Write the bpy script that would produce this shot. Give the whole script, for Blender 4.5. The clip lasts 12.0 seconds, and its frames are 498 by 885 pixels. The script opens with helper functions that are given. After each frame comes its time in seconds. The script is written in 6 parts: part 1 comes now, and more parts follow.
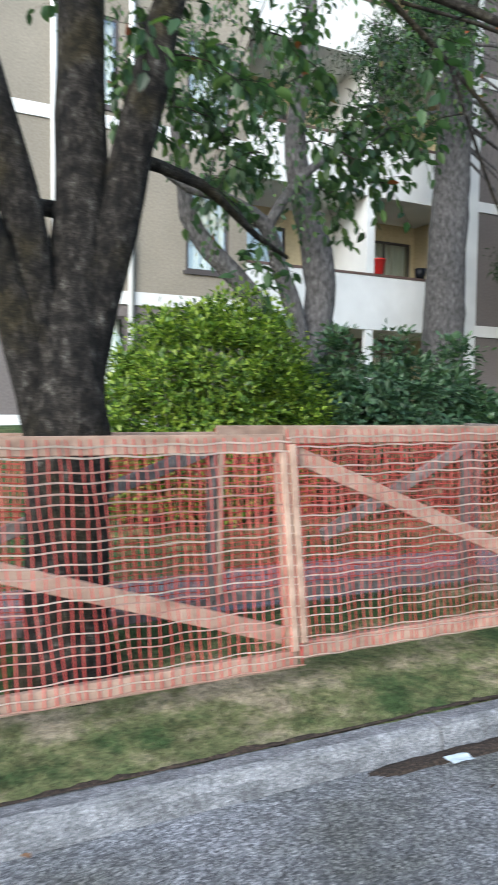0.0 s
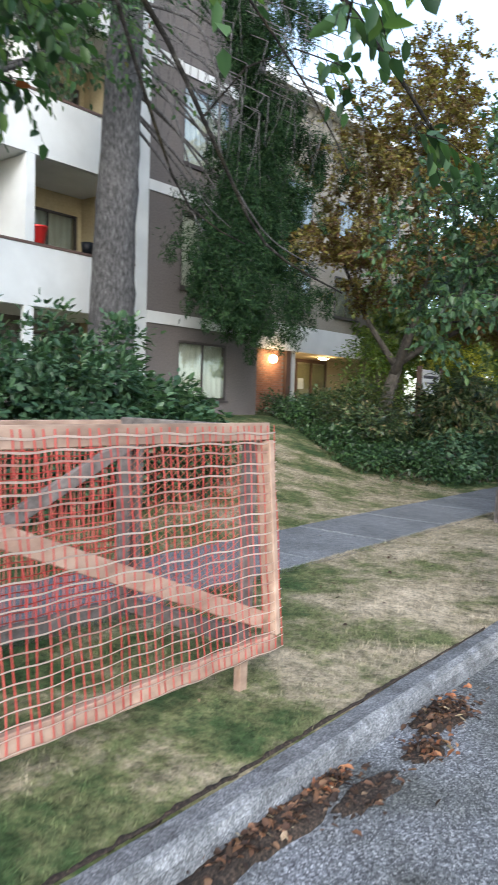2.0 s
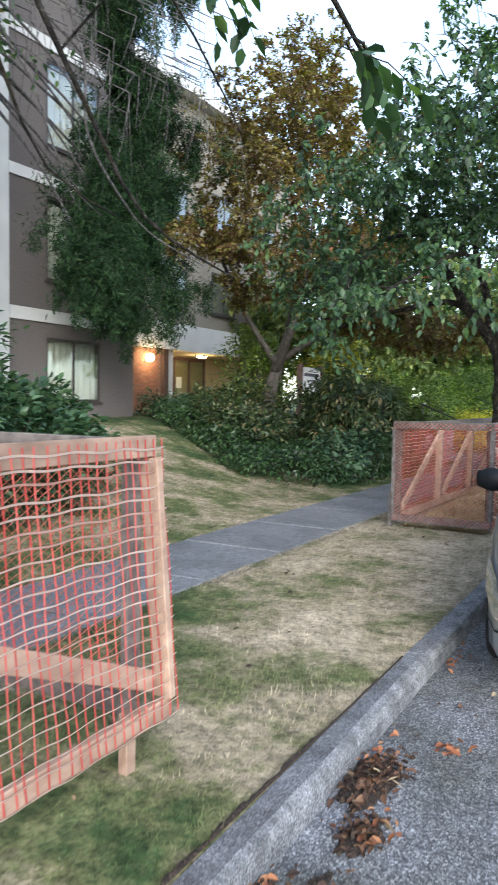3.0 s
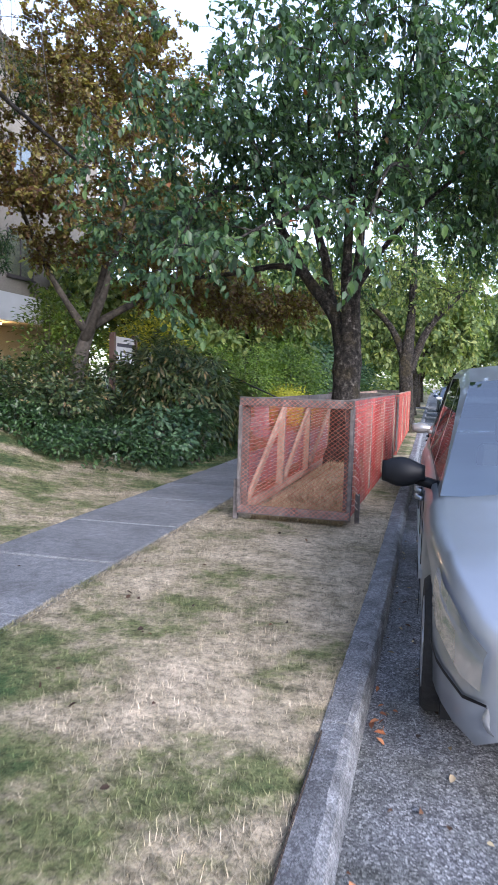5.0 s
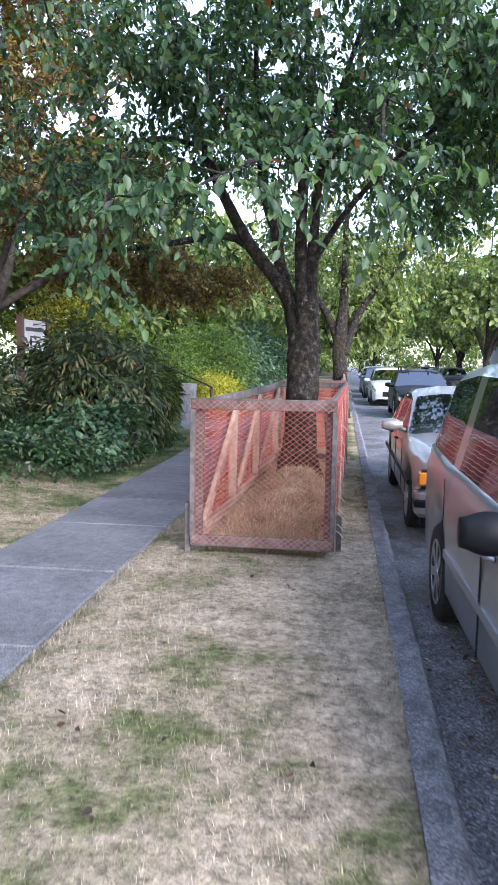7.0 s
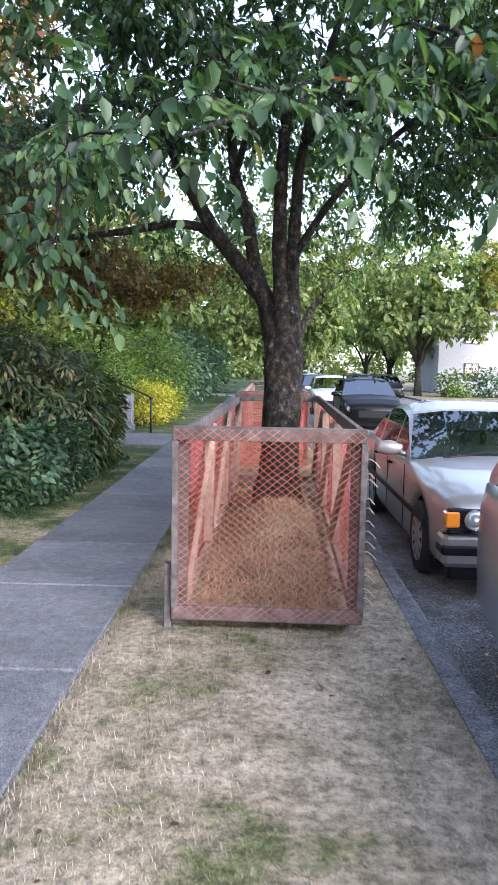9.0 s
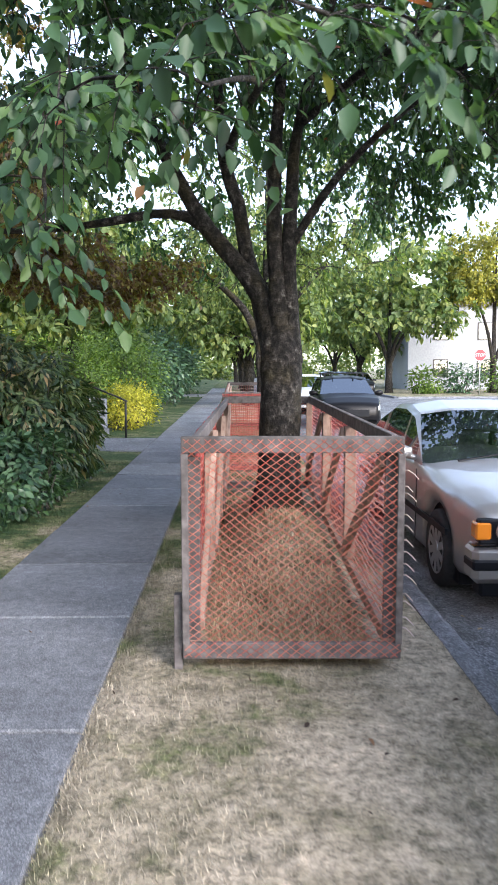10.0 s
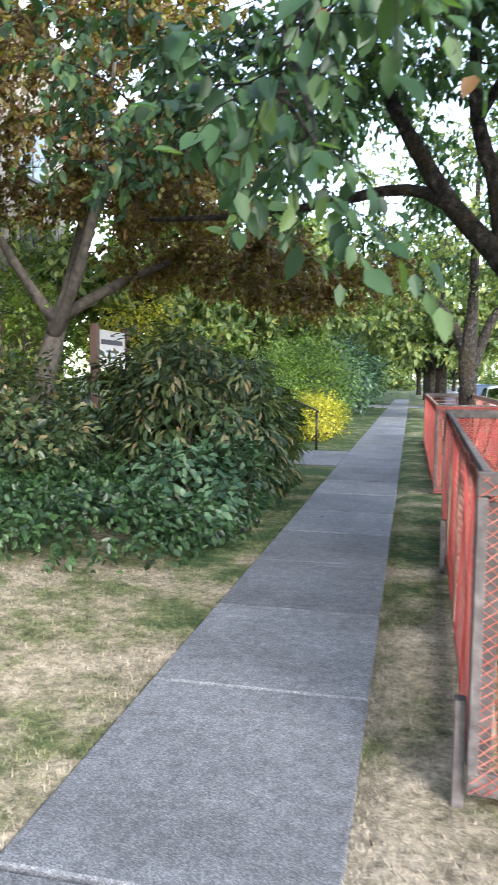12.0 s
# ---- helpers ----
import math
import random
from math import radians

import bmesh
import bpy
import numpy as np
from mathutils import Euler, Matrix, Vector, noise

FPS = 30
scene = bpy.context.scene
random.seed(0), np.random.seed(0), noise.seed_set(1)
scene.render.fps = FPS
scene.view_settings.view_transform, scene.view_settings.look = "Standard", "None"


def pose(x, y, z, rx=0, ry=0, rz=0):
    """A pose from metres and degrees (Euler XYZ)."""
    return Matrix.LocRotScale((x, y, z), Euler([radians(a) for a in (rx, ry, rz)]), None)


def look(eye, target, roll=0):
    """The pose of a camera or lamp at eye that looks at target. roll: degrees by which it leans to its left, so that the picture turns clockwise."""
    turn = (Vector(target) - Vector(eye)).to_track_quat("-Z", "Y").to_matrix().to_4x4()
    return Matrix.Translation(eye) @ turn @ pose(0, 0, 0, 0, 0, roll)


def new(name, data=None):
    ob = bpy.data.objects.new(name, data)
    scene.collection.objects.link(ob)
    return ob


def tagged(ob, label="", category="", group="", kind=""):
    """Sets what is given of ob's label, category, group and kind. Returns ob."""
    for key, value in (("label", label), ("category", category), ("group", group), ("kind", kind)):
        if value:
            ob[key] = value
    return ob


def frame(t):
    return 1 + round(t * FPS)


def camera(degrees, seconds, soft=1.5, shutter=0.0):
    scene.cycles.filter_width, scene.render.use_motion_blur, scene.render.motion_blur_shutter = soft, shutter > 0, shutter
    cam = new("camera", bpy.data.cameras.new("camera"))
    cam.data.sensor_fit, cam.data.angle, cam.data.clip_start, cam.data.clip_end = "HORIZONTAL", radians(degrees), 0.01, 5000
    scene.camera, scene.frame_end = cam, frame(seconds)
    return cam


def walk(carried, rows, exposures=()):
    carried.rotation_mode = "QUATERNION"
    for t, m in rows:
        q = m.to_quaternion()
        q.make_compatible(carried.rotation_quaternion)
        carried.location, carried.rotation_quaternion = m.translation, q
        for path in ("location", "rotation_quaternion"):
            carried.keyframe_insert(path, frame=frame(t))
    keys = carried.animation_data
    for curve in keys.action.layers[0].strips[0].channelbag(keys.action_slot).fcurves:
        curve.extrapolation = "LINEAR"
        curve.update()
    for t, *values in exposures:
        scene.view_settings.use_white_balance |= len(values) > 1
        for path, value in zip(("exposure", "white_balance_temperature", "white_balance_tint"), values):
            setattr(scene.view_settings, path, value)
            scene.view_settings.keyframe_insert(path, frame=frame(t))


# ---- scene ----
cam = camera(37.5, 12.0, 1.25, 0.45)
PATH = [
    (0, (-0.267, 1.275, 1.476), (-2.057, 2.161, 1.371), 0.7),
    (0.5, (-0.439, 1.555, 1.467), (-2.103, 2.658, 1.347), 1.7),
    (1, (-0.701, 1.808, 1.471), (-2.213, 3.11, 1.335), 2.4),
    (1.5, (-0.952, 2.058, 1.488), (-2.343, 3.488, 1.352), 2.1),
    (2, (-1.221, 2.314, 1.486), (-2.475, 3.867, 1.366), 1.8),
    (2.5, (-1.477, 2.61, 1.495), (-2.586, 4.27, 1.37), 1.0),
    (3, (-1.704, 2.884, 1.515), (-2.684, 4.624, 1.399), 0.9),
    (3.5, (-1.951, 3.153, 1.529), (-2.776, 4.972, 1.43), 0.5),
    (3.7, (-2.032, 3.274, 1.516), (-2.803, 5.116, 1.415), 0.2),
    (5.3, (-2.716, 4.339, 1.46), (-3.158, 6.281, 1.285), 2.3),
    (5.5, (-2.771, 4.487, 1.487), (-3.196, 6.433, 1.314), 2.4),
    (6, (-3.014, 4.882, 1.508), (-3.339, 6.847, 1.322), 0.3),
    (6.5, (-3.214, 5.233, 1.56), (-3.456, 7.202, 1.307), 0.8),
    (7, (-3.324, 5.633, 1.586), (-3.573, 7.605, 1.368), 0.9),
    (7.2, (-3.39, 5.77, 1.575), (-3.615, 7.746, 1.363), 0.9),
    (8.8, (-3.896, 6.9, 1.64), (-3.963, 8.889, 1.442), 1.1),
    (9, (-3.973, 7.033, 1.64), (-4.019, 9.022, 1.441), 1.0),
    (9.5, (-4.106, 7.328, 1.63), (-4.102, 9.315, 1.404), 0.6),
    (10, (-4.263, 7.612, 1.645), (-4.222, 9.602, 1.446), -0.1),
    (10.5, (-4.4, 7.916, 1.65), (-4.386, 9.91, 1.487), -1.4),
    (11, (-4.452, 8.242, 1.659), (-4.635, 10.229, 1.529), -1.3),
    (11.5, (-4.602, 8.534, 1.632), (-4.922, 10.502, 1.484), 0.2),
    (12, (-4.788, 8.75, 1.618), (-5.216, 10.696, 1.443), 0.6),
]
walk(cam, [(t, look(eye, target, roll)) for t, eye, target, roll in PATH],
     [(0.0, 1.85, 6450, 5), (2.0, 1.93, 6450, 6), (3.6, 2.0, 6400, 7), (5.5, 2.24, 6100, 18), (7.0, 2.46, 6100, 18), (9.5, 2.45, 6300, 15), (10.6, 2.5, 6500, 10), (12.0, 2.76, 6500, 9)])

# ---- light ----
world = bpy.data.worlds.new("sky")
scene.world = world
world.use_nodes = True
wn = world.node_tree
sky = wn.nodes.new("ShaderNodeTexSky")
sky.sky_type = "NISHITA"
sky.sun_disc = False
sky.sun_elevation = radians(27)
sky.sun_rotation = radians(142)
sky.air_density, sky.dust_density, sky.ozone_density = 1.0, 1.2, 2.5
pale = wn.nodes.new("ShaderNodeHueSaturation")
pale.inputs["Saturation"].default_value = 0.72
wn.links.new(sky.outputs[0], pale.inputs["Color"])
wn.links.new(pale.outputs[0], wn.nodes["Background"].inputs[0])
wn.nodes["Background"].inputs[1].default_value = 0.15
sun = new("sun", bpy.data.lights.new("sun", "SUN"))
sun.data.energy, sun.data.angle, sun.data.color = 0.9, radians(25), (1.0, 0.97, 0.95)
sun.matrix_world = look((0, 0, 20), (-math.sin(radians(142)) * 10, -math.cos(radians(142)) * 10, 20 - 10 * math.tan(radians(27))))


# ---- materials ----
def nodes_of(name):
    m = bpy.data.materials.new(name)
    m.use_nodes = True
    return m, m.node_tree, m.node_tree.nodes["Principled BSDF"]


def noise_at(nt, scale, detail=4.0, stretch=(1, 1, 1), rough=0.55):
    co = nt.nodes.new("ShaderNodeTexCoord")
    mp = nt.nodes.new("ShaderNodeMapping")
    mp.inputs["Scale"].default_value = stretch
    nz = nt.nodes.new("ShaderNodeTexNoise")
    nz.inputs["Scale"].default_value, nz.inputs["Detail"].default_value, nz.inputs["Roughness"].default_value = scale, detail, rough
    nt.links.new(co.outputs["Object"], mp.inputs[0])
    nt.links.new(mp.outputs[0], nz.inputs["Vector"])
    return nz.outputs["Fac"]


def ramp(nt, fac, stops):
    r = nt.nodes.new("ShaderNodeValToRGB")
    e = r.color_ramp.elements
    while len(e) < len(stops):
        e.new(0.5)
    for k, (p, c) in enumerate(stops):
        e[k].position = p
        e[k].color = (*c, 1) if len(c) == 3 else c
    nt.links.new(fac, r.inputs[0])
    return r.outputs[0]


def mix(nt, fac, a, b, mode="MIX"):
    n = nt.nodes.new("ShaderNodeMix")
    n.data_type, n.blend_type = "RGBA", mode
    for socket, v in ((n.inputs[0], fac), (n.inputs[6], a), (n.inputs[7], b)):
        if hasattr(v, "links"):
            nt.links.new(v, socket)
        else:
            socket.default_value = v if isinstance(v, (int, float)) else (*v, 1)
    return n.outputs[2]


def rough_mat(name, stops, scale, rough=0.85, bump=0.3, fine=60, big=0.7, big_amount=0.35, stretch=(1, 1, 1), metal=0.0, dist=0.02, spec=0.4, per=0.0, coat=0.0):
    """Grain from a ramp over fine noise, a slow stain over it, relief, and a value that differs from piece to piece."""
    m, nt, b = nodes_of(name)
    col = ramp(nt, noise_at(nt, scale, 5, stretch), stops)
    slow = ramp(nt, noise_at(nt, big, 3), [(0.3, (1 - big_amount,) * 3), (0.7, (1.0, 1.0, 1.0))])
    col = mix(nt, 1.0, col, slow, "MULTIPLY")
    if per:
        info = nt.nodes.new("ShaderNodeObjectInfo")
        col = mix(nt, 1.0, col, ramp(nt, info.outputs["Random"], [(0, (1 - per,) * 3), (1, (1.0, 1.0, 1.0))]), "MULTIPLY")
    nt.links.new(col, b.inputs["Base Color"])
    b.inputs["Roughness"].default_value, b.inputs["Metallic"].default_value = rough, metal
    b.inputs["Specular IOR Level"].default_value, b.inputs["Coat Weight"].default_value = spec, coat
    if bump:
        bp = nt.nodes.new("ShaderNodeBump")
        bp.inputs["Strength"].default_value, bp.inputs["Distance"].default_value = bump, dist
        nt.links.new(noise_at(nt, fine, 6, stretch, 0.65), bp.inputs["Height"])
        nt.links.new(bp.outputs[0], b.inputs["Normal"])
    return m


def stone_mat(name, stops, cells, rough=0.88, blotch=2.0, dark=0.4, relief=0.5, per=0.0, fine=240, tint=0.0):
    """Aggregate: small stones each with its own grey, finer grit between them, broad stains over both."""
    m, nt, b = nodes_of(name)
    co = nt.nodes.new("ShaderNodeTexCoord")
    vo = nt.nodes.new("ShaderNodeTexVoronoi")
    vo.inputs["Scale"].default_value = cells
    nt.links.new(co.outputs["Object"], vo.inputs["Vector"])
    one = nt.nodes.new("ShaderNodeSeparateColor")
    nt.links.new(vo.outputs["Color"], one.inputs[0])
    col = ramp(nt, one.outputs[0], stops)
    col = mix(nt, 1.0, col, ramp(nt, noise_at(nt, fine, 4, (1, 1, 1), 0.7), [(0.34, (0.55,) * 3), (0.66, (1.25,) * 3)]), "MULTIPLY")
    col = mix(nt, 1.0, col, ramp(nt, noise_at(nt, blotch, 6, (1, 1, 1), 0.65), [(0.36, (1 - dark, 1 - dark, 1 - dark * (1 + tint))), (0.62, (1.0, 1.0, 1.0))]), "MULTIPLY")
    col = mix(nt, 1.0, col, ramp(nt, noise_at(nt, 14, 5), [(0.34, (0.8,) * 3), (0.66, (1.12,) * 3)]), "MULTIPLY")
    if per:
        info = nt.nodes.new("ShaderNodeObjectInfo")
        col = mix(nt, 1.0, col, ramp(nt, info.outputs["Random"], [(0, (1 - per,) * 3), (1, (1.0, 1.0, 1.0))]), "MULTIPLY")
    nt.links.new(col, b.inputs["Base Color"])
    b.inputs["Roughness"].default_value, b.inputs["Specular IOR Level"].default_value = rough, 0.35
    bp = nt.nodes.new("ShaderNodeBump")
    bp.inputs["Strength"].default_value, bp.inputs["Distance"].default_value = relief, 0.012
    nt.links.new(noise_at(nt, cells * 0.6, 6, (1, 1, 1), 0.7), bp.inputs["Height"])
    nt.links.new(bp.outputs[0], b.inputs["Normal"])
    return m


def bark_mat(name, stops, moss, scale=16):
    """Old cherry bark: dark cracks, grey flaking plates and brown-green moss in patches."""
    m, nt, b = nodes_of(name)
    plates = noise_at(nt, scale, 8, (1.0, 1.0, 0.75), 0.72)
    col = ramp(nt, plates, stops)
    col = mix(nt, ramp(nt, noise_at(nt, 2.6, 4), [(0.5, (0.0,) * 3), (0.62, (0.75,) * 3)]), col, mix(nt, 1.0, moss, ramp(nt, plates, [(0.35, (0.2,) * 3), (0.65, (1.4,) * 3)]), "MULTIPLY"))
    col = mix(nt, 1.0, col, ramp(nt, noise_at(nt, 60, 3, (0.5, 0.5, 2.2)), [(0.35, (0.6,) * 3), (0.65, (1.2,) * 3)]), "MULTIPLY")
    nt.links.new(col, b.inputs["Base Color"])
    b.inputs["Roughness"].default_value, b.inputs["Specular IOR Level"].default_value = 0.9, 0.25
    bp = nt.nodes.new("ShaderNodeBump")
    bp.inputs["Strength"].default_value, bp.inputs["Distance"].default_value = 1.0, 0.07
    nt.links.new(plates, bp.inputs["Height"])
    nt.links.new(bp.outputs[0], b.inputs["Normal"])
    return m


def leaf_mat(name, stops, through_amount=0.3, rough=0.45, patch=1.2, glow=(1.6, 1.7, 0.7), spec=0.45):
    """Leaves: a colour for each leaf, slow patches, some light through the blade."""
    m, nt, b = nodes_of(name)
    geo = nt.nodes.new("ShaderNodeNewGeometry")
    col = ramp(nt, geo.outputs["Random Per Island"], stops)
    slow = ramp(nt, noise_at(nt, patch, 2), [(0.32, (0.62, 0.66, 0.6)), (0.68, (1.0, 1.0, 0.95))])
    col = mix(nt, 1.0, col, slow, "MULTIPLY")
    nt.links.new(col, b.inputs["Base Color"])
    b.inputs["Roughness"].default_value = rough
    b.inputs["Specular IOR Level"].default_value = spec
    tr = nt.nodes.new("ShaderNodeBsdfTranslucent")
    nt.links.new(mix(nt, 1.0, col, glow, "MULTIPLY"), tr.inputs[0])
    ms = nt.nodes.new("ShaderNodeMixShader")
    ms.inputs[0].default_value = through_amount
    nt.links.new(b.outputs[0], ms.inputs[1])
    nt.links.new(tr.outputs[0], ms.inputs[2])
    nt.links.new(ms.outputs[0], nt.nodes["Material Output"].inputs[0])
    return m


def plain(name, colour, rough=0.5, metal=0.0, emit=0.0, coat=0.0, spec=0.5):
    m, nt, b = nodes_of(name)
    slow = ramp(nt, noise_at(nt, 6.0, 4), [(0.3, tuple(c * 0.86 for c in colour)), (0.7, colour)])
    nt.links.new(slow, b.inputs["Base Color"])
    b.inputs["Roughness"].default_value, b.inputs["Metallic"].default_value = rough, metal
    b.inputs["Coat Weight"].default_value, b.inputs["Specular IOR Level"].default_value = coat, spec
    if emit:
        b.inputs["Emission Color"].default_value, b.inputs["Emission Strength"].default_value = (*colour, 1), emit
    return m


def glass_mat(name, tint, gloss=0.25, rough=0.01):
    """A thin pane: part of the light is mirrored, the rest goes straight through, tinted."""
    m, nt, b = nodes_of(name)
    nt.nodes.remove(b)
    tr = nt.nodes.new("ShaderNodeBsdfTransparent")
    tr.inputs[0].default_value = (*tint, 1)
    gl = nt.nodes.new("ShaderNodeBsdfGlossy")
    gl.inputs["Color"].default_value, gl.inputs["Roughness"].default_value = (0.9, 0.95, 1.0, 1), rough
    ms = nt.nodes.new("ShaderNodeMixShader")
    ms.inputs[0].default_value = gloss
    nt.links.new(tr.outputs[0], ms.inputs[1])
    nt.links.new(gl.outputs[0], ms.inputs[2])
    nt.links.new(ms.outputs[0], nt.nodes["Material Output"].inputs[0])
    return m


def grass_ground(name, blades):
    """Lawn: straw and green in patches of about a metre, with finer mottling; the blades take the same patches."""
    m, nt, b = nodes_of(name)
    co = nt.nodes.new("ShaderNodeTexCoord")
    sx = nt.nodes.new("ShaderNodeSeparateXYZ")
    nt.links.new(co.outputs["Object"], sx.inputs[0])
    def field(out, lo, hi, stops):
        """A slow drift of dryness along one axis: positive is drier."""
        span = nt.nodes.new("ShaderNodeMapRange")
        span.inputs[1].default_value, span.inputs[2].default_value = lo, hi
        nt.links.new(out, span.inputs[0])
        bw = ramp(nt, span.outputs[0], [((p - lo) / (hi - lo), (0.5 + v,) * 3) for p, v in stops])
        sub = nt.nodes.new("ShaderNodeMath")
        sub.operation = "SUBTRACT"
        sub.inputs[1].default_value = 0.5
        nt.links.new(bw, sub.inputs[0])
        return sub.outputs[0]

    add = nt.nodes.new("ShaderNodeMath")
    add.operation = "ADD"
    nt.links.new(noise_at(nt, 1.15, 7, (1, 1, 0.2), 0.74), add.inputs[0])
    both = nt.nodes.new("ShaderNodeMath")
    both.operation = "ADD"
    nt.links.new(field(sx.outputs[1], 0.0, 26.0, [(1.0, -0.1), (4.4, -0.09), (6.2, -0.03), (8.0, 0.03), (10.5, 0.08), (13.5, 0.06), (16.0, -0.03), (24.0, -0.05)]), both.inputs[0])
    nt.links.new(field(sx.outputs[0], -9.0, -2.5, [(-8.5, -0.1), (-6.8, -0.09), (-6.1, -0.075), (-4.9, -0.05), (-4.55, -0.06), (-4.1, 0.0), (-3.0, 0.045)]), both.inputs[1])
    nt.links.new(both.outputs[0], add.inputs[1])
    if blades:
        patch = ramp(nt, add.outputs[0], [(0.34, (0.06, 0.105, 0.04)), (0.43, (0.165, 0.18, 0.088)), (0.52, (0.345, 0.3, 0.225)), (0.66, (0.5, 0.435, 0.345))])
        geo = nt.nodes.new("ShaderNodeNewGeometry")
        col = mix(nt, 1.0, patch, ramp(nt, geo.outputs["Random Per Island"], [(0, (0.3, 0.31, 0.3)), (0.55, (0.8, 0.8, 0.8)), (1, (1.25, 1.22, 1.2))]), "MULTIPLY")
    else:
        patch = ramp(nt, add.outputs[0], [(0.34, (0.05, 0.085, 0.034)), (0.44, (0.15, 0.16, 0.078)), (0.53, (0.32, 0.275, 0.2)), (0.66, (0.46, 0.39, 0.305))])
        col = mix(nt, 1.0, patch, ramp(nt, noise_at(nt, 22, 9, (1, 1, 1), 0.8), [(0.36, (0.3, 0.31, 0.3)), (0.5, (0.9, 0.89, 0.87)), (0.66, (1.4, 1.36, 1.32))]), "MULTIPLY")
        bp = nt.nodes.new("ShaderNodeBump")
        bp.inputs["Strength"].default_value, bp.inputs["Distance"].default_value = 0.6, 0.02
        nt.links.new(noise_at(nt, 70, 6), bp.inputs["Height"])
        nt.links.new(bp.outputs[0], b.inputs["Normal"])
    col = mix(nt, 1.0, col, ramp(nt, noise_at(nt, 7.5, 6, (1, 1, 0.3), 0.7), [(0.34, (0.6, 0.61, 0.59)), (0.5, (1.0, 1.0, 0.99)), (0.66, (1.25, 1.23, 1.21))]), "MULTIPLY")
    nt.links.new(col, b.inputs["Base Color"])
    b.inputs["Roughness"].default_value, b.inputs["Specular IOR Level"].default_value = 0.9, 0.15
    return m


M_ground = grass_ground("dry_lawn", False)
M_blade = grass_ground("grass_blade", True)
M_asphalt = stone_mat("asphalt", [(0, (0.06, 0.062, 0.072)), (0.45, (0.16, 0.166, 0.186)), (0.8, (0.29, 0.3, 0.325)), (1, (0.52, 0.53, 0.56))], 125, 0.85, 1.5, 0.5, 0.7, tint=0.12)
M_kerb = stone_mat("kerb_concrete", [(0, (0.13, 0.136, 0.152)), (0.6, (0.27, 0.28, 0.305)), (1, (0.46, 0.475, 0.505))], 150, 0.9, 3.2, 0.45, 0.8, 0.12)
M_kerblip = stone_mat("worn_kerb_edge", [(0, (0.15, 0.156, 0.17)), (0.6, (0.31, 0.32, 0.342)), (1, (0.46, 0.47, 0.495))], 150, 0.88, 4.5, 0.5, 0.8, 0.1)
M_slab = stone_mat("pavement_concrete", [(0, (0.13, 0.137, 0.152)), (0.6, (0.225, 0.234, 0.254)), (1, (0.38, 0.39, 0.412))], 190, 0.88, 1.2, 0.32, 0.5, 0.25)
M_wood = rough_mat("new_lumber", [(0.3, (0.29, 0.185, 0.14)), (0.5, (0.41, 0.275, 0.21)), (0.7, (0.51, 0.365, 0.285))], 11, 0.75, 0.35, 30, 1.5, 0.35, stretch=(2.5, 0.6, 1.2), dist=0.004, per=0.3)
M_grey = rough_mat("weathered_lumber", [(0.3, (0.075, 0.064, 0.06)), (0.5, (0.14, 0.121, 0.116)), (0.7, (0.22, 0.192, 0.184))], 16, 0.85, 0.5, 40, 1.5, 0.35, dist=0.004, per=0.25)
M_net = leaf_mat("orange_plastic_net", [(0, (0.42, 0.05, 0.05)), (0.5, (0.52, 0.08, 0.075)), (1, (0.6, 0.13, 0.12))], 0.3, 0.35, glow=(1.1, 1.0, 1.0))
# Same net; sky light on its horizontal strands is put into this paler colour.
M_netskylit = leaf_mat("skylit_plastic_net", [(0, (0.62, 0.34, 0.32)), (0.5, (0.76, 0.58, 0.56)), (1, (0.82, 0.72, 0.7))], 0.25, 0.3, glow=(1.0, 1.0, 1.0))
M_redmesh = leaf_mat("bright_red_net", [(0, (0.58, 0.09, 0.08)), (0.6, (0.7, 0.15, 0.13)), (1, (0.76, 0.24, 0.21))], 0.35, 0.4, glow=(1.0, 1.0, 1.0))
M_diamond = leaf_mat("pink_plastic_net", [(0, (0.58, 0.13, 0.1)), (0.6, (0.68, 0.22, 0.17)), (1, (0.7, 0.27, 0.21))], 0.25, 0.6, glow=(1.0, 1.0, 1.0), spec=0.15)
M_bark = bark_mat("cherry_bark", [(0.36, (0.005, 0.0045, 0.0045)), (0.48, (0.02, 0.017, 0.015)), (0.58, (0.055, 0.048, 0.042)), (0.72, (0.2, 0.192, 0.176))], (0.045, 0.036, 0.017))
M_twig = rough_mat("twig_bark", [(0.3, (0.03, 0.026, 0.022)), (0.7, (0.11, 0.095, 0.08))], 12, 0.9, 0.4, 40, 1.0, 0.3)
M_cedarbark = rough_mat("conifer_bark", [(0.3, (0.035, 0.032, 0.032)), (0.5, (0.1, 0.094, 0.095)), (0.7, (0.2, 0.192, 0.193))], 12, 0.92, 1.0, 16, 0.8, 0.3, stretch=(2.4, 2.4, 0.8), dist=0.05)
M_leaf = leaf_mat("cherry_leaf", [(0, (0.018, 0.042, 0.022)), (0.45, (0.042, 0.095, 0.045)), (0.8, (0.07, 0.135, 0.058)), (0.994, (0.11, 0.18, 0.06)), (0.9985, (0.26, 0.06, 0.03))], 0.4, 0.46)
# Distance haze is put into this leaf colour, so it is lighter than near leaves.
M_hazeleaf = leaf_mat("hazed_far_leaf", [(0, (0.07, 0.12, 0.045)), (0.6, (0.165, 0.22, 0.078)), (1, (0.31, 0.33, 0.11))], 0.45, 0.55)
M_maple = leaf_mat("maple_leaf", [(0, (0.09, 0.035, 0.02)), (0.35, (0.13, 0.078, 0.027)), (0.7, (0.165, 0.135, 0.036)), (1, (0.22, 0.2, 0.048))], 0.42, 0.5, 0.45)
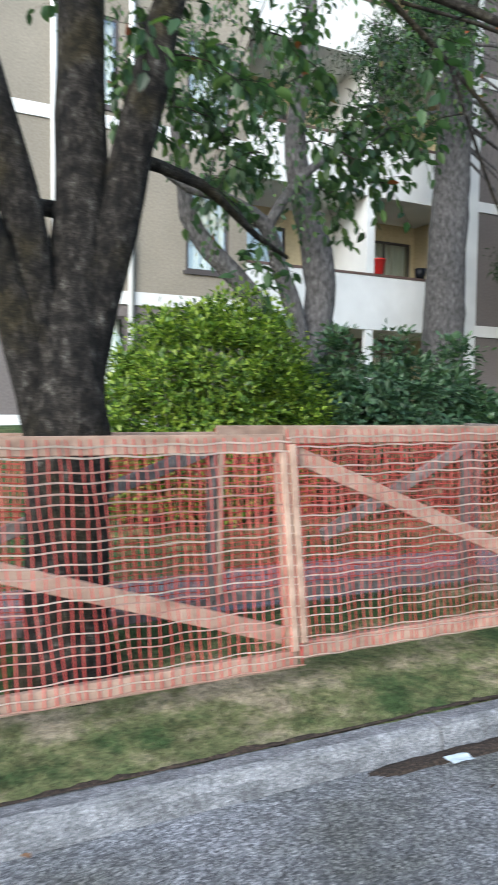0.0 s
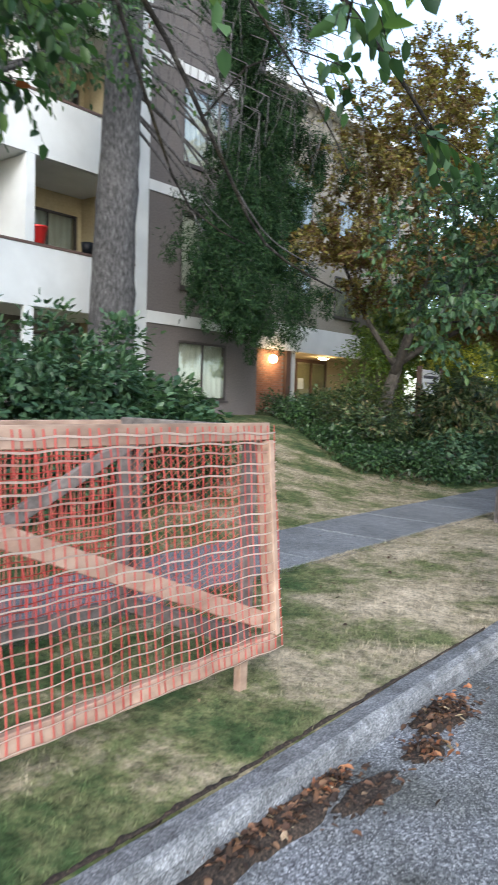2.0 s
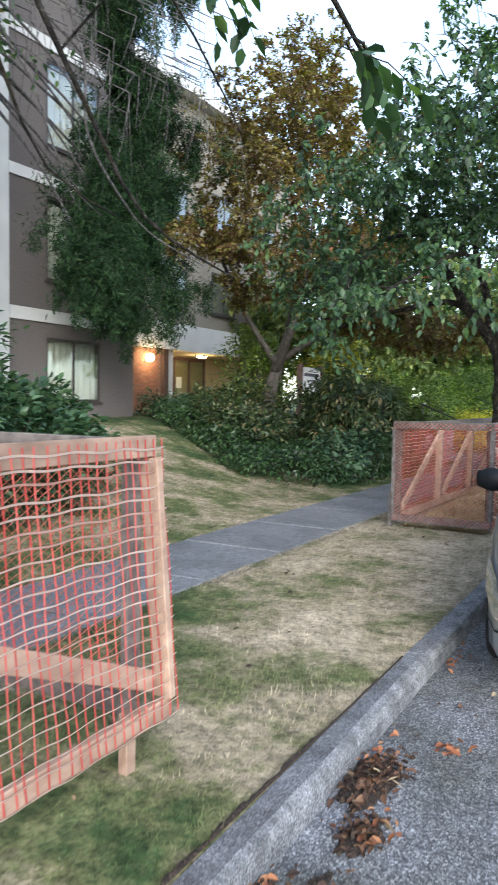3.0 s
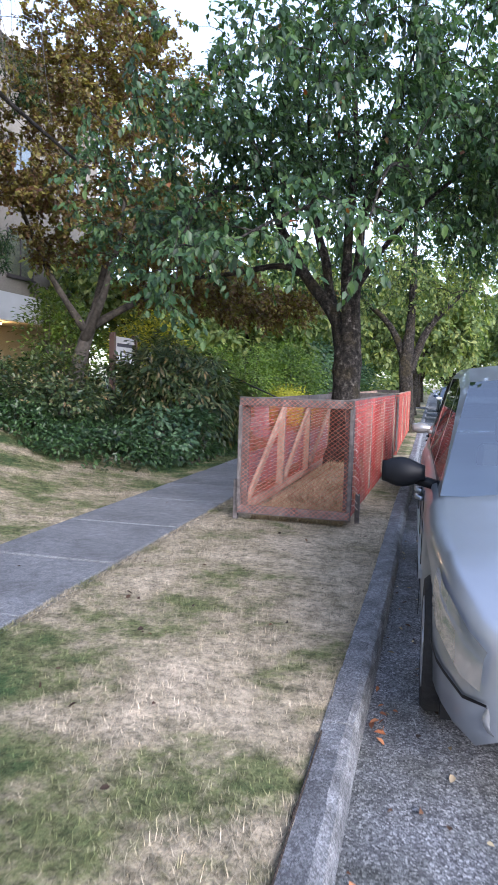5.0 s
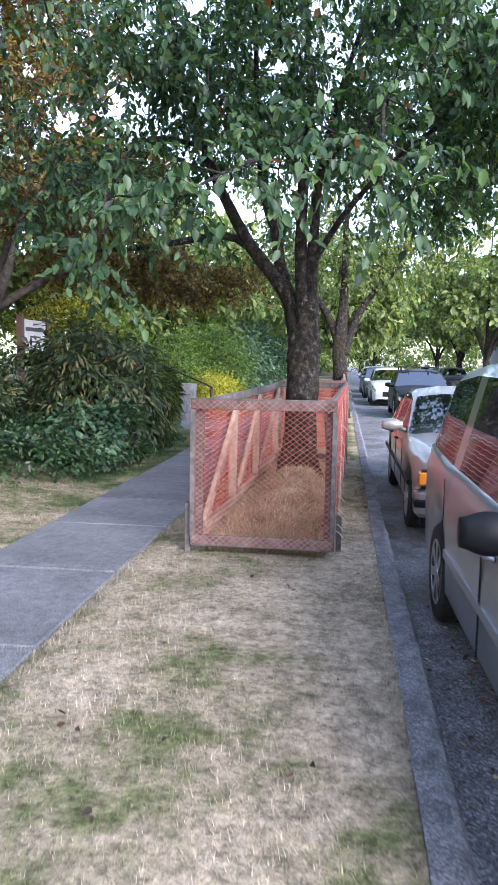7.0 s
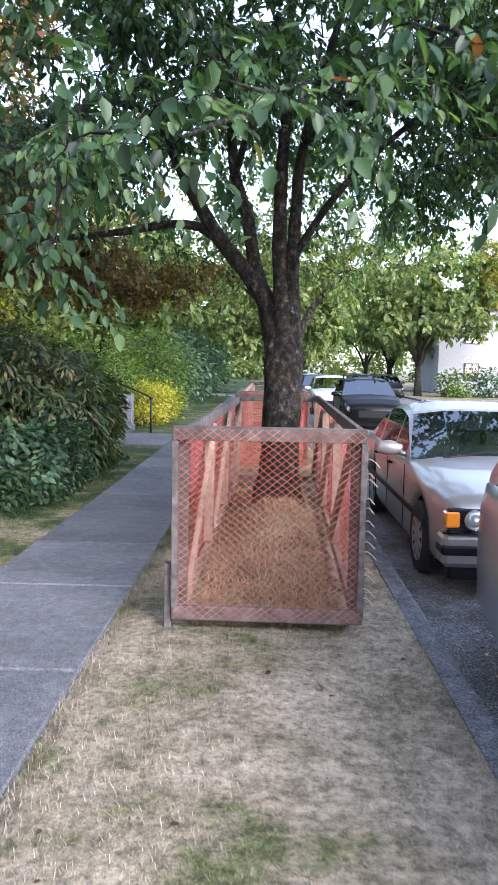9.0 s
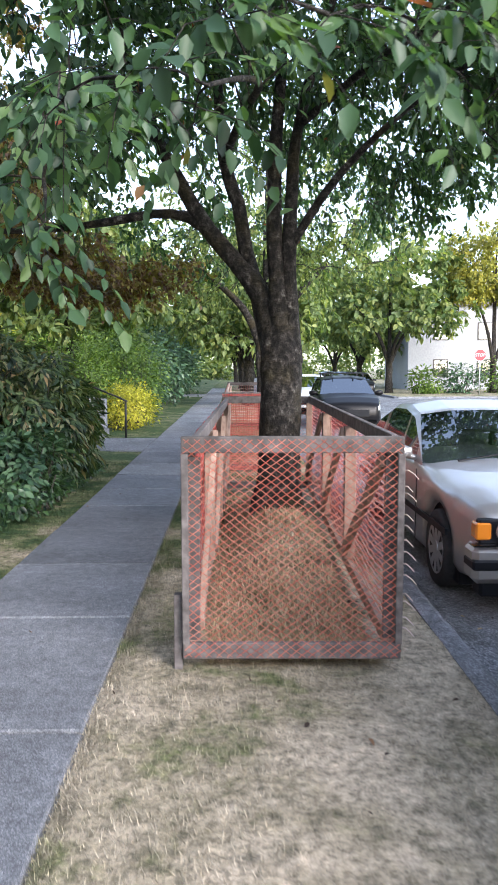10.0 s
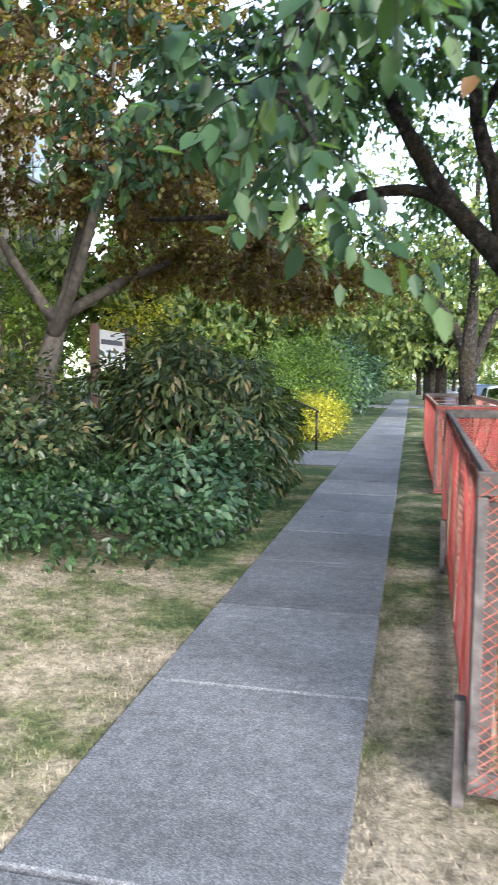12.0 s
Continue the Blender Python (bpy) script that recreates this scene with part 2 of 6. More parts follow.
M_lime = leaf_mat("bright_shrub_leaf", [(0, (0.02, 0.05, 0.012)), (0.4, (0.1, 0.19, 0.03)), (0.75, (0.25, 0.36, 0.055)), (1, (0.4, 0.48, 0.1))], 0.3, 0.42, 3.0)
M_dark = leaf_mat("dark_shrub_leaf", [(0, (0.016, 0.044, 0.026)), (0.5, (0.06, 0.125, 0.07)), (1, (0.14, 0.225, 0.13))], 0.28, 0.38, 2.5)
M_laurel = leaf_mat("laurel_leaf", [(0, (0.012, 0.026, 0.012)), (0.45, (0.06, 0.1, 0.042)), (0.78, (0.14, 0.18, 0.08)), (0.93, (0.26, 0.23, 0.13)), (1, (0.3, 0.19, 0.1))], 0.3, 0.35, 2.2)
M_ivy = leaf_mat("ivy_leaf", [(0, (0.009, 0.024, 0.009)), (0.6, (0.035, 0.078, 0.027)), (1, (0.07, 0.133, 0.047))], 0.2, 0.4)
M_gold = leaf_mat("golden_and_sunlit_leaf", [(0, (0.25, 0.25, 0.03)), (0.6, (0.5, 0.46, 0.05)), (1, (0.7, 0.62, 0.1))], 0.35, 0.5)
M_yellowleaf = leaf_mat("yellow_green_leaf", [(0, (0.13, 0.15, 0.03)), (0.5, (0.3, 0.28, 0.05)), (1, (0.46, 0.4, 0.07))], 0.4, 0.5)
M_hedge = leaf_mat("hedge_leaf", [(0, (0.055, 0.101, 0.016)), (0.6, (0.109, 0.187, 0.031)), (1, (0.203, 0.281, 0.047))], 0.3, 0.5)
M_needle = leaf_mat("conifer_spray", [(0, (0.008, 0.022, 0.011)), (0.6, (0.022, 0.052, 0.024)), (1, (0.055, 0.1, 0.042))], 0.2, 0.85, spec=0.12)
M_dead = leaf_mat("dead_leaf", [(0, (0.025, 0.014, 0.01)), (0.5, (0.065, 0.032, 0.022)), (0.82, (0.17, 0.08, 0.048)), (0.96, (0.24, 0.13, 0.08)), (1, (0.42, 0.33, 0.25))], 0.12, 0.75)
M_rust = leaf_mat("rust_leaf", [(0, (0.16, 0.055, 0.03)), (0.6, (0.36, 0.13, 0.06)), (1, (0.55, 0.27, 0.15))], 0.15, 0.7)
M_wallm = rough_mat("taupe_render", [(0.35, (0.13, 0.115, 0.115)), (0.65, (0.17, 0.15, 0.15))], 30, 0.9, 0.2, 60, 0.5, 0.22, dist=0.005)
M_wallb = rough_mat("beige_render", [(0.35, (0.22, 0.197, 0.165)), (0.65, (0.285, 0.257, 0.216))], 30, 0.9, 0.2, 60, 0.5, 0.25, dist=0.005)
M_white = rough_mat("white_paint", [(0.3, (0.6, 0.61, 0.62)), (0.7, (0.7, 0.71, 0.72))], 1.6, 0.7, 0.0, 50, 0.6, 0.16, dist=0.003)
M_cream = rough_mat("cream_wall", [(0.35, (0.5, 0.41, 0.26)), (0.65, (0.58, 0.48, 0.31))], 20, 0.85, 0.1, 50, 0.8, 0.15, dist=0.003)
M_brick = rough_mat("brick_face", [(0.3, (0.28, 0.13, 0.09)), (0.7, (0.44, 0.22, 0.15))], 25, 0.85, 0.4, 60, 2.0, 0.3, dist=0.006, per=0.3)
M_mortar = rough_mat("mortar", [(0.3, (0.2, 0.17, 0.15)), (0.7, (0.3, 0.26, 0.23))], 40, 0.95, 0.2)
M_frame = plain("dark_window_frame", (0.06, 0.05, 0.05), 0.5)
M_brown = plain("brown_rail", (0.1, 0.06, 0.05), 0.5)
# White house wall: the shade it stands in is put into this bluish grey.
M_shadedstucco = rough_mat("shaded_white_stucco", [(0.35, (0.36, 0.37, 0.385)), (0.65, (0.43, 0.44, 0.455))], 8, 0.9, 0.2, 40, 0.4, 0.15, dist=0.005)
M_curtain = rough_mat("pale_curtain", [(0.3, (0.55, 0.52, 0.43)), (0.7, (0.72, 0.69, 0.6))], 8, 0.9, 0.2, 20, 1, 0.1, stretch=(1, 3, 0.2))
M_glass = glass_mat("window_glass", (0.86, 0.9, 0.9), 0.13)
M_cardark = glass_mat("car_glass", (0.12, 0.13, 0.14), 0.3)
M_windscreen = glass_mat("windscreen_glass", (0.55, 0.64, 0.66), 0.28)
M_interior = plain("interior_and_room_shade", (0.03, 0.03, 0.032), 0.8)
M_tyre = rough_mat("tyre_rubber", [(0.3, (0.014, 0.014, 0.015)), (0.7, (0.032, 0.032, 0.033))], 40, 0.8, 0.2)
M_rim = plain("silver_wheel", (0.5, 0.5, 0.51), 0.35, 0.85)
M_black = plain("black_plastic", (0.006, 0.007, 0.01), 0.5, spec=0.2)
M_chrome = plain("chrome", (0.75, 0.75, 0.76), 0.12, 1.0)
M_lens = plain("headlight_lens", (0.4, 0.42, 0.45), 0.06, 0.6, coat=1.0)
M_amber = plain("amber_lens", (0.7, 0.22, 0.02), 0.15, coat=1.0)
M_red = plain("red_plastic", (0.55, 0.02, 0.02), 0.4)
M_stop = plain("stop_sign_red", (0.5, 0.03, 0.04), 0.45)
M_steel = plain("galvanised_steel", (0.45, 0.46, 0.47), 0.45, 0.7)
M_iron = plain("black_iron", (0.03, 0.03, 0.032), 0.55, 0.3)
M_lamp = plain("lit_lamp", (1.0, 0.72, 0.38), 0.4, emit=9.0)
M_paper = plain("pale_paper", (0.5, 0.58, 0.64), 0.6)
M_signface = rough_mat("sign_board", [(0.3, (0.62, 0.64, 0.68)), (0.7, (0.72, 0.74, 0.78))], 5, 0.6, 0.0)
M_ink = plain("dark_ink", (0.06, 0.06, 0.09), 0.6)
M_straw = leaf_mat("dead_straw", [(0, (0.17, 0.115, 0.07)), (0.55, (0.44, 0.325, 0.22)), (1, (0.7, 0.57, 0.43))], 0.15, 0.8)
M_soil = rough_mat("leaf_mould", [(0.35, (0.01, 0.007, 0.006)), (0.52, (0.04, 0.028, 0.021)), (0.68, (0.13, 0.085, 0.06))], 85, 0.95, 0.8, 50, dist=0.02)


def paint(name, colour, metal=0.55, coat=0.6, spec=0.4):
    return rough_mat(name, [(0.35, tuple(c * 0.93 for c in colour)), (0.65, colour)], 3, 0.32, 0.0, 60, 1.0, 0.06, metal=metal, coat=coat, spec=spec)


M_silver = paint("silver_car_paint", (0.36, 0.4, 0.46), 0.7)
M_champagne = paint("champagne_car_paint", (0.4, 0.385, 0.38), 0.6)
M_blackcar = paint("black_car_paint", (0.006, 0.006, 0.007), 0.0, 0.0, 0.14)
M_whitecar = paint("white_car_paint", (0.6, 0.62, 0.64), 0.1)
M_bluecar = paint("blue_car_paint", (0.03, 0.05, 0.1), 0.1, 0.3)


# ---- mesh helpers ----
class Geo:
    """Collects vertices and faces for one mesh."""

    def __init__(self):
        self.v, self.f, self.m = [], [], []

    def add(self, verts, faces, mat=0):
        k = len(self.v)
        self.v.extend([tuple(p) for p in verts])
        self.f.extend([tuple(i + k for i in f) for f in faces])
        self.m.extend([mat] * len(faces))
        return self

    def box(self, lo, hi, mat=0, turn=None):
        vs = [Vector((x, y, z)) for z in (lo[2], hi[2]) for y in (lo[1], hi[1]) for x in (lo[0], hi[0])]
        if turn is not None:
            vs = [turn @ p for p in vs]
        return self.add(vs, [(0, 2, 3, 1), (4, 5, 7, 6), (0, 1, 5, 4), (1, 3, 7, 5), (3, 2, 6, 7), (2, 0, 4, 6)], mat)

    def beam(self, a, b, w, h, mat=0, up=(0, 0, 1)):
        """A squared timber from a to b, w wide across and h deep along up."""
        a, b = Vector(a), Vector(b)
        d = (b - a).normalized()
        s = d.cross(Vector(up))
        if s.length < 1e-4:
            s = Vector((1, 0, 0))
        s.normalize()
        u = s.cross(d)
        vs = [p + s * i * w / 2 + u * j * h / 2 for p in (a, b) for i, j in ((-1, -1), (1, -1), (1, 1), (-1, 1))]
        return self.add(vs, [(0, 1, 2, 3), (7, 6, 5, 4), (0, 4, 5, 1), (1, 5, 6, 2), (2, 6, 7, 3), (3, 7, 4, 0)], mat)

    def tube(self, pts, radii, sides=6, mat=0, lumpy=0.0, cap=True):
        pts = [Vector(p) for p in pts]
        ref = Vector((0.31, 0.87, 0.12))
        rings = []
        for k, p in enumerate(pts):
            d = (pts[min(k + 1, len(pts) - 1)] - pts[max(k - 1, 0)])
            d = d.normalized() if d.length > 1e-6 else Vector((0, 0, 1))
            a = d.cross(ref)
            a = a.normalized() if a.length > 1e-3 else Vector((1, 0, 0))
            b = d.cross(a)
            for j in range(sides):
                t = 2 * math.pi * j / sides
                o = a * math.cos(t) + b * math.sin(t)
                r = radii[k]
                if lumpy:
                    r *= 1 + lumpy * noise.noise((p + o * radii[k]) * 3.1) + 0.5 * lumpy * noise.noise((p + o * radii[k]) * 9.0)
                rings.append(p + o * r)
        fs = []
        for k in range(len(pts) - 1):
            for j in range(sides):
                i = (j + 1) % sides
                fs.append((k * sides + j, k * sides + i, (k + 1) * sides + i, (k + 1) * sides + j))
        if cap:
            fs.append(tuple(range(sides))[::-1])
            fs.append(tuple((len(pts) - 1) * sides + j for j in range(sides)))
        return self.add(rings, fs, mat)

    def lathe(self, profile, sides=16, mat=0, turn=None):
        """Revolves (radius, height) pairs round z."""
        vs, fs = [], []
        for r, z in profile:
            for j in range(sides):
                t = 2 * math.pi * j / sides
                p = Vector((r * math.cos(t), r * math.sin(t), z))
                vs.append(turn @ p if turn is not None else p)
        n = len(profile)
        for k in range(n - 1):
            for j in range(sides):
                i = (j + 1) % sides
                fs.append((k * sides + j, k * sides + i, (k + 1) * sides + i, (k + 1) * sides + j))
        fs.append(tuple(range(sides))[::-1])
        fs.append(tuple((n - 1) * sides + j for j in range(sides)))
        return self.add(vs, fs, mat)


def link(name, g, mats, smooth=False, bevel=0.0):
    me = bpy.data.meshes.new(name)
    me.from_pydata(g.v, [], g.f)
    for m in mats if isinstance(mats, (list, tuple)) else [mats]:
        me.materials.append(m)
    if max(g.m, default=0):
        me.polygons.foreach_set("material_index", g.m)
    if bevel:
        bm = bmesh.new()
        bm.from_mesh(me)
        bmesh.ops.bevel(bm, geom=bm.edges[:], offset=bevel, segments=1, affect="EDGES")
        bm.to_mesh(me)
        bm.free()
    if smooth:
        me.polygons.foreach_set("use_smooth", [True] * len(me.polygons))
    me.update()
    return new(name, me)


def part(name, g, mats, parent, label="", smooth=False, bevel=0.0):
    ob = link(name, g, mats, smooth, bevel)
    ob.parent = parent
    return tagged(ob, label)


def thing(name, label, category, at=(0, 0, 0), group="", kind=""):
    ob = new(name)
    ob.empty_display_size = 0.2
    ob.location = at
    return tagged(ob, label, category, group, kind)


def mesh_np(name, V, F, mats, parent=None, label=""):
    me = bpy.data.meshes.new(name)
    me.from_pydata(V.tolist(), [], F.tolist())
    for m in mats if isinstance(mats, (list, tuple)) else [mats]:
        me.materials.append(m)
    if F.shape[1] == 4:
        me.polygons.foreach_set("use_smooth", [True] * len(me.polygons))
    me.update()
    ob = new(name, me)
    if parent is not None:
        ob.parent = parent
    return tagged(ob, label)


def unit(a):
    return a / np.maximum(np.linalg.norm(a, axis=1, keepdims=True), 1e-6)


BROAD = np.array([(0, 0, 0), (0.3, 0.27, 0.07), (0.68, 0.22, 0.04), (1.0, 0, -0.08), (0.68, -0.22, 0.04), (0.3, -0.27, 0.07)])
BROAD_F = np.array([(0, 3, 2, 1), (0, 5, 4, 3)])
NEEDLE = np.array([(0, 0, 0), (0.4, 0.085, 0.02), (1.0, 0, -0.03), (0.4, -0.085, 0.02)])
SMALL = np.array([(0, 0, 0), (0.5, 0.36, 0.06), (1.0, 0, -0.05), (0.5, -0.36, 0.06)])
SMALL_F = np.array([(0, 1, 2, 3)])
LONG = np.array([(0, 0, 0), (0.45, 0.15, 0.05), (1.0, 0, -0.12), (0.45, -0.15, 0.05)])


def leaves(at, way, up, size, shape=BROAD, faces=BROAD_F):
    """Blades at the points, along way, facing up."""
    d = unit(way)
    s = unit(np.cross(up, d))
    u = np.cross(d, s)
    n = len(at)
    V = (at[:, None, :] + size[:, None, None] * (shape[None, :, 0:1] * d[:, None, :] + shape[None, :, 1:2] * s[:, None, :] + shape[None, :, 2:3] * u[:, None, :])).reshape(-1, 3)
    F = (faces[None] + (np.arange(n) * len(shape))[:, None, None]).reshape(-1, faces.shape[1])
    return V, F


def smooth_line(pts, step=0.25):
    P = [np.array(p[:3], float) for p in pts]
    out = []
    for k in range(len(P) - 1):
        a, b, c, d = P[max(k - 1, 0)], P[k], P[k + 1], P[min(k + 2, len(P) - 1)]
        n = max(2, int(np.linalg.norm(c - b) / step))
        for t in np.arange(n) / n:
            out.append(0.5 * (2 * b + (c - a) * t + (2 * a - 5 * b + 4 * c - d) * t * t + (3 * b - a - 3 * c + d) * t ** 3))
    out.append(P[-1])
    return out


def grow(seed, limbs, tips, twig=(4, 7, 0.32), leaf_size=(0.08, 0.13), droop=0.75, lift=0.16, thin=0.0045, spread=0.5):
    """A tree from limbs (polylines of x, y, z, radius), and twigs grown from them to every tip. Returns wood and leaf geometry."""
    rng = np.random.default_rng(seed)
    wood = Geo()
    pos, load = [], []
    for limb in limbs:
        line = smooth_line(limb, 0.18)
        legs = [max(2, int(math.dist(a[:3], b[:3]) / 0.18)) for a, b in zip(limb, limb[1:])]
        rad = np.interp(np.arange(len(line)), np.cumsum([0] + legs), [p[3] for p in limb])
        wood.tube(line, rad, 18 if limb[0][3] > 0.08 else 8, 0, 0.16 if limb[0][3] > 0.08 else 0.1)
        pos.extend(line)
    pos = np.array(pos)
    tips = np.array(tips)
    base = pos[len(pos) // 3]
    order = np.argsort(np.min(np.linalg.norm(tips[:, None] - pos[None, ::4], axis=2), axis=1))
    LV, LD, LS = [], [], []
    for i in order:
        t = tips[i]
        dist = np.linalg.norm(pos - t, axis=1) + 0.35 * np.maximum(0, pos[:, 2] - t[2] - 0.4)
        j = int(np.argmin(dist))
        a = pos[j]
        d = np.linalg.norm(t - a)
        n = max(3, int(d / 0.22))
        s = np.linspace(0, 1, n + 1)[:, None]
        wob = rng.normal(0, 0.05 * d, 3)
        path = a + (t - a) * s + np.array([0, 0, lift * d]) * np.sin(np.pi * s) + wob * np.sin(np.pi * s) + 0.02 * d * rng.normal(0, 1, (n + 1, 3)) * s * (1 - s)
        r0 = min(thin + 0.006 * d, 0.03)
        wood.tube(path, np.linspace(r0, thin * 0.5, n + 1), 4 if d < 1.2 else 5, 0, 0, False)
        pos = np.vstack([pos, path[1:]])
        out = unit(np.array([t - base]))[0]
        for q in range(twig[0]):
            f = rng.uniform(0.35, 1.0)
            p0 = a + (t - a) * f + np.array([0, 0, lift * d]) * math.sin(math.pi * f) + wob * math.sin(math.pi * f)
            way = rng.normal(0, spread, 3) + out * 0.6 + np.array([0, 0, -0.25 * droop])
            way /= np.linalg.norm(way)
            ln = twig[2] * rng.uniform(0.6, 1.3)
            p1 = p0 + way * ln * 0.6
            p2 = p0 + way * ln + np.array([0, 0, -0.25 * ln * droop])
            wood.tube([p0, p1, p2], [thin * 0.6, thin * 0.5, thin * 0.3], 3, 0, 0, False)
            k = twig[1]
            g = np.linspace(0.15, 1.0, k)[:, None]
            LV.append(p0 + (p2 - p0) * g + np.array([0, 0, 0.06 * ln]) * np.sin(np.pi * g))
            LD.append(rng.normal(0, 0.6, (k, 3)) + way * 0.5 + np.array([0, 0, -droop]))
            LS.append(rng.uniform(leaf_size[0], leaf_size[1], k))
    at, way, size = np.vstack(LV), np.vstack(LD), np.concatenate(LS)
    up = rng.normal(0, 0.35, at.shape) + np.array([0, 0, 1.0]) + 0.5 * unit(at - base)
    return wood, at, way, up, size


def tree(name, label, at, wood, lf, bark, leafm, leaf_label="", small=False, group="", shape=None):
    t = thing(name, label, "tree", at, group)
    off = Vector(at)
    wood.v = [(p[0] - off.x, p[1] - off.y, p[2] - off.z) for p in wood.v]
    part("trunk", wood, bark, t, "", True)
    pos, way, up, size = lf
    V, F = leaves(pos - np.array(at), way, up, size, *(shape or ((SMALL, SMALL_F) if small else (BROAD, BROAD_F))))
    mesh_np("crown", V, F, leafm, t, leaf_label)
    return t


def in_blobs(rng, n, blobs, hollow=0.35):
    """n points inside ellipsoids (x, y, z, rx, ry, rz), the outer part fuller."""
    vol = np.array([b[3] * b[4] * b[5] for b in blobs]) ** 0.8
    pick = rng.choice(len(blobs), n, p=vol / vol.sum())
    B = np.array(blobs)[pick]
    d = unit(rng.normal(0, 1, (n, 3)))
    r = rng.uniform(hollow, 1, n)[:, None] ** 0.6
    return B[:, :3] + d * r * B[:, 3:]


def shrub(name, label, at, blobs, n, size, leafm, seed, twigs=60, droop=0.3, category="shrub", shape=None, floor=None, tight=1.0):
    """A bush: stems from the base to the outer leaves, and leaves in uneven clumps."""
    rng = np.random.default_rng(seed)
    t = thing(name, label, category, at)
    at = np.array(at, float)
    k = max(8, n // 28)
    clump = in_blobs(rng, k, blobs, 0.55)
    if floor is not None:
        clump[:, 2] = np.maximum(clump[:, 2], floor + 0.03)
    stems = Geo()
    for c in clump[:: max(1, k // twigs)]:
        foot = np.array([at[0] + rng.normal(0, 0.15) + 0.45 * (c[0] - at[0]), at[1] + rng.normal(0, 0.15) + 0.6 * (c[1] - at[1]), at[2]]) - at
        tip = c - at
        midp = (foot * 0.45 + tip * 0.55) + rng.normal(0, 0.06, 3)
        stems.tube([foot, midp, tip], [0.014, 0.009, 0.003], 4, 0, 0, False)
    part("twigwork", stems, M_twig, t)
    which = rng.integers(0, k, n)
    rad = np.mean([min(b[3:]) for b in blobs]) * 0.26 * tight
    off = rng.normal(0, 1, (n, 3)) * rad * np.array([1, 1, 0.7])
    pos = clump[which] + off
    if floor is not None:
        pos[:, 2] = np.maximum(pos[:, 2], floor + 0.02)
    mid = np.mean(np.array(blobs)[:, :3], axis=0)
    way = unit(pos - clump[which] + 1e-4) + 0.6 * unit(pos - mid) + rng.normal(0, 0.35, (n, 3)) + np.array([0, 0, -droop])
    up = np.array([0, 0, 1.0]) + 0.8 * unit(pos - mid) + rng.normal(0, 0.3, (n, 3))
    V, F = leaves(pos - at, way, up, rng.uniform(size[0], size[1], n), *(shape or (BROAD, BROAD_F)))
    mesh_np("foliage", V, F, leafm, t)
    return t


# ---- ground, road, kerb ----
KERB, KBACK, SW_R, SW_L = -2.84, -3.0, -4.955, -6.1
ROAD_Z = -0.12


def smoothstep(t):
    t = min(max(t, 0.0), 1.0)
    return t * t * (3 - 2 * t)


def height(x, y):
    """The lawn rises from the pavement to the building; the verge is flat, the road side a step lower."""
    if x > KERB:
        return -0.17
    if x > SW_R:
        mound = 0.34 * smoothstep((x + 4.42) / 0.5) * smoothstep((-3.32 - x) / 0.42) * smoothstep((y - 11.9) / 2.6) * smoothstep((17.2 - y) / 2.0)
        return 0.012 * noise.noise((x * 1.3, y * 1.3, 0)) + 0.02 * smoothstep((KBACK - x) / 1.0) - 0.02 + mound
    if x > SW_L:
        return -0.035
    rise = 1.12 * smoothstep((SW_L - x) / 6.6) * (1.0 - 0.75 * smoothstep((y - 20.5) / 3.0))
    return rise + 0.02 * noise.noise((x, y, 0)) - 0.012 + 0.0


xs = [-400, -120, -60, -30, -20, -16, -14] + list(np.arange(-13, SW_L - 0.2, 0.35)) + [SW_L - 0.06, SW_L, SW_L + 0.004, SW_R - 0.004, SW_R] + list(np.arange(SW_R + 0.1, KBACK - 0.06, 0.1)) + [KBACK + 0.01, KBACK + 0.02, 6, 60, 400]
ys = [-300, -60, -20, -8] + list(np.arange(-4, 30, 0.35)) + [32, 36, 42, 50, 60, 80, 120, 250, 900]
g = Geo()
g.v = [(x, y, height(x, y) if x < KBACK + 0.015 else -0.19) for y in ys for x in xs]
nx = len(xs)
g.f = [(j * nx + i, j * nx + i + 1, (j + 1) * nx + i + 1, (j + 1) * nx + i) for j in range(len(ys) - 1) for i in range(nx - 1)]
g.m = [0] * len(g.f)
tagged(link("ground", g, M_ground, True), "dry straw-coloured lawn and verge with green patches", "lawn", kind="structure")

g = Geo()
rx = [KERB - 0.1, -2.6, -2.2, -1.4, 0.2, 2.4, 5.3]
ry = [-60, -20] + list(np.arange(-6, 22, 0.5)) + [26, 32, 38, 52, 70, 120, 300]
g.v = [(x, y, ROAD_Z + 0.02 * smoothstep((x + 2.6) / 3.0) + 0.006 * noise.noise((x * 2, y * 2, 3))) for y in ry for x in rx]
nx = len(rx)
g.f = [(j * nx + i, j * nx + i + 1, (j + 1) * nx + i + 1, (j + 1) * nx + i) for j in range(len(ry) - 1) for i in range(nx - 1)]
g.m = [0] * len(g.f)
g.box((5.3, 39, -0.2), (90, 51, ROAD_Z + 0.015))
tagged(link("road", g, M_asphalt, False), "worn grey asphalt street with coarse stone and dark stains", "road", kind="structure")

# far kerb and verge beyond the side street
g = Geo()
g.box((5.3, -60, -0.2), (5.5, 38.8, 0.0)).box((5.3, 51.2, -0.2), (5.5, 300, 0.0)).box((5.5, 51.0, -0.2), (90, 51.2, 0.0)).box((5.5, 38.8, -0.2), (90, 39.0, 0.0))
tagged(link("far_kerb", g, M_kerb), "low pale concrete kerb along the far side", "kerb", kind="structure")
g = Geo()
g.box((5.5, 51.2, -0.2), (90, 300, 0.005)).box((5.5, -60, -0.2), (90, 38.8, 0.005))
tagged(link("far_verge", g, M_ground), "dry grass verge across the street", "lawn", kind="structure")

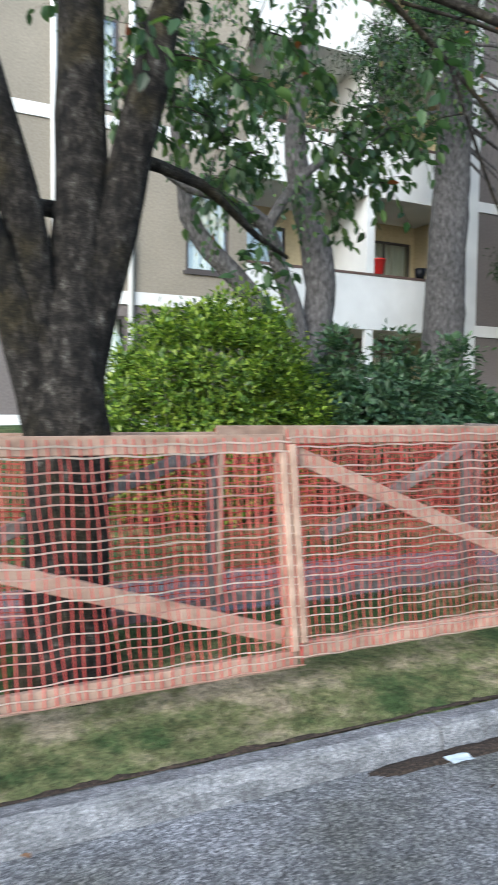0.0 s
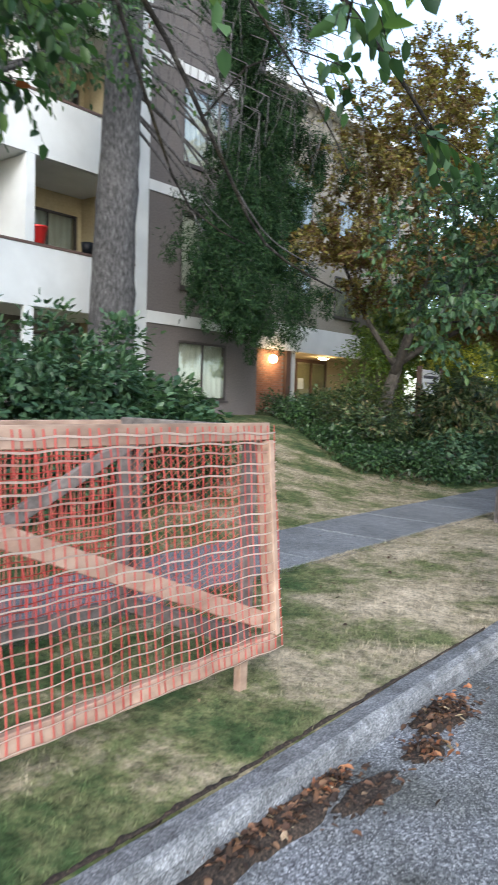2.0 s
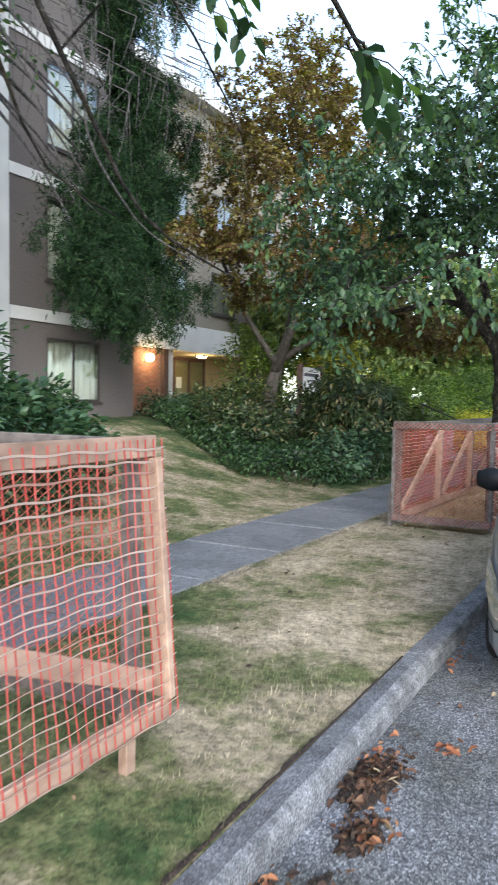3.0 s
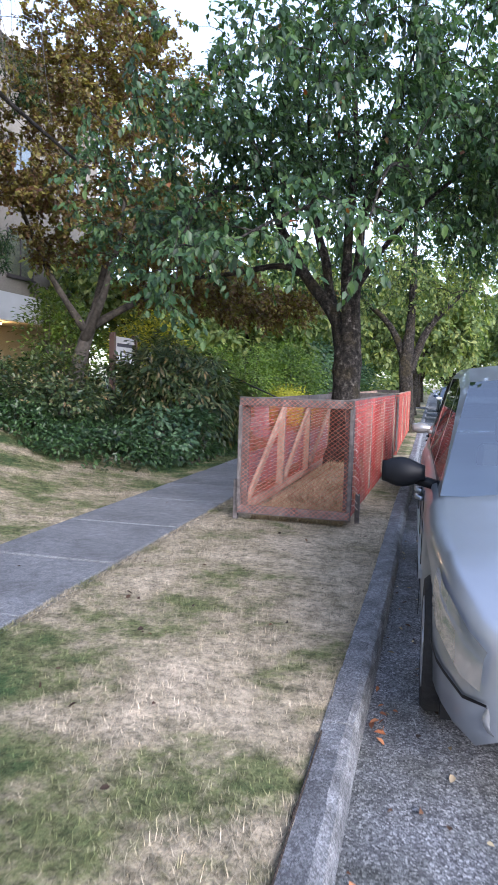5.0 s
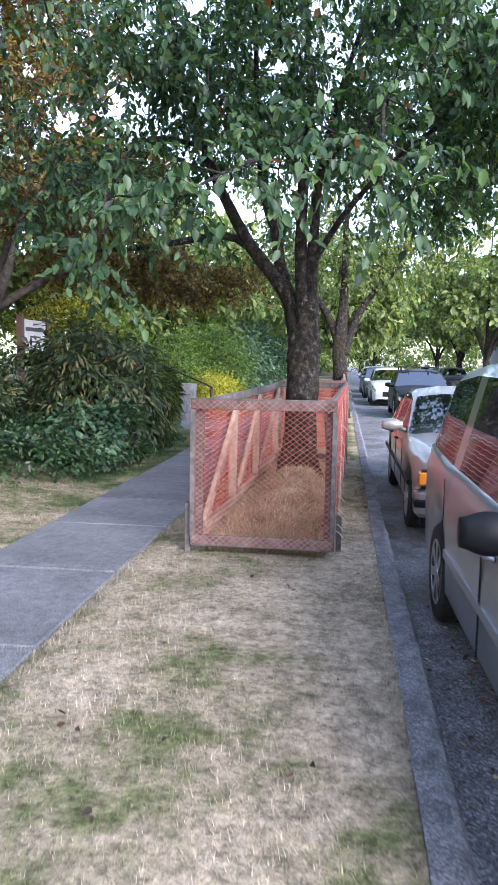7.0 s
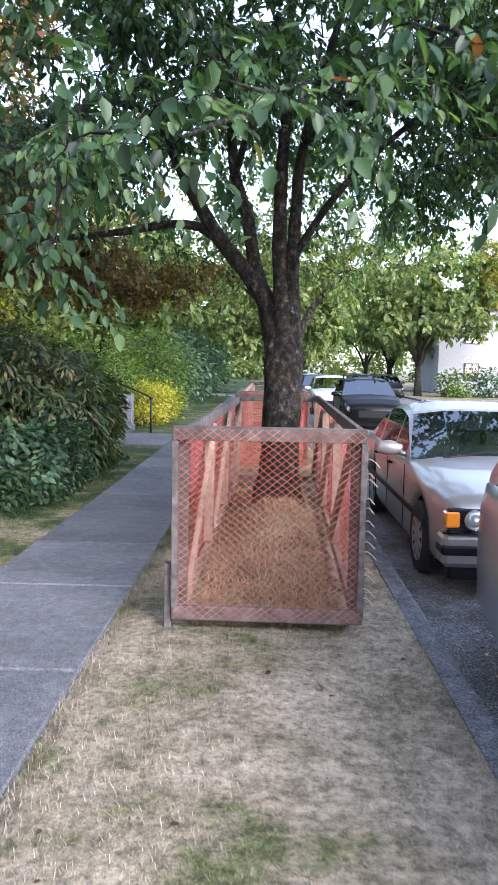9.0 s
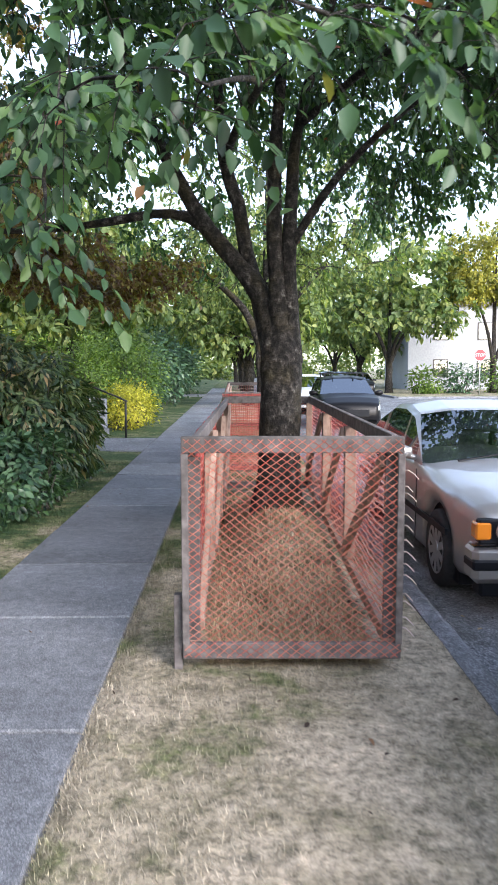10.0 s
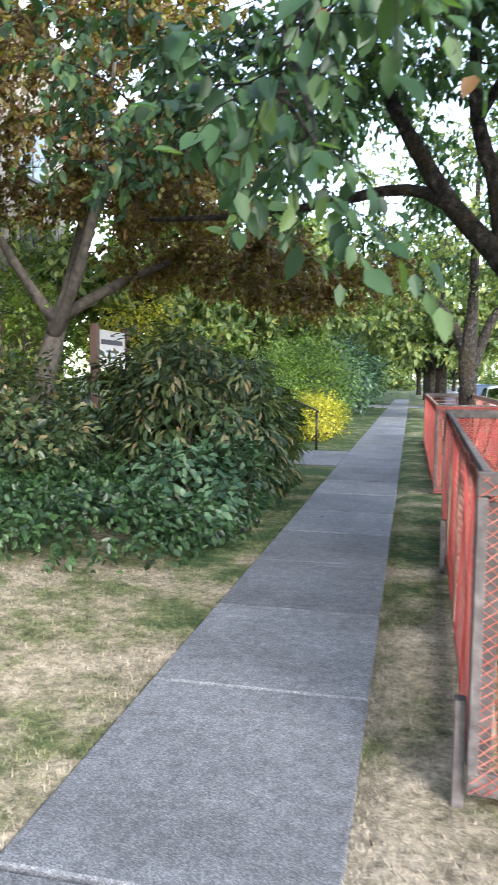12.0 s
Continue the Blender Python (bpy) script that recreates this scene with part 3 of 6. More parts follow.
kerb = thing("kerb", "rough grey concrete kerb with a worn pale edge", "kerb", kind="structure")
edges = [-14.0, -9.4, -5.0, -0.9, 3.56, 7.2, 10.9, 14.5, 18.2, 22.0, 26.0, 30.0, 45.0, 70.0, 120.0]
rng = np.random.default_rng(5)
for a, b in zip(edges, edges[1:]):
    g = Geo()
    n = max(3, int((b - a) / 0.14)) if a < 20 else 3
    prof = [(KBACK, -0.16), (KBACK, -0.012), (KERB - 0.055, 0.0), (KERB - 0.022, -0.012), (KERB - 0.004, -0.05), (KERB + 0.012, -0.17)]
    for k in range(n + 1):
        y = a + 0.006 + (b - a - 0.012) * k / n
        for i, (px, pz) in enumerate(prof):
            w = 0.014 if i in (2, 3) else 0.007
            g.v.append((px + w * noise.noise((px * 3, y * 5, i)) + (0.02 * noise.noise((y * 0.35, 0, 9)) if a < 20 else 0), y, pz + (w * noise.noise((7, y * 6, i)) if 0 < i < 5 else 0)))
    m = len(prof)
    g.f = [(k * m + i, k * m + i + 1, (k + 1) * m + i + 1, (k + 1) * m + i) for k in range(n) for i in range(m - 1)] + [tuple(range(m))[::-1], tuple(n * m + i for i in range(m))]
    g.m = [1 if i in (2, 3) else 0 for k in range(n) for i in range(m - 1)] + [0, 0]
    part("kerbstone", g, [M_kerb, M_kerblip], kerb)

# ---- apartment building ----
bld = thing("apartment_building", "four-storey beige and taupe apartment block with white balconies", "apartment building", (-12.33, 12, 0))
BX = -12.33


def bpart(name, boxes, mat, label="", parent=None, bevel=0.0):
    g = Geo()
    for lo, hi in boxes:
        g.box((lo[0] + 12.33, lo[1] - 12, lo[2]), (hi[0] + 12.33, hi[1] - 12, hi[2]))
    return part(name, g, mat, parent or bld, label, False, bevel)


def wall_with_holes(name, x0, x1, y0, y1, z0, z1, holes, mat, label="", parent=None):
    """A wall along y with rectangular openings (y0, y1, z0, z1) right through it, as one closed mesh."""
    yc = sorted({y0, y1, *[h[0] for h in holes], *[h[1] for h in holes]})
    zc = sorted({z0, z1, *[h[2] for h in holes], *[h[3] for h in holes]})
    ny, nz = len(yc) - 1, len(zc) - 1

    def solid(i, j):
        if not (0 <= i < ny and 0 <= j < nz):
            return False
        y, z = (yc[i] + yc[i + 1]) / 2, (zc[j] + zc[j + 1]) / 2
        return not any(h[0] < y < h[1] and h[2] < z < h[3] for h in holes)

    g = Geo()
    g.v = [(x + 12.33, y - 12, z) for x in (x0, x1) for y in yc for z in zc]
    at = lambda s, i, j: s * (ny + 1) * (nz + 1) + i * (nz + 1) + j
    for i in range(ny):
        for j in range(nz):
            if not solid(i, j):
                continue
            g.f.append((at(1, i, j), at(1, i + 1, j), at(1, i + 1, j + 1), at(1, i, j + 1)))
            g.f.append((at(0, i, j + 1), at(0, i + 1, j + 1), at(0, i + 1, j), at(0, i, j)))
            for di, dj, a, b in ((-1, 0, (i, j), (i, j + 1)), (1, 0, (i + 1, j + 1), (i + 1, j)), (0, -1, (i + 1, j), (i, j)), (0, 1, (i, j + 1), (i + 1, j + 1))):
                if not solid(i + di, j + dj):
                    g.f.append((at(0, *a), at(1, *a), at(1, *b), at(0, *b)))
    g.m = [0] * len(g.f)
    return part(name, g, mat, parent or bld, label)


def window(y0, y1, z0, z1, x=BX, curtain=True, split=1, lab="", cover=1.0):
    cuts = [y0 + (y1 - y0) * k / split for k in range(split + 1)]
    panes = [(a + (0.05 if a == y0 else 0.02), b - (0.05 if b == y1 else 0.02), z0 + 0.05, z1 - 0.05) for a, b in zip(cuts, cuts[1:])]
    w = wall_with_holes("window", x - 0.05, x - 0.02, y0, y1, z0, z1, panes, M_frame, lab or "dark metal window frame")
    p = bpart("pane", [((x - 0.04, y0 + 0.05, z0 + 0.05), (x - 0.032, y1 - 0.05, z1 - 0.05))], M_glass, "", w)
    p.visible_shadow = False
    bpart("window_sill", [((x - 0.03, y0 - 0.05, z0 - 0.06), (x + 0.04, y1 + 0.05, z0 - 0.003))], M_frame, "", w)
    if curtain:
        g = Geo()
        n = int((y1 - y0) / 0.035)
        for k in range(n + 1):
            yy = y0 + 0.06 + ((y1 - y0) * cover - 0.12) * k / n
            xx = x - 0.13 + 0.022 * math.sin(k * 1.15) + 0.008 * math.sin(k * 2.9)
            g.v += [(xx + 12.33, yy - 12, z0 + 0.03), (xx + 12.33, yy - 12, z1 - 0.03)]
            if k:
                g.f.append((2 * k - 2, 2 * k, 2 * k + 1, 2 * k - 1))
        g.m = [0] * len(g.f)
        part("curtain", g, M_curtain, w, "pale pleated curtain", True)
    # near-black sheet added for the shade of the unlit room behind the glass
    bpart("room_shade_sheet", [((x - 0.5, y0 - 0.02, z0 - 0.02), (x - 0.48, y1 + 0.02, z1 + 0.02))], M_interior, "", w)
    return w


FL = [0.5, 3.0, 5.6, 8.2, 10.8]
# wing with plain walls
lholes = [(5.98, 6.8, 3.78, 5.15), (4.35, 4.9, 1.55, 2.92), (4.1, 4.78, 6.3, 7.75), (5.98, 6.8, 6.3, 7.75), (1.5, 2.5, 3.9, 5.1), (1.5, 2.5, 6.4, 7.7)]
wall_with_holes("wall", BX - 0.25, BX, -14, 7.15, 1.26, 3.12, [h for h in lholes if h[3] < 3.1], M_wallm, "mauve-grey rendered ground-floor wall")
wall_with_holes("wall", BX - 0.25, BX, -14, 7.15, 3.34, 10.9, [h for h in lholes if h[2] > 3.1], M_wallb, "beige rendered upper wall")
bpart("floor_band", [((BX - 0.25, -14, 3.12), (BX + 0.03, 7.15, 3.34))], M_white, "white concrete floor band")
bpart("floor_band", [((BX - 0.02, -14, 5.95), (BX + 0.03, 7.15, 6.16))], M_white, "white concrete floor band")
bpart("plinth", [((BX - 0.25, -14, 0.0), (BX + 0.04, 7.15, 1.26))], M_white, "pale concrete plinth")
for h in lholes:
    window(*h)
for yy in (3.71, 4.98):
    g = Geo()
    g.tube([(0.06, yy - 12, 1.0), (0.06, yy - 12, 11)], [0.05, 0.05], 8)
    part("downpipe", g, M_white, bld, "white painted downpipe", True)
# balcony bay
for k in (1, 2, 3):
    z = FL[k] - 0.02
    bpart("balcony_parapet", [((BX - 0.1, 7.15, z), (BX, 12.3, z + 1.05))], M_white, "white balcony parapet panel")
    bpart("balcony_rail", [((BX - 0.12, 7.15, z + 1.053), (BX + 0.015, 12.3, z + 1.1))], M_brown, "dark brown handrail")
    bpart("balcony_floor", [((BX - 1.7, 7.15, z - 0.003), (BX - 0.103, 12.3, z + 0.17))], M_white)
    bpart("party_wall", [((BX - 1.7, 9.8, z + 0.173), (BX - 0.103, 9.95, z + 2.58))], M_white, "white dividing wall between balconies")
    bpart("post", [((BX - 0.1, 9.78, z + 1.105), (BX - 0.002, 9.96, z + 2.595))], M_white)
for k in range(4):
    z = FL[k]
    dh = [(7.6, 8.9, z + 0.1, z + 2.2), (10.75, 12.2, z + 0.75 if k else z + 0.2, z + 2.2)]
    wall_with_holes("wall", BX - 1.9, BX - 1.72, 7.15, 12.3, z - 0.02, z + 2.6, dh, M_cream if k else M_wallm, "cream back wall of the balcony")
    window(*dh[1], x=BX - 1.72, split=2)
    window(*dh[0], x=BX - 1.72, split=1)
bpart("return_wall", [((BX - 1.72, 12.3, 0.3), (BX - 0.26, 12.45, 10.9))], M_cream)
bpart("return_wall", [((BX - 1.72, 7.0, 0.3), (BX - 0.26, 7.14, 10.9))], M_cream)
bpart("post", [((BX - 0.1, 9.78, 0.4), (BX - 0.002, 9.96, 2.975))], M_white)
bpart("column", [((BX - 0.25, 12.302, 0.3), (BX + 0.03, 12.6, 10.9))], M_white, "narrow white corner column")
# plain wing beside the entrance
rholes = [(13.57, 15.1, 3.8, 5.43), (13.57, 15.16, 1.42, 2.68), (13.57, 15.1, 6.4, 8.03)]
wall_with_holes("wall", BX - 0.25, BX, 12.603, 16.28, 0.95, 2.97, [rholes[1]], M_wallm, "mauve-grey rendered ground-floor wall")
wall_with_holes("wall", BX - 0.25, BX, 12.603, 16.28, 3.21, 5.61, [rholes[0]], M_wallm, "taupe rendered wall")
wall_with_holes("wall", BX - 0.25, BX, 12.603, 16.28, 5.82, 10.9, [rholes[2]], M_wallm, "taupe rendered wall")
for z0, z1 in ((2.97, 3.21), (5.61, 5.82), (8.2, 8.42)):
    bpart("floor_band", [((BX - (0.25 if z1 < 8 else 0.02), 12.603, z0), (BX + 0.035, 16.31, z1))], M_white, "white concrete floor band")
bpart("plinth", [((BX - 0.25, 12.603, 0.0), (BX + 0.03, 16.3, 0.95))], M_white, "pale concrete plinth")
for h in rholes:
    window(*h, split=2 if h[2] < 3 else 2)
bpart("side_wall", [((-18, 16.03, 0.2), (BX - 0.253, 16.28, 10.9))], M_wallm)
# recessed entrance
EX = -15.0
bpart("entrance_wall", [((EX - 2.4, 16.28, 0.4), (EX - 2.2, 30, 3.05))], M_cream, "lit cream back wall of the entrance porch")
bpart("entrance_floor", [((EX - 2.2, 16.3, 0.2), (EX + 0.5, 30, 1.12))], M_slab)
bpart("soffit", [((EX - 2.2, 16.3, 3.053), (EX - 0.1, 30, 3.12))], M_cream)
bpart("canopy", [((EX - 0.1, 16.3, 3.03), (EX + 0.05, 30, 3.85))], M_white, "white entrance canopy fascia")
bpart("wall", [((EX - 0.4, 16.3, 3.853), (EX - 0.15, 30, 10.9))], M_wallb, "beige upper wall over the entrance")
for yy in (18.2, 21.0, 24.0, 27.0):
    for zz in (4.4, 7.0):
        window(yy, yy + 1.5, zz, zz + 1.4, x=EX - 0.1, split=2)
bpart("mortar_bed", [((EX - 0.3, 16.3, 1.1), (EX - 0.12, 21.15, 3.03))], M_mortar)
bpart("post", [((EX - 0.3, 21.2, 1.1), (EX - 0.05, 21.45, 3.03))], M_brown, "dark timber porch post")
bpart("post", [((EX - 0.3, 21.5, 1.1), (EX - 0.1, 21.75, 3.03))], M_white)
door = bpart("door", [((EX - 2.15, yy, 1.13), (EX - 2.1, yy + 0.09, 3.02)) for yy in (22.6, 23.6, 24.6, 25.6, 26.6)] + [((EX - 2.15, 22.69, 2.9), (EX - 2.1, 26.6, 3.02))], M_brown, "glazed entrance doors in dark frames")
bpart("pane", [((EX - 2.13, 22.6, 1.15), (EX - 2.12, 26.6, 2.9))], M_glass, "", door)
bpart("notice", [((EX - 2.09, 24.75, 1.9), (EX - 2.085, 25.1, 2.3))], M_paper, "white paper notice", door)
for yy, zz, xx in ((20.4, 2.72, EX + 0.03), (21.95, 2.99, EX - 0.7), (24.6, 2.99, EX - 0.9)):
    lm = thing("porch_lamp", "lit warm porch lamp", "lamp", (xx, yy, zz), "porch lamps")
    g = Geo()
    if xx > EX:
        g.lathe([(0.03, -0.13), (0.1, -0.09), (0.13, 0), (0.1, 0.09), (0.03, 0.13)], 14)
    else:
        g.lathe([(0.06, -0.05), (0.16, -0.03), (0.18, 0.03)], 14)
    part("bulb_glass", g, M_lamp, lm, "", True)
    g = Geo()
    if xx > EX:
        g.box((-0.15, -0.04, -0.04), (-0.1, 0.04, 0.04))
    else:
        g.lathe([(0.19, 0.03), (0.19, 0.06)], 14)
    part("fitting", g, M_frame, lm)
    lt = new("porch_light", bpy.data.lights.new("porch_light", "POINT"))
    lt.data.energy, lt.data.color, lt.data.shadow_soft_size = 12, (1.0, 0.68, 0.36), 0.12
    lt.location = (xx + (0.25 if xx > EX else 0), yy, zz - (0 if xx > EX else 0.2))
bpart("roof", [((-26, -14.2, 10.9), (BX + 0.3, 16.5, 11.2)), ((-26, 16.5, 10.9), (EX + 0.3, 30.2, 11.2))], M_white, "flat roof with a pale edge")
bpart("back_wall", [((-26, -14, 0), (-25.7, 30, 10.9)), ((-25.7, 29.75, 0), (EX - 0.4, 30, 10.9)), ((-25.7, -14, 0), (BX - 0.25, -13.75, 10.9))], M_wallb)
pot = thing("bucket", "red plastic bucket on the balcony rail", "bucket", (BX - 0.05, 10.1, 4.085))
g = Geo().lathe([(0.09, 0), (0.135, 0.27), (0.145, 0.27), (0.145, 0.3), (0.12, 0.3), (0.08, 0.02)], 18)
part("body", g, M_red, pot, "", True)
pl = thing("planter", "small dark planter on the balcony rail", "planter", (BX - 0.05, 11.15, 4.085))
part("body", Geo().lathe([(0.09, 0), (0.12, 0.2), (0.1, 0.2), (0.08, 0.03)], 14), M_black, pl, "", True)

# ---- tree-protection fences ----
def net(length, tall, pitch_x, pitch_z, seed, diamond=False, sag=0.01):
    """Plastic netting in the plane x = 0, from y 0 to length, z 0 to tall: thin strands, uneven."""
    rng = np.random.default_rng(seed)
    g = Geo()

    def strand(pts, w, mat, tilt):
        a = len(g.v)
        for p in pts:
            g.v.append((p[0] + tilt[0] * w, p[1] + tilt[1] * w, p[2] + tilt[2] * w))
            g.v.append((p[0] - tilt[0] * w, p[1] - tilt[1] * w, p[2] - tilt[2] * w))
        for k in range(len(pts) - 1):
            g.f.append((a + 2 * k, a + 2 * k + 1, a + 2 * k + 3, a + 2 * k + 2))
            g.m.append(mat)

    ph = rng.uniform(0, 6)

    def bulge(y, z):
        return sag * math.sin(3.1 * y + ph) * math.sin(math.pi * z / tall) + 0.35 * sag * math.sin(9.0 * y + 4 * z + ph)

    def dip(y, z):
        return 0.006 * math.sin(2.2 * y + ph * 2) * (z / tall) + 0.004 * math.sin(23 * y + ph)

    if diamond:
        n = int((length + 1.3 * tall) / pitch_x) + 1
        for s in (1, -1):
            for k in range(n):
                y0 = k * pitch_x - tall * (1.3 if s > 0 else 0)
                pts = []
                for q in range(61):
                    z = tall * q / 60
                    y = y0 + s * z * 1.3 + (0.004 * math.sin(q * 0.9 + k)) + (0.0 if s < 0 else 0)
                    if 0 <= y <= length:
                        pts.append((bulge(y, z) + (0.002 if s > 0 else -0.002), y, z))
                if len(pts) > 1:
                    strand(pts, 0.0023, 2, (0.35, 0.7, -0.5 * s))
        return g
    for k in range(int(length / pitch_x) + 1):
        y = min(length, k * pitch_x + rng.normal(0, 0.003))
        pts = [(bulge(y, z) - 0.002, y + 0.005 * math.sin(11 * z + k), z) for z in np.linspace(0, tall, 20)]
        strand(pts, 0.0033, 0, (0.3, 0.95, 0))
    for k in range(int(tall / pitch_z) + 1):
        z0 = min(tall, k * pitch_z + rng.normal(0, 0.004))
        pts = [(bulge(y, z0) + 0.002, y, z0 + dip(y, z0)) for y in np.linspace(0, length, int(length / pitch_x) * 2)]
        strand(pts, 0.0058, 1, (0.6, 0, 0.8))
    return g


T = 0.038          # a planed two-by-four is 38 x 89 mm
D = 0.089


def panel(owner, length, tall, seed, rails, brace, diamond, m, out=1, posts=1, px=0.05, pz=0.052, frill=0.0, red=False):
    """A timber frame with netting stretched over it, standing in the plane x = 0 of the pose m."""
    def piece(nm, a, b, w, h, mat, up=(1, 0, 0)):
        g = Geo().beam(m @ Vector(a), m @ Vector(b), w, h, 0, (m.to_3x3() @ Vector(up)))
        return part(nm, g, mat, owner, "", False, 0.004)

    top, bot = rails
    piece("top_rail", (0, 0, tall - D / 2), (0, length, tall - D / 2), D, T, top)
    piece("bottom_rail", (0, 0, D / 2), (0, length, D / 2), D, T, bot)
    for k in range(posts + 1):
        y = T / 2 + (length - T) * k / posts
        piece("post", (-0.0, y, D + 0.002), (-0.0, y, tall - D - 0.002), T, D, top if not k % 2 else bot)
    if brace:
        (ya, za), (yb, zb) = brace
        piece("brace", (-out * (T + 0.008), ya, za), (-out * (T + 0.008), yb, zb), D, T, bot)
    n = net(length + frill, tall - 0.03, px, pz, seed, diamond)
    g = Geo()
    for v in n.v:
        g.v.append(tuple(m @ Vector((v[0] + out * (T / 2 + 0.012), v[1], v[2] + 0.015))))
    g.f, g.m = n.f, n.m
    part("netting", g, [M_redmesh if red else M_net, M_redmesh if red else M_netskylit, M_diamond], owner, "orange plastic safety netting")


def stake(owner, x, y, z0, z1, mat=M_grey):
    part("stake", Geo().beam((x, y, z0), (x, y, z1), 0.06, 0.045, 0, (1, 0, 0)), mat, owner, "", False, 0.003)


def enclosure(x0, x1, y0, lengths, z, tall, seed, lean=0.0, label="", end_diamond=True, tops=(M_wood, M_wood), ends=(M_grey, M_grey), drop=0.0, leans=None, shear=0.0, dense=False):
    e = thing("tree_protection_fence", label, "fence", (0, 0, 0), "tree protection fences")
    y = y0
    for k, ln in enumerate(lengths):
        zz = z + drop * (y - y0)
        lrot = leans if leans is not None else lean
        br = ((0.06, tall - 0.14), (ln - 0.06, 0.16))
        panel(e, ln - 0.012, tall, seed + k, tops, br, False, pose(x1, y, zz, 0, lrot, 0) @ Matrix(((1, 0, 0, 0), (0, 1, -shear, 0), (0, 0, 1, 0), (0, 0, 0, 1))), 1, 1, *((0.03, 0.03) if dense else (0.05, 0.052) if shear else (0.036, 0.046)), 0.03 if shear else 0, red=dense)
        panel(e, ln - 0.012, tall - 0.02, seed + 20 + k, (M_wood, M_grey) if shear else tops, ((ln - 0.06, 0.9 * tall), (0.35 * ln, 0.35 * tall)) if shear else ((ln - 0.06, tall - 0.14), (0.06, 0.16)), False, pose(x0, y, zz - 0.01, 0, 0.5, 0), -1, 1, *((0.03, 0.03) if dense else (0.034, 0.04) if shear else (0.036, 0.046)), red=dense or shear > 0)
        y += ln
    w = x1 - x0
    zz = z + drop * (y - y0)
    if shear:
        panel(e, w - T - 0.01, tall, seed + 40, ends, None, end_diamond, pose(x1 - T / 2 - 0.005, y0 + T, z - 0.005, 0, 0, 90), -1, 1, 0.056, 0.08)
        panel(e, w - T - 0.06, tall - 0.04, seed + 41, ends, None, end_diamond, pose(x1 - T / 2 - 0.055, y - 0.16, zz - 0.005, 0, 0, 90), 1, 1, 0.056, 0.08)
    else:
        panel(e, w + D, tall, seed + 40, ends, None, end_diamond, pose(x1 + D / 2 - 0.0, y0 - T, z - 0.005, 0, 0, 90), -1, 1, *((0.026, 0.028) if dense else (0.056, 0.08)), red=dense)
        panel(e, w + D, tall, seed + 41, ends, None, end_diamond, pose(x1 + D / 2, y + T, zz - 0.005, 0, 0, 90), 1, 1, 0.056, 0.08)
    return e


near = enclosure(-4.6, -3.5, 0.33, [2.85, 2.24], 0.12, 1.205, 3, -1.5, "tree fence of new lumber with orange netting", drop=0.014, leans=-1.5, shear=0.075)
stake(near, -3.56, 5.2, -0.03, 0.235, M_wood)
far1 = enclosure(-4.5, -3.4, 11.53, [1.75, 1.75, 2.2], 0.075, 1.22, 60, 0, "tree fence of weathered lumber with orange diamond netting", tops=(M_grey, M_wood))
stake(far1, -4.572, 11.53, -0.03, 0.42)
stake(far1, -3.33, 11.85, -0.03, 0.3)
stake(far1, -4.572, 15.0, -0.03, 0.45)
rg = np.random.default_rng(66)
for k in range(13):
    z = 0.22 + 0.072 * k + rg.normal(0, 0.012)
    r = rg.uniform(0.02, 0.05)
    part("loose_strand", Geo().tube([(-3.365, 11.53, z), (-3.33, 11.5, z + 0.01), (-3.335 + 0.7 * r, 11.48, z - 0.2 * r), (-3.335 + 1.2 * r, 11.48, z - 0.8 * r)], [0.004, 0.0038, 0.0035, 0.003], 4), M_netskylit, far1)
spin = pose(-3.95, 11.53, 0, 0, 0, -1.3) @ Matrix.Translation((3.95, -11.53, 0))
far1.matrix_world = spin
far2 = enclosure(-4.4, -3.3, 19.4, [2.3, 2.3, 2.3, 2.3], 0.03, 1.25, 120, 0, "tree fence with bright red-orange netting", end_diamond=False, dense=True)

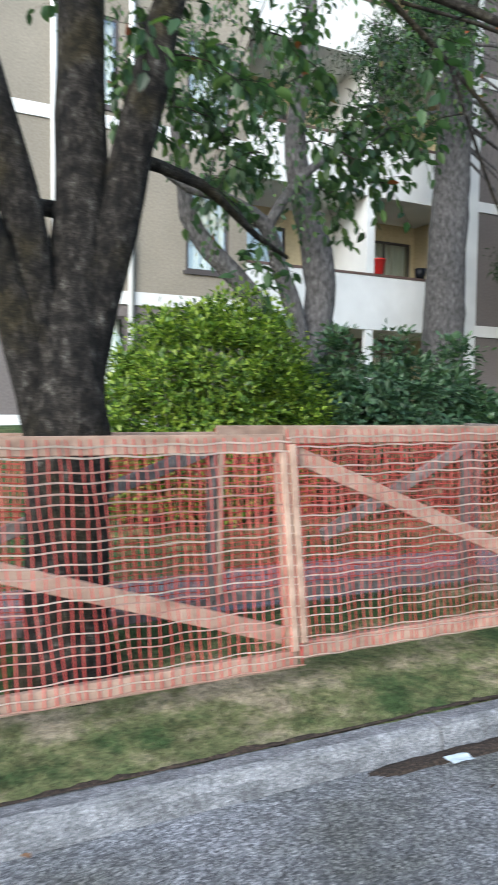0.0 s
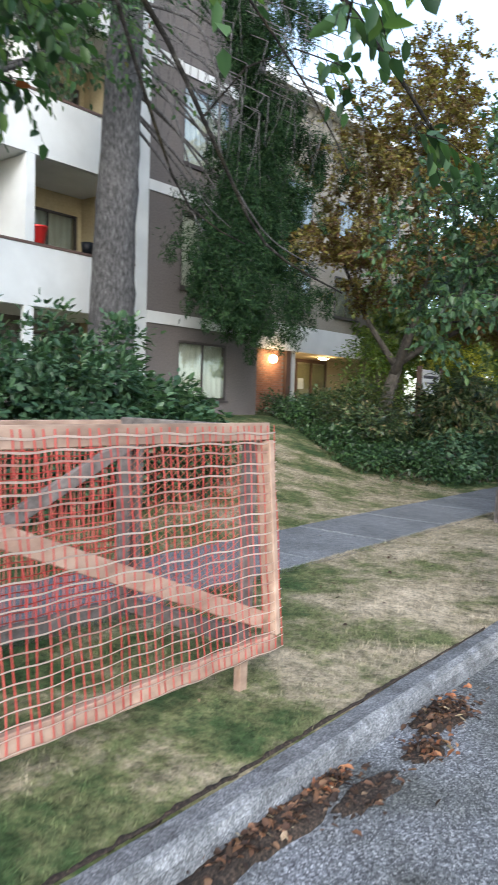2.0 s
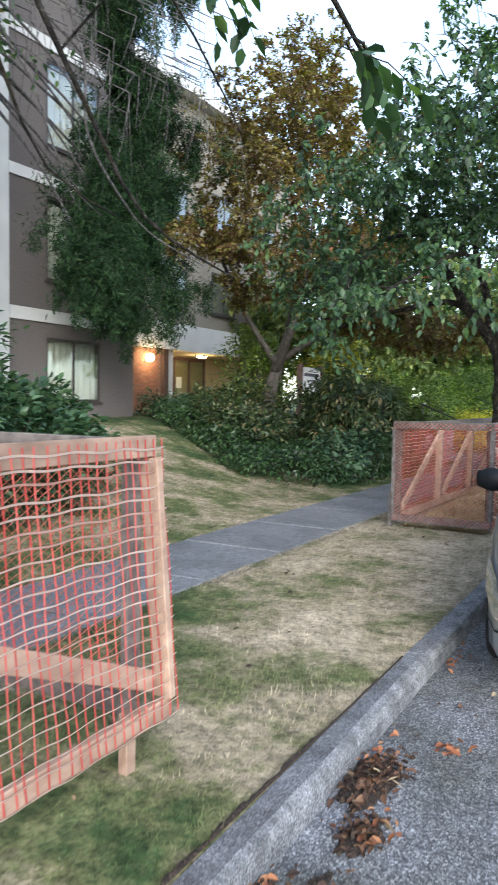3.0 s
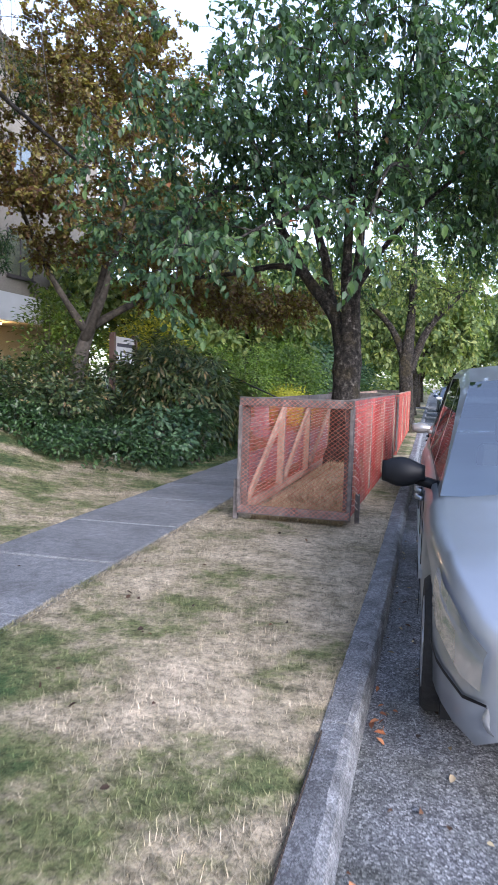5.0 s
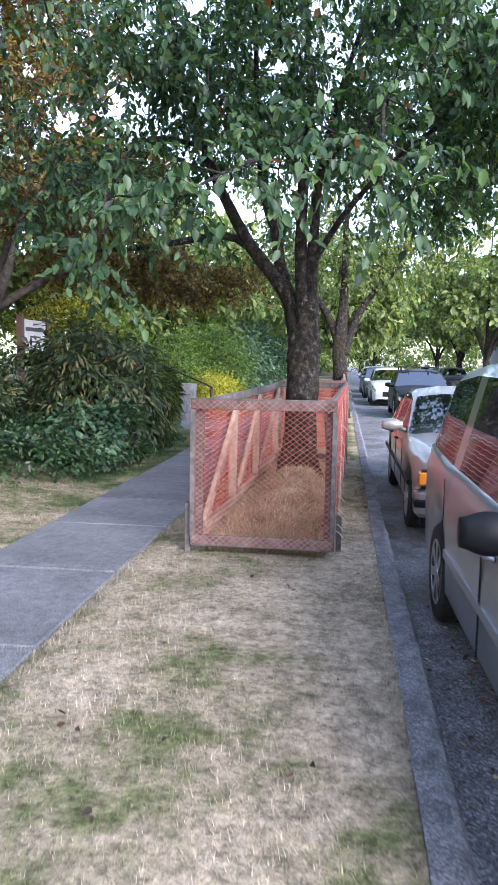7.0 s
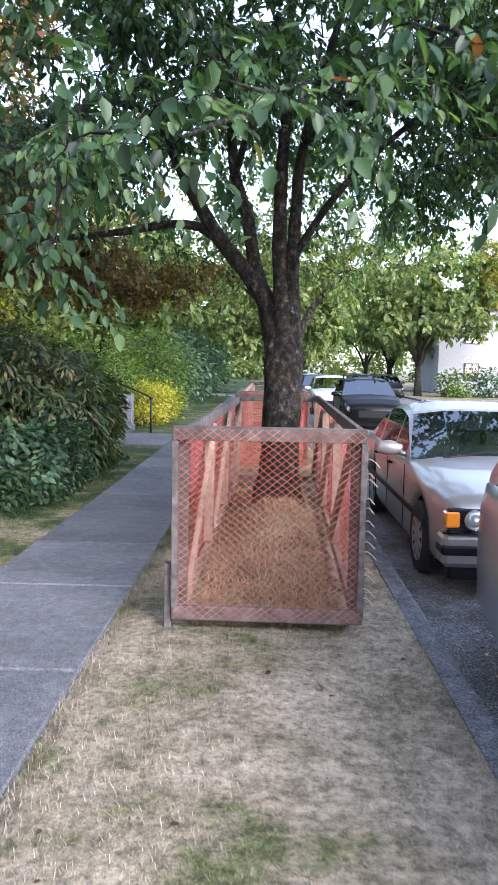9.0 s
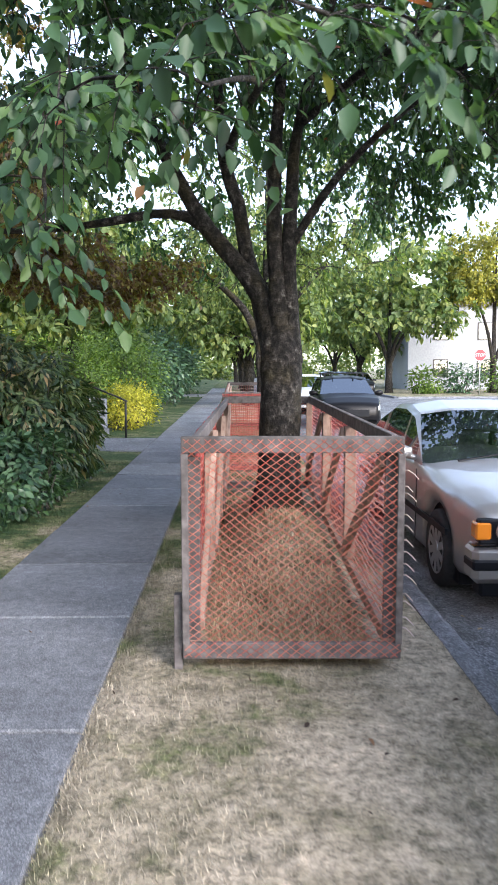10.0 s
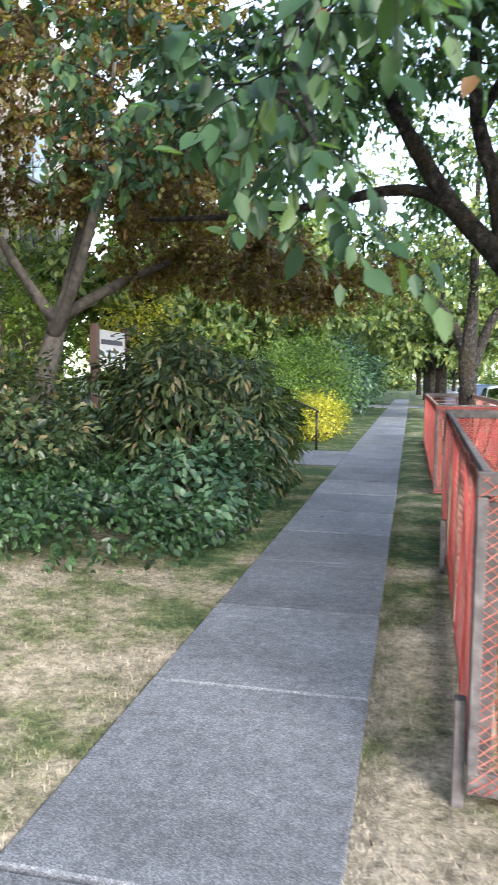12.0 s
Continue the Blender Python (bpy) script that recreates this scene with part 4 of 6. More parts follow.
# ---- cars ----
def car(name, label, nose, side, length, width, spec, paint_mat, glass=M_cardark, wheel_r=0.32, axles=(0.85, 3.65), rim_spokes=5, lamps=()):
    """A parked car, nose towards -y. spec: rows of (s, half width factor, sill, belt, roof or None)."""
    c = thing(name, label, "car", (side + width / 2, nose, ROAD_Z + 0.004), "parked cars")
    rows = np.array([[r[0], r[1], r[2], r[3]] for r in spec], float)
    cab = np.array([[r[0], r[4]] for r in spec if r[4] is not None], float)
    hw = width / 2
    S = sorted(set(np.round(np.concatenate([np.linspace(0, length, 46), *[np.linspace(a - wheel_r * 1.22, a + wheel_r * 1.22, 15) for a in axles]]), 3)))
    S = [s for s in S if 0 <= s <= length]

    def sill(s):
        z = np.interp(s, rows[:, 0], rows[:, 2])
        for a in axles:
            q = (wheel_r * 1.17) ** 2 - (s - a) ** 2
            if q > 0:
                z = max(z, wheel_r + math.sqrt(q))
        return z

    def section(s, low=True):
        w = hw * np.interp(s, rows[:, 0], rows[:, 1])
        zb, zs = np.interp(s, rows[:, 0], rows[:, 3]), (sill(s) if low else np.interp(s, rows[:, 0], rows[:, 2]))
        hi = zb + 0.03
        zm = zs + (zb - zs) * 0.5
        return [(w * 0.93, zs), (w * 0.985, zs + (zb - zs) * 0.12), (w, zm), (w * 0.99, zs + (zb - zs) * 0.8), (w * 0.955, zb - 0.02), (w * 0.9, zb + 0.004), (w * 0.6, hi), (w * 0.25, hi + 0.012), (0, hi + 0.015)]

    def patch(nm, s0, s1, u0, u1, mat, lab="", proud=0.012, sides=(1, -1), taper=0.0):
        """A lamp or panel that follows the body's surface, between two lengths and two heights of its section."""
        for sg in sides:
            pg = Geo()
            for a in np.linspace(s0, s1, 7):
                sc = section(a, False)
                t = (a - s0) / (s1 - s0)
                for u in np.linspace(u0 + taper * t, u1, 5):
                    k = min(int(u), 7)
                    x, z = [sc[k][q] + (sc[k + 1][q] - sc[k][q]) * (u - k) for q in (0, 1)]
                    pg.v.append((sg * (x + proud), a - proud, z + 0.3 * proud))
            pg.f = [(r * 5 + q, r * 5 + q + 1, r * 5 + q + 6, r * 5 + q + 5) for r in range(6) for q in range(4)]
            pg.m = [0] * len(pg.f)
            part(nm, pg, mat, c, lab, True)

    for lamp in lamps:
        patch(*lamp)
    g = Geo()
    n = 0
    for s in S:
        sec = section(s)
        pts = [(x, s, z) for x, z in sec] + [(-x, s, z) for x, z in sec[-2::-1]]
        g.v += pts
        n = len(pts)
    m = len(S)
    g.f = [(k * n + i, (k + 1) * n + i, (k + 1) * n + i + 1, k * n + i + 1) for k in range(m - 1) for i in range(n - 1)] + [tuple(range(n)), tuple((m - 1) * n + i for i in range(n))[::-1]]
    g.m = [0] * len(g.f)
    body = part("body", g, paint_mat, c, "", True)
    # cabin
    c0, c1 = cab[0, 0], cab[-1, 0]
    C = np.linspace(c0, c1, 40)
    shell, panes = Geo(), {}
    ring = []
    for s in C:
        w = hw * np.interp(s, rows[:, 0], rows[:, 1])
        zb, zr = np.interp(s, rows[:, 0], rows[:, 3]), np.interp(s, cab[:, 0], cab[:, 1])
        zr = max(zr, zb + 0.01)
        t = (zr - zb) / max(cab[:, 1].max() - zb, 0.01)
        tumble = w * (0.93 - 0.17 * t)
        sec = [(w * 0.93, zb - 0.01), (w * 0.93 + (tumble - w * 0.93) * 0.92, zb + (zr - zb) * 0.86), (tumble - 0.05 * t, zr - 0.02 * t), (tumble * 0.5, zr + 0.025 * t), (0, zr + 0.03 * t)]
        ring.append([(x, s, z) for x, z in sec] + [(-x, s, z) for x, z in sec[-2::-1]])
    nr = len(ring[0])
    peak = cab[:, 1].max()
    slope_front = cab[1, 0] if len(cab) > 1 else c0
    slope_back = cab[-2, 0]
    pillars = spec_pillars[name]
    for k in range(len(C) - 1):
        mid = (C[k] + C[k + 1]) / 2
        for i in range(nr - 1):
            quad = [ring[k][i], ring[k + 1][i], ring[k + 1][i + 1], ring[k][i + 1]]
            is_side = i in (0, nr - 2)
            is_top = 2 <= i <= nr - 4
            if is_side and min(abs(mid - p) for p in pillars) > 0.05 and c0 + 0.25 < mid < c1 - 0.22:
                panes.setdefault(("side_window", i, sum(mid > p for p in pillars)), Geo()).add(quad, [(0, 1, 2, 3)])
            elif is_top and mid < slope_front - 0.03 and mid > c0 + 0.02:
                panes.setdefault(("windscreen", 0, 0), Geo()).add(quad, [(0, 1, 2, 3)])
            elif is_top and slope_back + 0.05 < mid < c1 - 0.06:
                panes.setdefault(("rear_window", 0, 0), Geo()).add(quad, [(0, 1, 2, 3)])
            else:
                shell.add(quad, [(0, 1, 2, 3)])
    part("cabin", shell, paint_mat, c, "", True)
    for (nm, _, _), geo in panes.items():
        pale = nm == "windscreen" and name in ("minivan", "sedan_car")
        part(nm, geo, M_windscreen if pale else glass, c, "pale reflecting windscreen" if pale else "dark reflecting glass", True)
    part("interior", Geo().box((-hw * 0.8, c0 + 0.5, 0.35), (hw * 0.8, c1 - 0.3, rows[:, 3].max() - 0.1)), M_interior, c)
    zb0 = float(np.interp(c0, rows[:, 0], rows[:, 3]))
    for sx in (-0.4, 0.4):
        seat = Geo().box((sx - 0.22, c0 + 1.0, 0.6), (sx + 0.22, c0 + 1.18, zb0 + 0.2)).box((sx - 0.12, c0 + 1.06, zb0 + 0.2), (sx + 0.12, c0 + 1.14, zb0 + 0.38))
        part("seat", seat, M_interior, c, "", False, 0.03)
    for a in axles:
        part("wheel_well", Geo().box((-hw * 0.9, a - wheel_r * 1.25, 0.12), (hw * 0.9, a + wheel_r * 1.25, wheel_r * 2.15)), M_black, c)
    part("underbody", Geo().box((-hw * 0.8, 0.5, 0.17), (hw * 0.8, length - 0.4, 0.3)), M_black, c)
    for a in axles:
        for sx in (-1, 1):
            wh = thing_part("wheel", c, (sx * (hw * 0.985 - 0.1), a, wheel_r))
            t = pose(0, 0, 0, 0, 90 * sx, 0)
            part("tyre", Geo().lathe([(wheel_r * 0.66, -0.09), (wheel_r * 0.93, -0.1), (wheel_r, -0.075), (wheel_r, 0.075), (wheel_r * 0.93, 0.1), (wheel_r * 0.66, 0.095)], 32, 0, t), M_tyre, wh, "", True)
            rim = Geo().lathe([(wheel_r * 0.64, 0.02), (wheel_r * 0.67, 0.1), (wheel_r * 0.62, 0.098), (wheel_r * 0.6, 0.06), (wheel_r * 0.1, 0.05)], 28, 0, t)
            for q in range(rim_spokes):
                an = 2 * math.pi * q / rim_spokes
                rim.beam(t @ Vector((0.04 * math.cos(an), 0.04 * math.sin(an), 0.085)), t @ Vector((wheel_r * 0.62 * math.cos(an), wheel_r * 0.62 * math.sin(an), 0.09)), 0.06, 0.02, 0, (t.to_3x3() @ Vector((0, 0, 1))))
            rim.lathe([(0.06, 0.05), (0.055, 0.1), (0.0, 0.105)], 14, 0, t)
            part("rim", rim, M_rim, wh)
    return c, hw


def thing_part(name, parent, at):
    """A wheel hub disc, the base that carries tyre and rim."""
    g = Geo().lathe([(0.12, -0.05), (0.12, 0.04)], 12, 0, pose(0, 0, 0, 0, 90, 0))
    ob = part(name, g, M_black, parent)
    ob.location = at
    return ob


def mirror(c, x, s, z, mat, big=1.0):
    sg = 1 if x > 0 else -1
    g = Geo()
    n = 9
    for k in range(n):
        t = k / (n - 1)
        r = 0.5 + 0.5 * math.sin(math.pi * min(max(t, 0.06), 0.94))
        for j in range(12):
            an = 2 * math.pi * j / 12
            g.v.append((x + sg * (0.02 + 0.24 * t), s + big * 0.055 * r * math.cos(an) - 0.03 * (1 - t), z + big * 0.085 * r * math.sin(an) * (0.75 + 0.25 * t)))
    g.f = [(k * 12 + j, k * 12 + (j + 1) % 12, (k + 1) * 12 + (j + 1) % 12, (k + 1) * 12 + j) for k in range(n - 1) for j in range(12)] + [tuple(range(12))[::-1], tuple((n - 1) * 12 + j for j in range(12))]
    g.m = [0] * len(g.f)
    g.beam((x - sg * 0.06, s - 0.02, z - 0.07), (x + sg * 0.06, s, z - 0.04), 0.07, 0.05)
    part("wing_mirror", g, mat, c, "black wing mirror" if mat is M_black else "body-coloured wing mirror", True)


spec_pillars = {"minivan": (2.25, 3.42), "sedan_car": (2.4, 3.35), "hatchback_car": (2.3, 3.2), "parked_car": (2.3, 3.2)}
van_spec = [(0, 0.72, 0.3, 0.62, None), (0.06, 0.82, 0.22, 0.7, None), (0.35, 0.93, 0.2, 0.83, None), (0.8, 0.985, 0.2, 0.95, None), (1.05, 1.0, 0.2, 1.02, 1.03), (1.9, 1.0, 0.2, 1.06, 1.62), (2.5, 1.0, 0.2, 1.07, 1.72), (3.6, 1.0, 0.2, 1.08, 1.73), (4.35, 0.98, 0.22, 1.1, 1.66), (4.75, 0.93, 0.26, 1.1, 1.15), (4.82, 0.85, 0.4, 1.0, None)]
van, hw = car("minivan", "silver minivan with black mirrors parked at the kerb", 6.86, -2.6, 4.82, 1.9, van_spec, M_silver, axles=(0.92, 3.72), wheel_r=0.325, rim_spokes=7, lamps=[("headlight", 0.03, 0.52, 2.0, 3.5, M_lens, "clear swept-back headlight", 0.014, (1, -1), 0.5), ("bumper_seam", 0.02, 0.56, 1.62, 1.7, M_black, "", 0.006, (1, -1), 0.0)])
van.rotation_euler.z = radians(1.3)
mirror(van, -0.93, 1.58, 1.08, M_black, 1.15)
mirror(van, 0.93, 1.62, 1.11, M_black)
for sx in (-1, 1):
    for s0, s1, nm in ((1.42, 2.28, "front_door"), (2.3, 3.42, "sliding_door")):
        for s in (s0, s1):
            part("door_gap", Geo().beam((sx * 0.953, s, 0.3), (sx * 0.951, s, 1.0), 0.006, 0.004, 0, (1, 0, 0)), M_black, van)
    for s in (2.12, 2.46):
        g = Geo().tube([(sx * 0.95, s - 0.09, 0.86), (sx * 0.985, s - 0.05, 0.865), (sx * 0.985, s + 0.05, 0.865), (sx * 0.95, s + 0.09, 0.86)], [0.014] * 4, 8)
        part("door_handle", g, M_silver, van, "", True)
    g = Geo().beam((sx * 0.953, 1.3, 0.56), (sx * 0.953, 3.3, 0.56), 0.05, 0.018, 0, (1, 0, 0))
    part("side_moulding", g, M_silver, van)
    g = Geo().lathe([(0.06, 0), (0.07, 0.03), (0.05, 0.035)], 16, 0, pose(sx * 0.66, 0.06, 0.36, 90, 0, 0))
    part("fog_lamp", g, M_lens, van, "round fog lamp", True)
part("grille", Geo().box((-0.5, -0.015, 0.52), (0.5, 0.05, 0.64)), M_black, van)
for sx in (-0.45, 0.35):
    g = Geo().tube([(sx, 1.12, 1.085), (sx + 0.35, 1.2, 1.12), (sx + 0.6, 1.22, 1.13)], [0.012, 0.009, 0.007], 6)
    part("wiper", g, M_black, van)

sedan_spec = [(0, 0.84, 0.3, 0.7, None), (0.08, 0.92, 0.26, 0.77, None), (0.6, 0.98, 0.2, 0.83, None), (1.25, 1.0, 0.2, 0.89, None), (1.5, 1.0, 0.2, 0.91, 0.92), (2.25, 1.0, 0.2, 0.93, 1.34), (2.7, 1.0, 0.2, 0.93, 1.41), (3.2, 1.0, 0.2, 0.94, 1.39), (3.75, 0.99, 0.2, 0.95, 1.2), (4.1, 0.98, 0.22, 0.95, 0.97), (4.65, 0.93, 0.26, 0.92, None), (4.72, 0.88, 0.34, 0.8, None)]
bmw, hw = car("sedan_car", "champagne-silver older sedan with four round headlights", 12.6, -2.64, 4.72, 1.75, sedan_spec, M_champagne, axles=(0.84, 3.6), wheel_r=0.315, rim_spokes=10)
mirror(bmw, -0.83, 1.78, 1.0, M_champagne)
mirror(bmw, 0.83, 1.78, 1.0, M_champagne)
part("bumper", Geo().box((-0.86, -0.1, 0.28), (0.86, 0.14, 0.545)), M_champagne, bmw, "body-coloured front bumper", False, 0.04)
part("bumper_strip", Geo().box((-0.868, -0.115, 0.38), (0.868, 0.1, 0.455)), M_black, bmw, "black rubber bumper strip", False, 0.015)
part("chrome_strip", Geo().box((-0.862, -0.104, 0.546), (0.862, 0.0, 0.556)), M_chrome, bmw)
part("front_panel", Geo().box((-0.8, -0.03, 0.55), (0.8, 0.06, 0.72)), M_black, bmw, "", False, 0.01)
part("valance", Geo().box((-0.8, -0.06, 0.18), (0.8, 0.1, 0.3)), M_black, bmw, "", False, 0.02)
part("tow_cover", Geo().box((-0.5, -0.125, 0.33), (-0.3, -0.09, 0.42)), M_champagne, bmw)
for sx in (-1, 1):
    for q in (0.61, 0.43):
        t = pose(sx * q, -0.035, 0.64, 90, 0, 0)
        part("headlight", Geo().lathe([(0.082, 0), (0.08, 0.02), (0.05, 0.035), (0.0, 0.04)], 22, 0, t), M_lens, bmw, "round glass headlight", True)
    part("indicator", Geo().box((sx * 0.775 - 0.055, -0.045, 0.58), (sx * 0.775 + 0.055, 0.07, 0.7)), M_amber, bmw, "amber corner indicator", False, 0.012)
    part("kidney_grille", Geo().box((sx * 0.09 - 0.07, -0.055, 0.57), (sx * 0.09 + 0.07, -0.02, 0.72)), M_chrome, bmw, "", False, 0.012)
    g = Geo().beam((sx * 0.878, 0.5, 0.52), (sx * 0.878, 4.3, 0.52), 0.05, 0.02, 0, (1, 0, 0))
    part("side_moulding", g, M_black, bmw)
    for s in (1.45, 2.42, 3.38):
        part("door_gap", Geo().beam((sx * 0.877, s, 0.26), (sx * 0.874, s, 0.88), 0.01, 0.006, 0, (1, 0, 0)), M_black, bmw)
    for s in (2.28, 3.22):
        part("door_handle", Geo().tube([(sx * 0.865, s - 0.08, 0.8), (sx * 0.895, s - 0.05, 0.8), (sx * 0.895, s + 0.05, 0.8), (sx * 0.865, s + 0.08, 0.8)], [0.012] * 4, 8), M_black, bmw, "", True)
for sx in (-0.5, 0.25):
    g = Geo().tube([(sx, 1.46, 0.945), (sx + 0.4, 1.56, 0.99), (sx + 0.62, 1.6, 1.0)], [0.01, 0.008, 0.006], 6)
    part("wiper", g, M_black, bmw)

hatch_spec = [(0, 0.75, 0.3, 0.66, None), (0.08, 0.86, 0.24, 0.74, None), (0.5, 0.96, 0.2, 0.9, None), (1.0, 1.0, 0.2, 0.97, None), (1.2, 1.0, 0.2, 1.0, 1.01), (1.95, 1.0, 0.2, 1.0, 1.47), (2.4, 1.0, 0.2, 1.0, 1.53), (3.4, 1.0, 0.2, 1.02, 1.5), (4.0, 0.97, 0.22, 1.03, 1.3), (4.25, 0.93, 0.26, 1.0, 1.04), (4.35, 0.88, 0.34, 0.9, None)]


def plain_car(name, label, nose, side, paint_mat, width=1.8, rack=False):
    c, w = car(name, label, nose, side, 4.35, width, hatch_spec, paint_mat, axles=(0.82, 3.42), wheel_r=0.32, lamps=[("headlight", 0.03, 0.4, 2.6, 4.0, M_lens, "", 0.012, (1, -1), 0.6)])
    mirror(c, -w * 0.97, 1.5, 1.04, paint_mat)
    mirror(c, w * 0.97, 1.5, 1.04, paint_mat)
    part("grille", Geo().box((-0.45, -0.02, 0.4), (0.45, 0.06, 0.6)), M_black, c)
    if rack:
        g = Geo()
        for s in (2.0, 3.1):
            g.beam((-0.62, s, 1.62), (0.62, s, 1.62), 0.05, 0.03)
            for sx in (-0.6, 0.6):
                g.beam((sx, s, 1.5), (sx, s, 1.62), 0.05, 0.04)
        for sx in (-0.35, 0.3):
            g.beam((sx, 1.9, 1.66), (sx, 3.2, 1.66), 0.04, 0.03)
        part("roof_rack", g, M_black, c, "black roof rack bars")
    return c


plain_car("hatchback_car", "black hatchback with a roof rack parked at the kerb", 28.6, -1.72, M_blackcar, 1.8, True)
plain_car("parked_car", "white van-like car parked at the kerb", 35.6, -2.2, M_whitecar, 1.85)
plain_car("parked_car", "dark blue car parked at the kerb", 42.2, -2.3, M_bluecar)
plain_car("parked_car", "silver car parked at the kerb", 48.8, -2.3, M_silver)
plain_car("parked_car", "dark car parked across the street", 55.0, 3.2, M_blackcar)
plain_car("parked_car", "blue car parked across the street", 62.5, 3.2, M_bluecar)
plain_car("parked_car", "silver car parked across the street", 70.0, 3.2, M_silver)

# ---- street trees ----
rng = np.random.default_rng(21)
# cherry in the near fence
n0 = (-4.05, 2.1, -0.02)
limbs = [
    [(-4.05, 2.1, -0.05, 0.3), (-4.05, 2.1, 0.25, 0.235), (-4.05, 2.11, 0.8, 0.21), (-4.05, 2.11, 1.3, 0.215), (-4.05, 2.1, 1.65, 0.2), (-4.05, 2.14, 2.05, 0.16), (-4.06, 2.18, 2.5, 0.14), (-4.1, 2.19, 3.2, 0.125), (-4.0, 2.2, 4.2, 0.09), (-3.9, 2.3, 5.6, 0.03)],
    [(-4.05, 2.13, 1.5, 0.15), (-4.02, 2.25, 2.0, 0.125), (-3.98, 2.38, 2.55, 0.11), (-3.92, 2.48, 3.05, 0.1), (-3.8, 2.7, 3.8, 0.07), (-3.4, 3.3, 4.6, 0.03), (-3.0, 4.2, 5.0, 0.015)],
    [(-4.05, 2.05, 1.5, 0.14), (-4.03, 1.95, 2.0, 0.115), (-4.0, 1.86, 2.5, 0.1), (-3.95, 1.75, 2.85, 0.09), (-3.75, 1.35, 3.9, 0.05), (-3.2, 0.6, 4.8, 0.02)],
    [(-4.08, 2.03, 1.3, 0.13), (-4.03, 1.88, 1.8, 0.11), (-3.98, 1.74, 2.2, 0.095), (-3.85, 1.3, 2.9, 0.055), (-3.5, 0.2, 3.8, 0.03)],
    [(-4.02, 2.4, 2.75, 0.04), (-4.2, 2.9, 2.72, 0.03), (-4.5, 3.4, 2.55, 0.022), (-4.8, 3.8, 2.5, 0.012)],
    [(-3.95, 2.3, 3.6, 0.04), (-3.4, 3.2, 3.6, 0.03), (-3.0, 4.2, 3.3, 0.02), (-2.7, 4.7, 2.9, 0.01), (-2.5, 5.0, 2.5, 0.006)],
    [(-4.0, 1.85, 2.6, 0.045), (-4.3, 1.5, 2.75, 0.035), (-4.8, 1.0, 2.85, 0.02)],
    [(-4.1, 2.1, 2.45, 0.045), (-4.3, 1.75, 2.5, 0.04), (-4.7, 1.2, 2.55, 0.025)],
    [(-3.9, 2.6, 3.9, 0.03), (-4.1, 3.8, 4.1, 0.022), (-4.1, 4.9, 3.5, 0.016), (-4.0, 5.4, 2.85, 0.012), (-3.95, 5.8, 2.4, 0.009), (-3.85, 6.5, 2.2, 0.005)],
    [(-4.1, 4.6, 3.7, 0.014), (-4.3, 5.2, 3.0, 0.01), (-4.3, 5.5, 2.6, 0.006), (-4.2, 5.9, 2.45, 0.004)],
    [(-4.1, 4.2, 4.0, 0.014), (-4.0, 5.2, 3.9, 0.01), (-3.8, 6.0, 3.3, 0.006), (-3.7, 6.3, 2.9, 0.004)],
]
tips = in_blobs(rng, 120, [(-3.6, 2.4, 5.0, 3.2, 3.6, 1.5), (-3.2, 0.8, 4.4, 2.0, 2.0, 1.0)], 0.3)
low = np.array([(-2.5, 4.75, 2.45), (-2.62, 4.5, 2.75), (-2.4, 4.3, 2.75), (-3.2, 5.4, 3.1), (-2.9, 4.0, 2.9), (-3.5, 3.9, 3.3), (-4.4, 3.3, 2.35), (-4.7, 3.6, 2.2), (-4.3, 3.9, 2.9), (-4.9, 3.2, 2.95), (-3.7, 2.9, 3.1), (-3.2, 2.2, 3.0), (-3.3, 1.2, 3.0), (-3.9, 1.3, 3.2), (-4.7, 4.2, 3.2), (-5.2, 3.6, 3.4), (-2.9, 2.9, 3.3), (-4.2, 2.6, 3.5), (-3.0, 1.8, 3.6)])
mid = in_blobs(rng, 44, [(-4.9, 3.9, 3.3, 0.7, 1.1, 0.55), (-5.0, 3.0, 3.6, 0.6, 0.8, 0.4)], 0.1)
wood, *lf = grow(31, limbs, np.vstack([tips, low, mid]), (4, 6, 0.26), (0.075, 0.115), 0.8)
tree("cherry_tree", "old cherry tree with forked grey-brown trunk inside the fence", n0, wood, lf, M_bark, M_leaf, "drooping green leaves", group="street cherry trees")

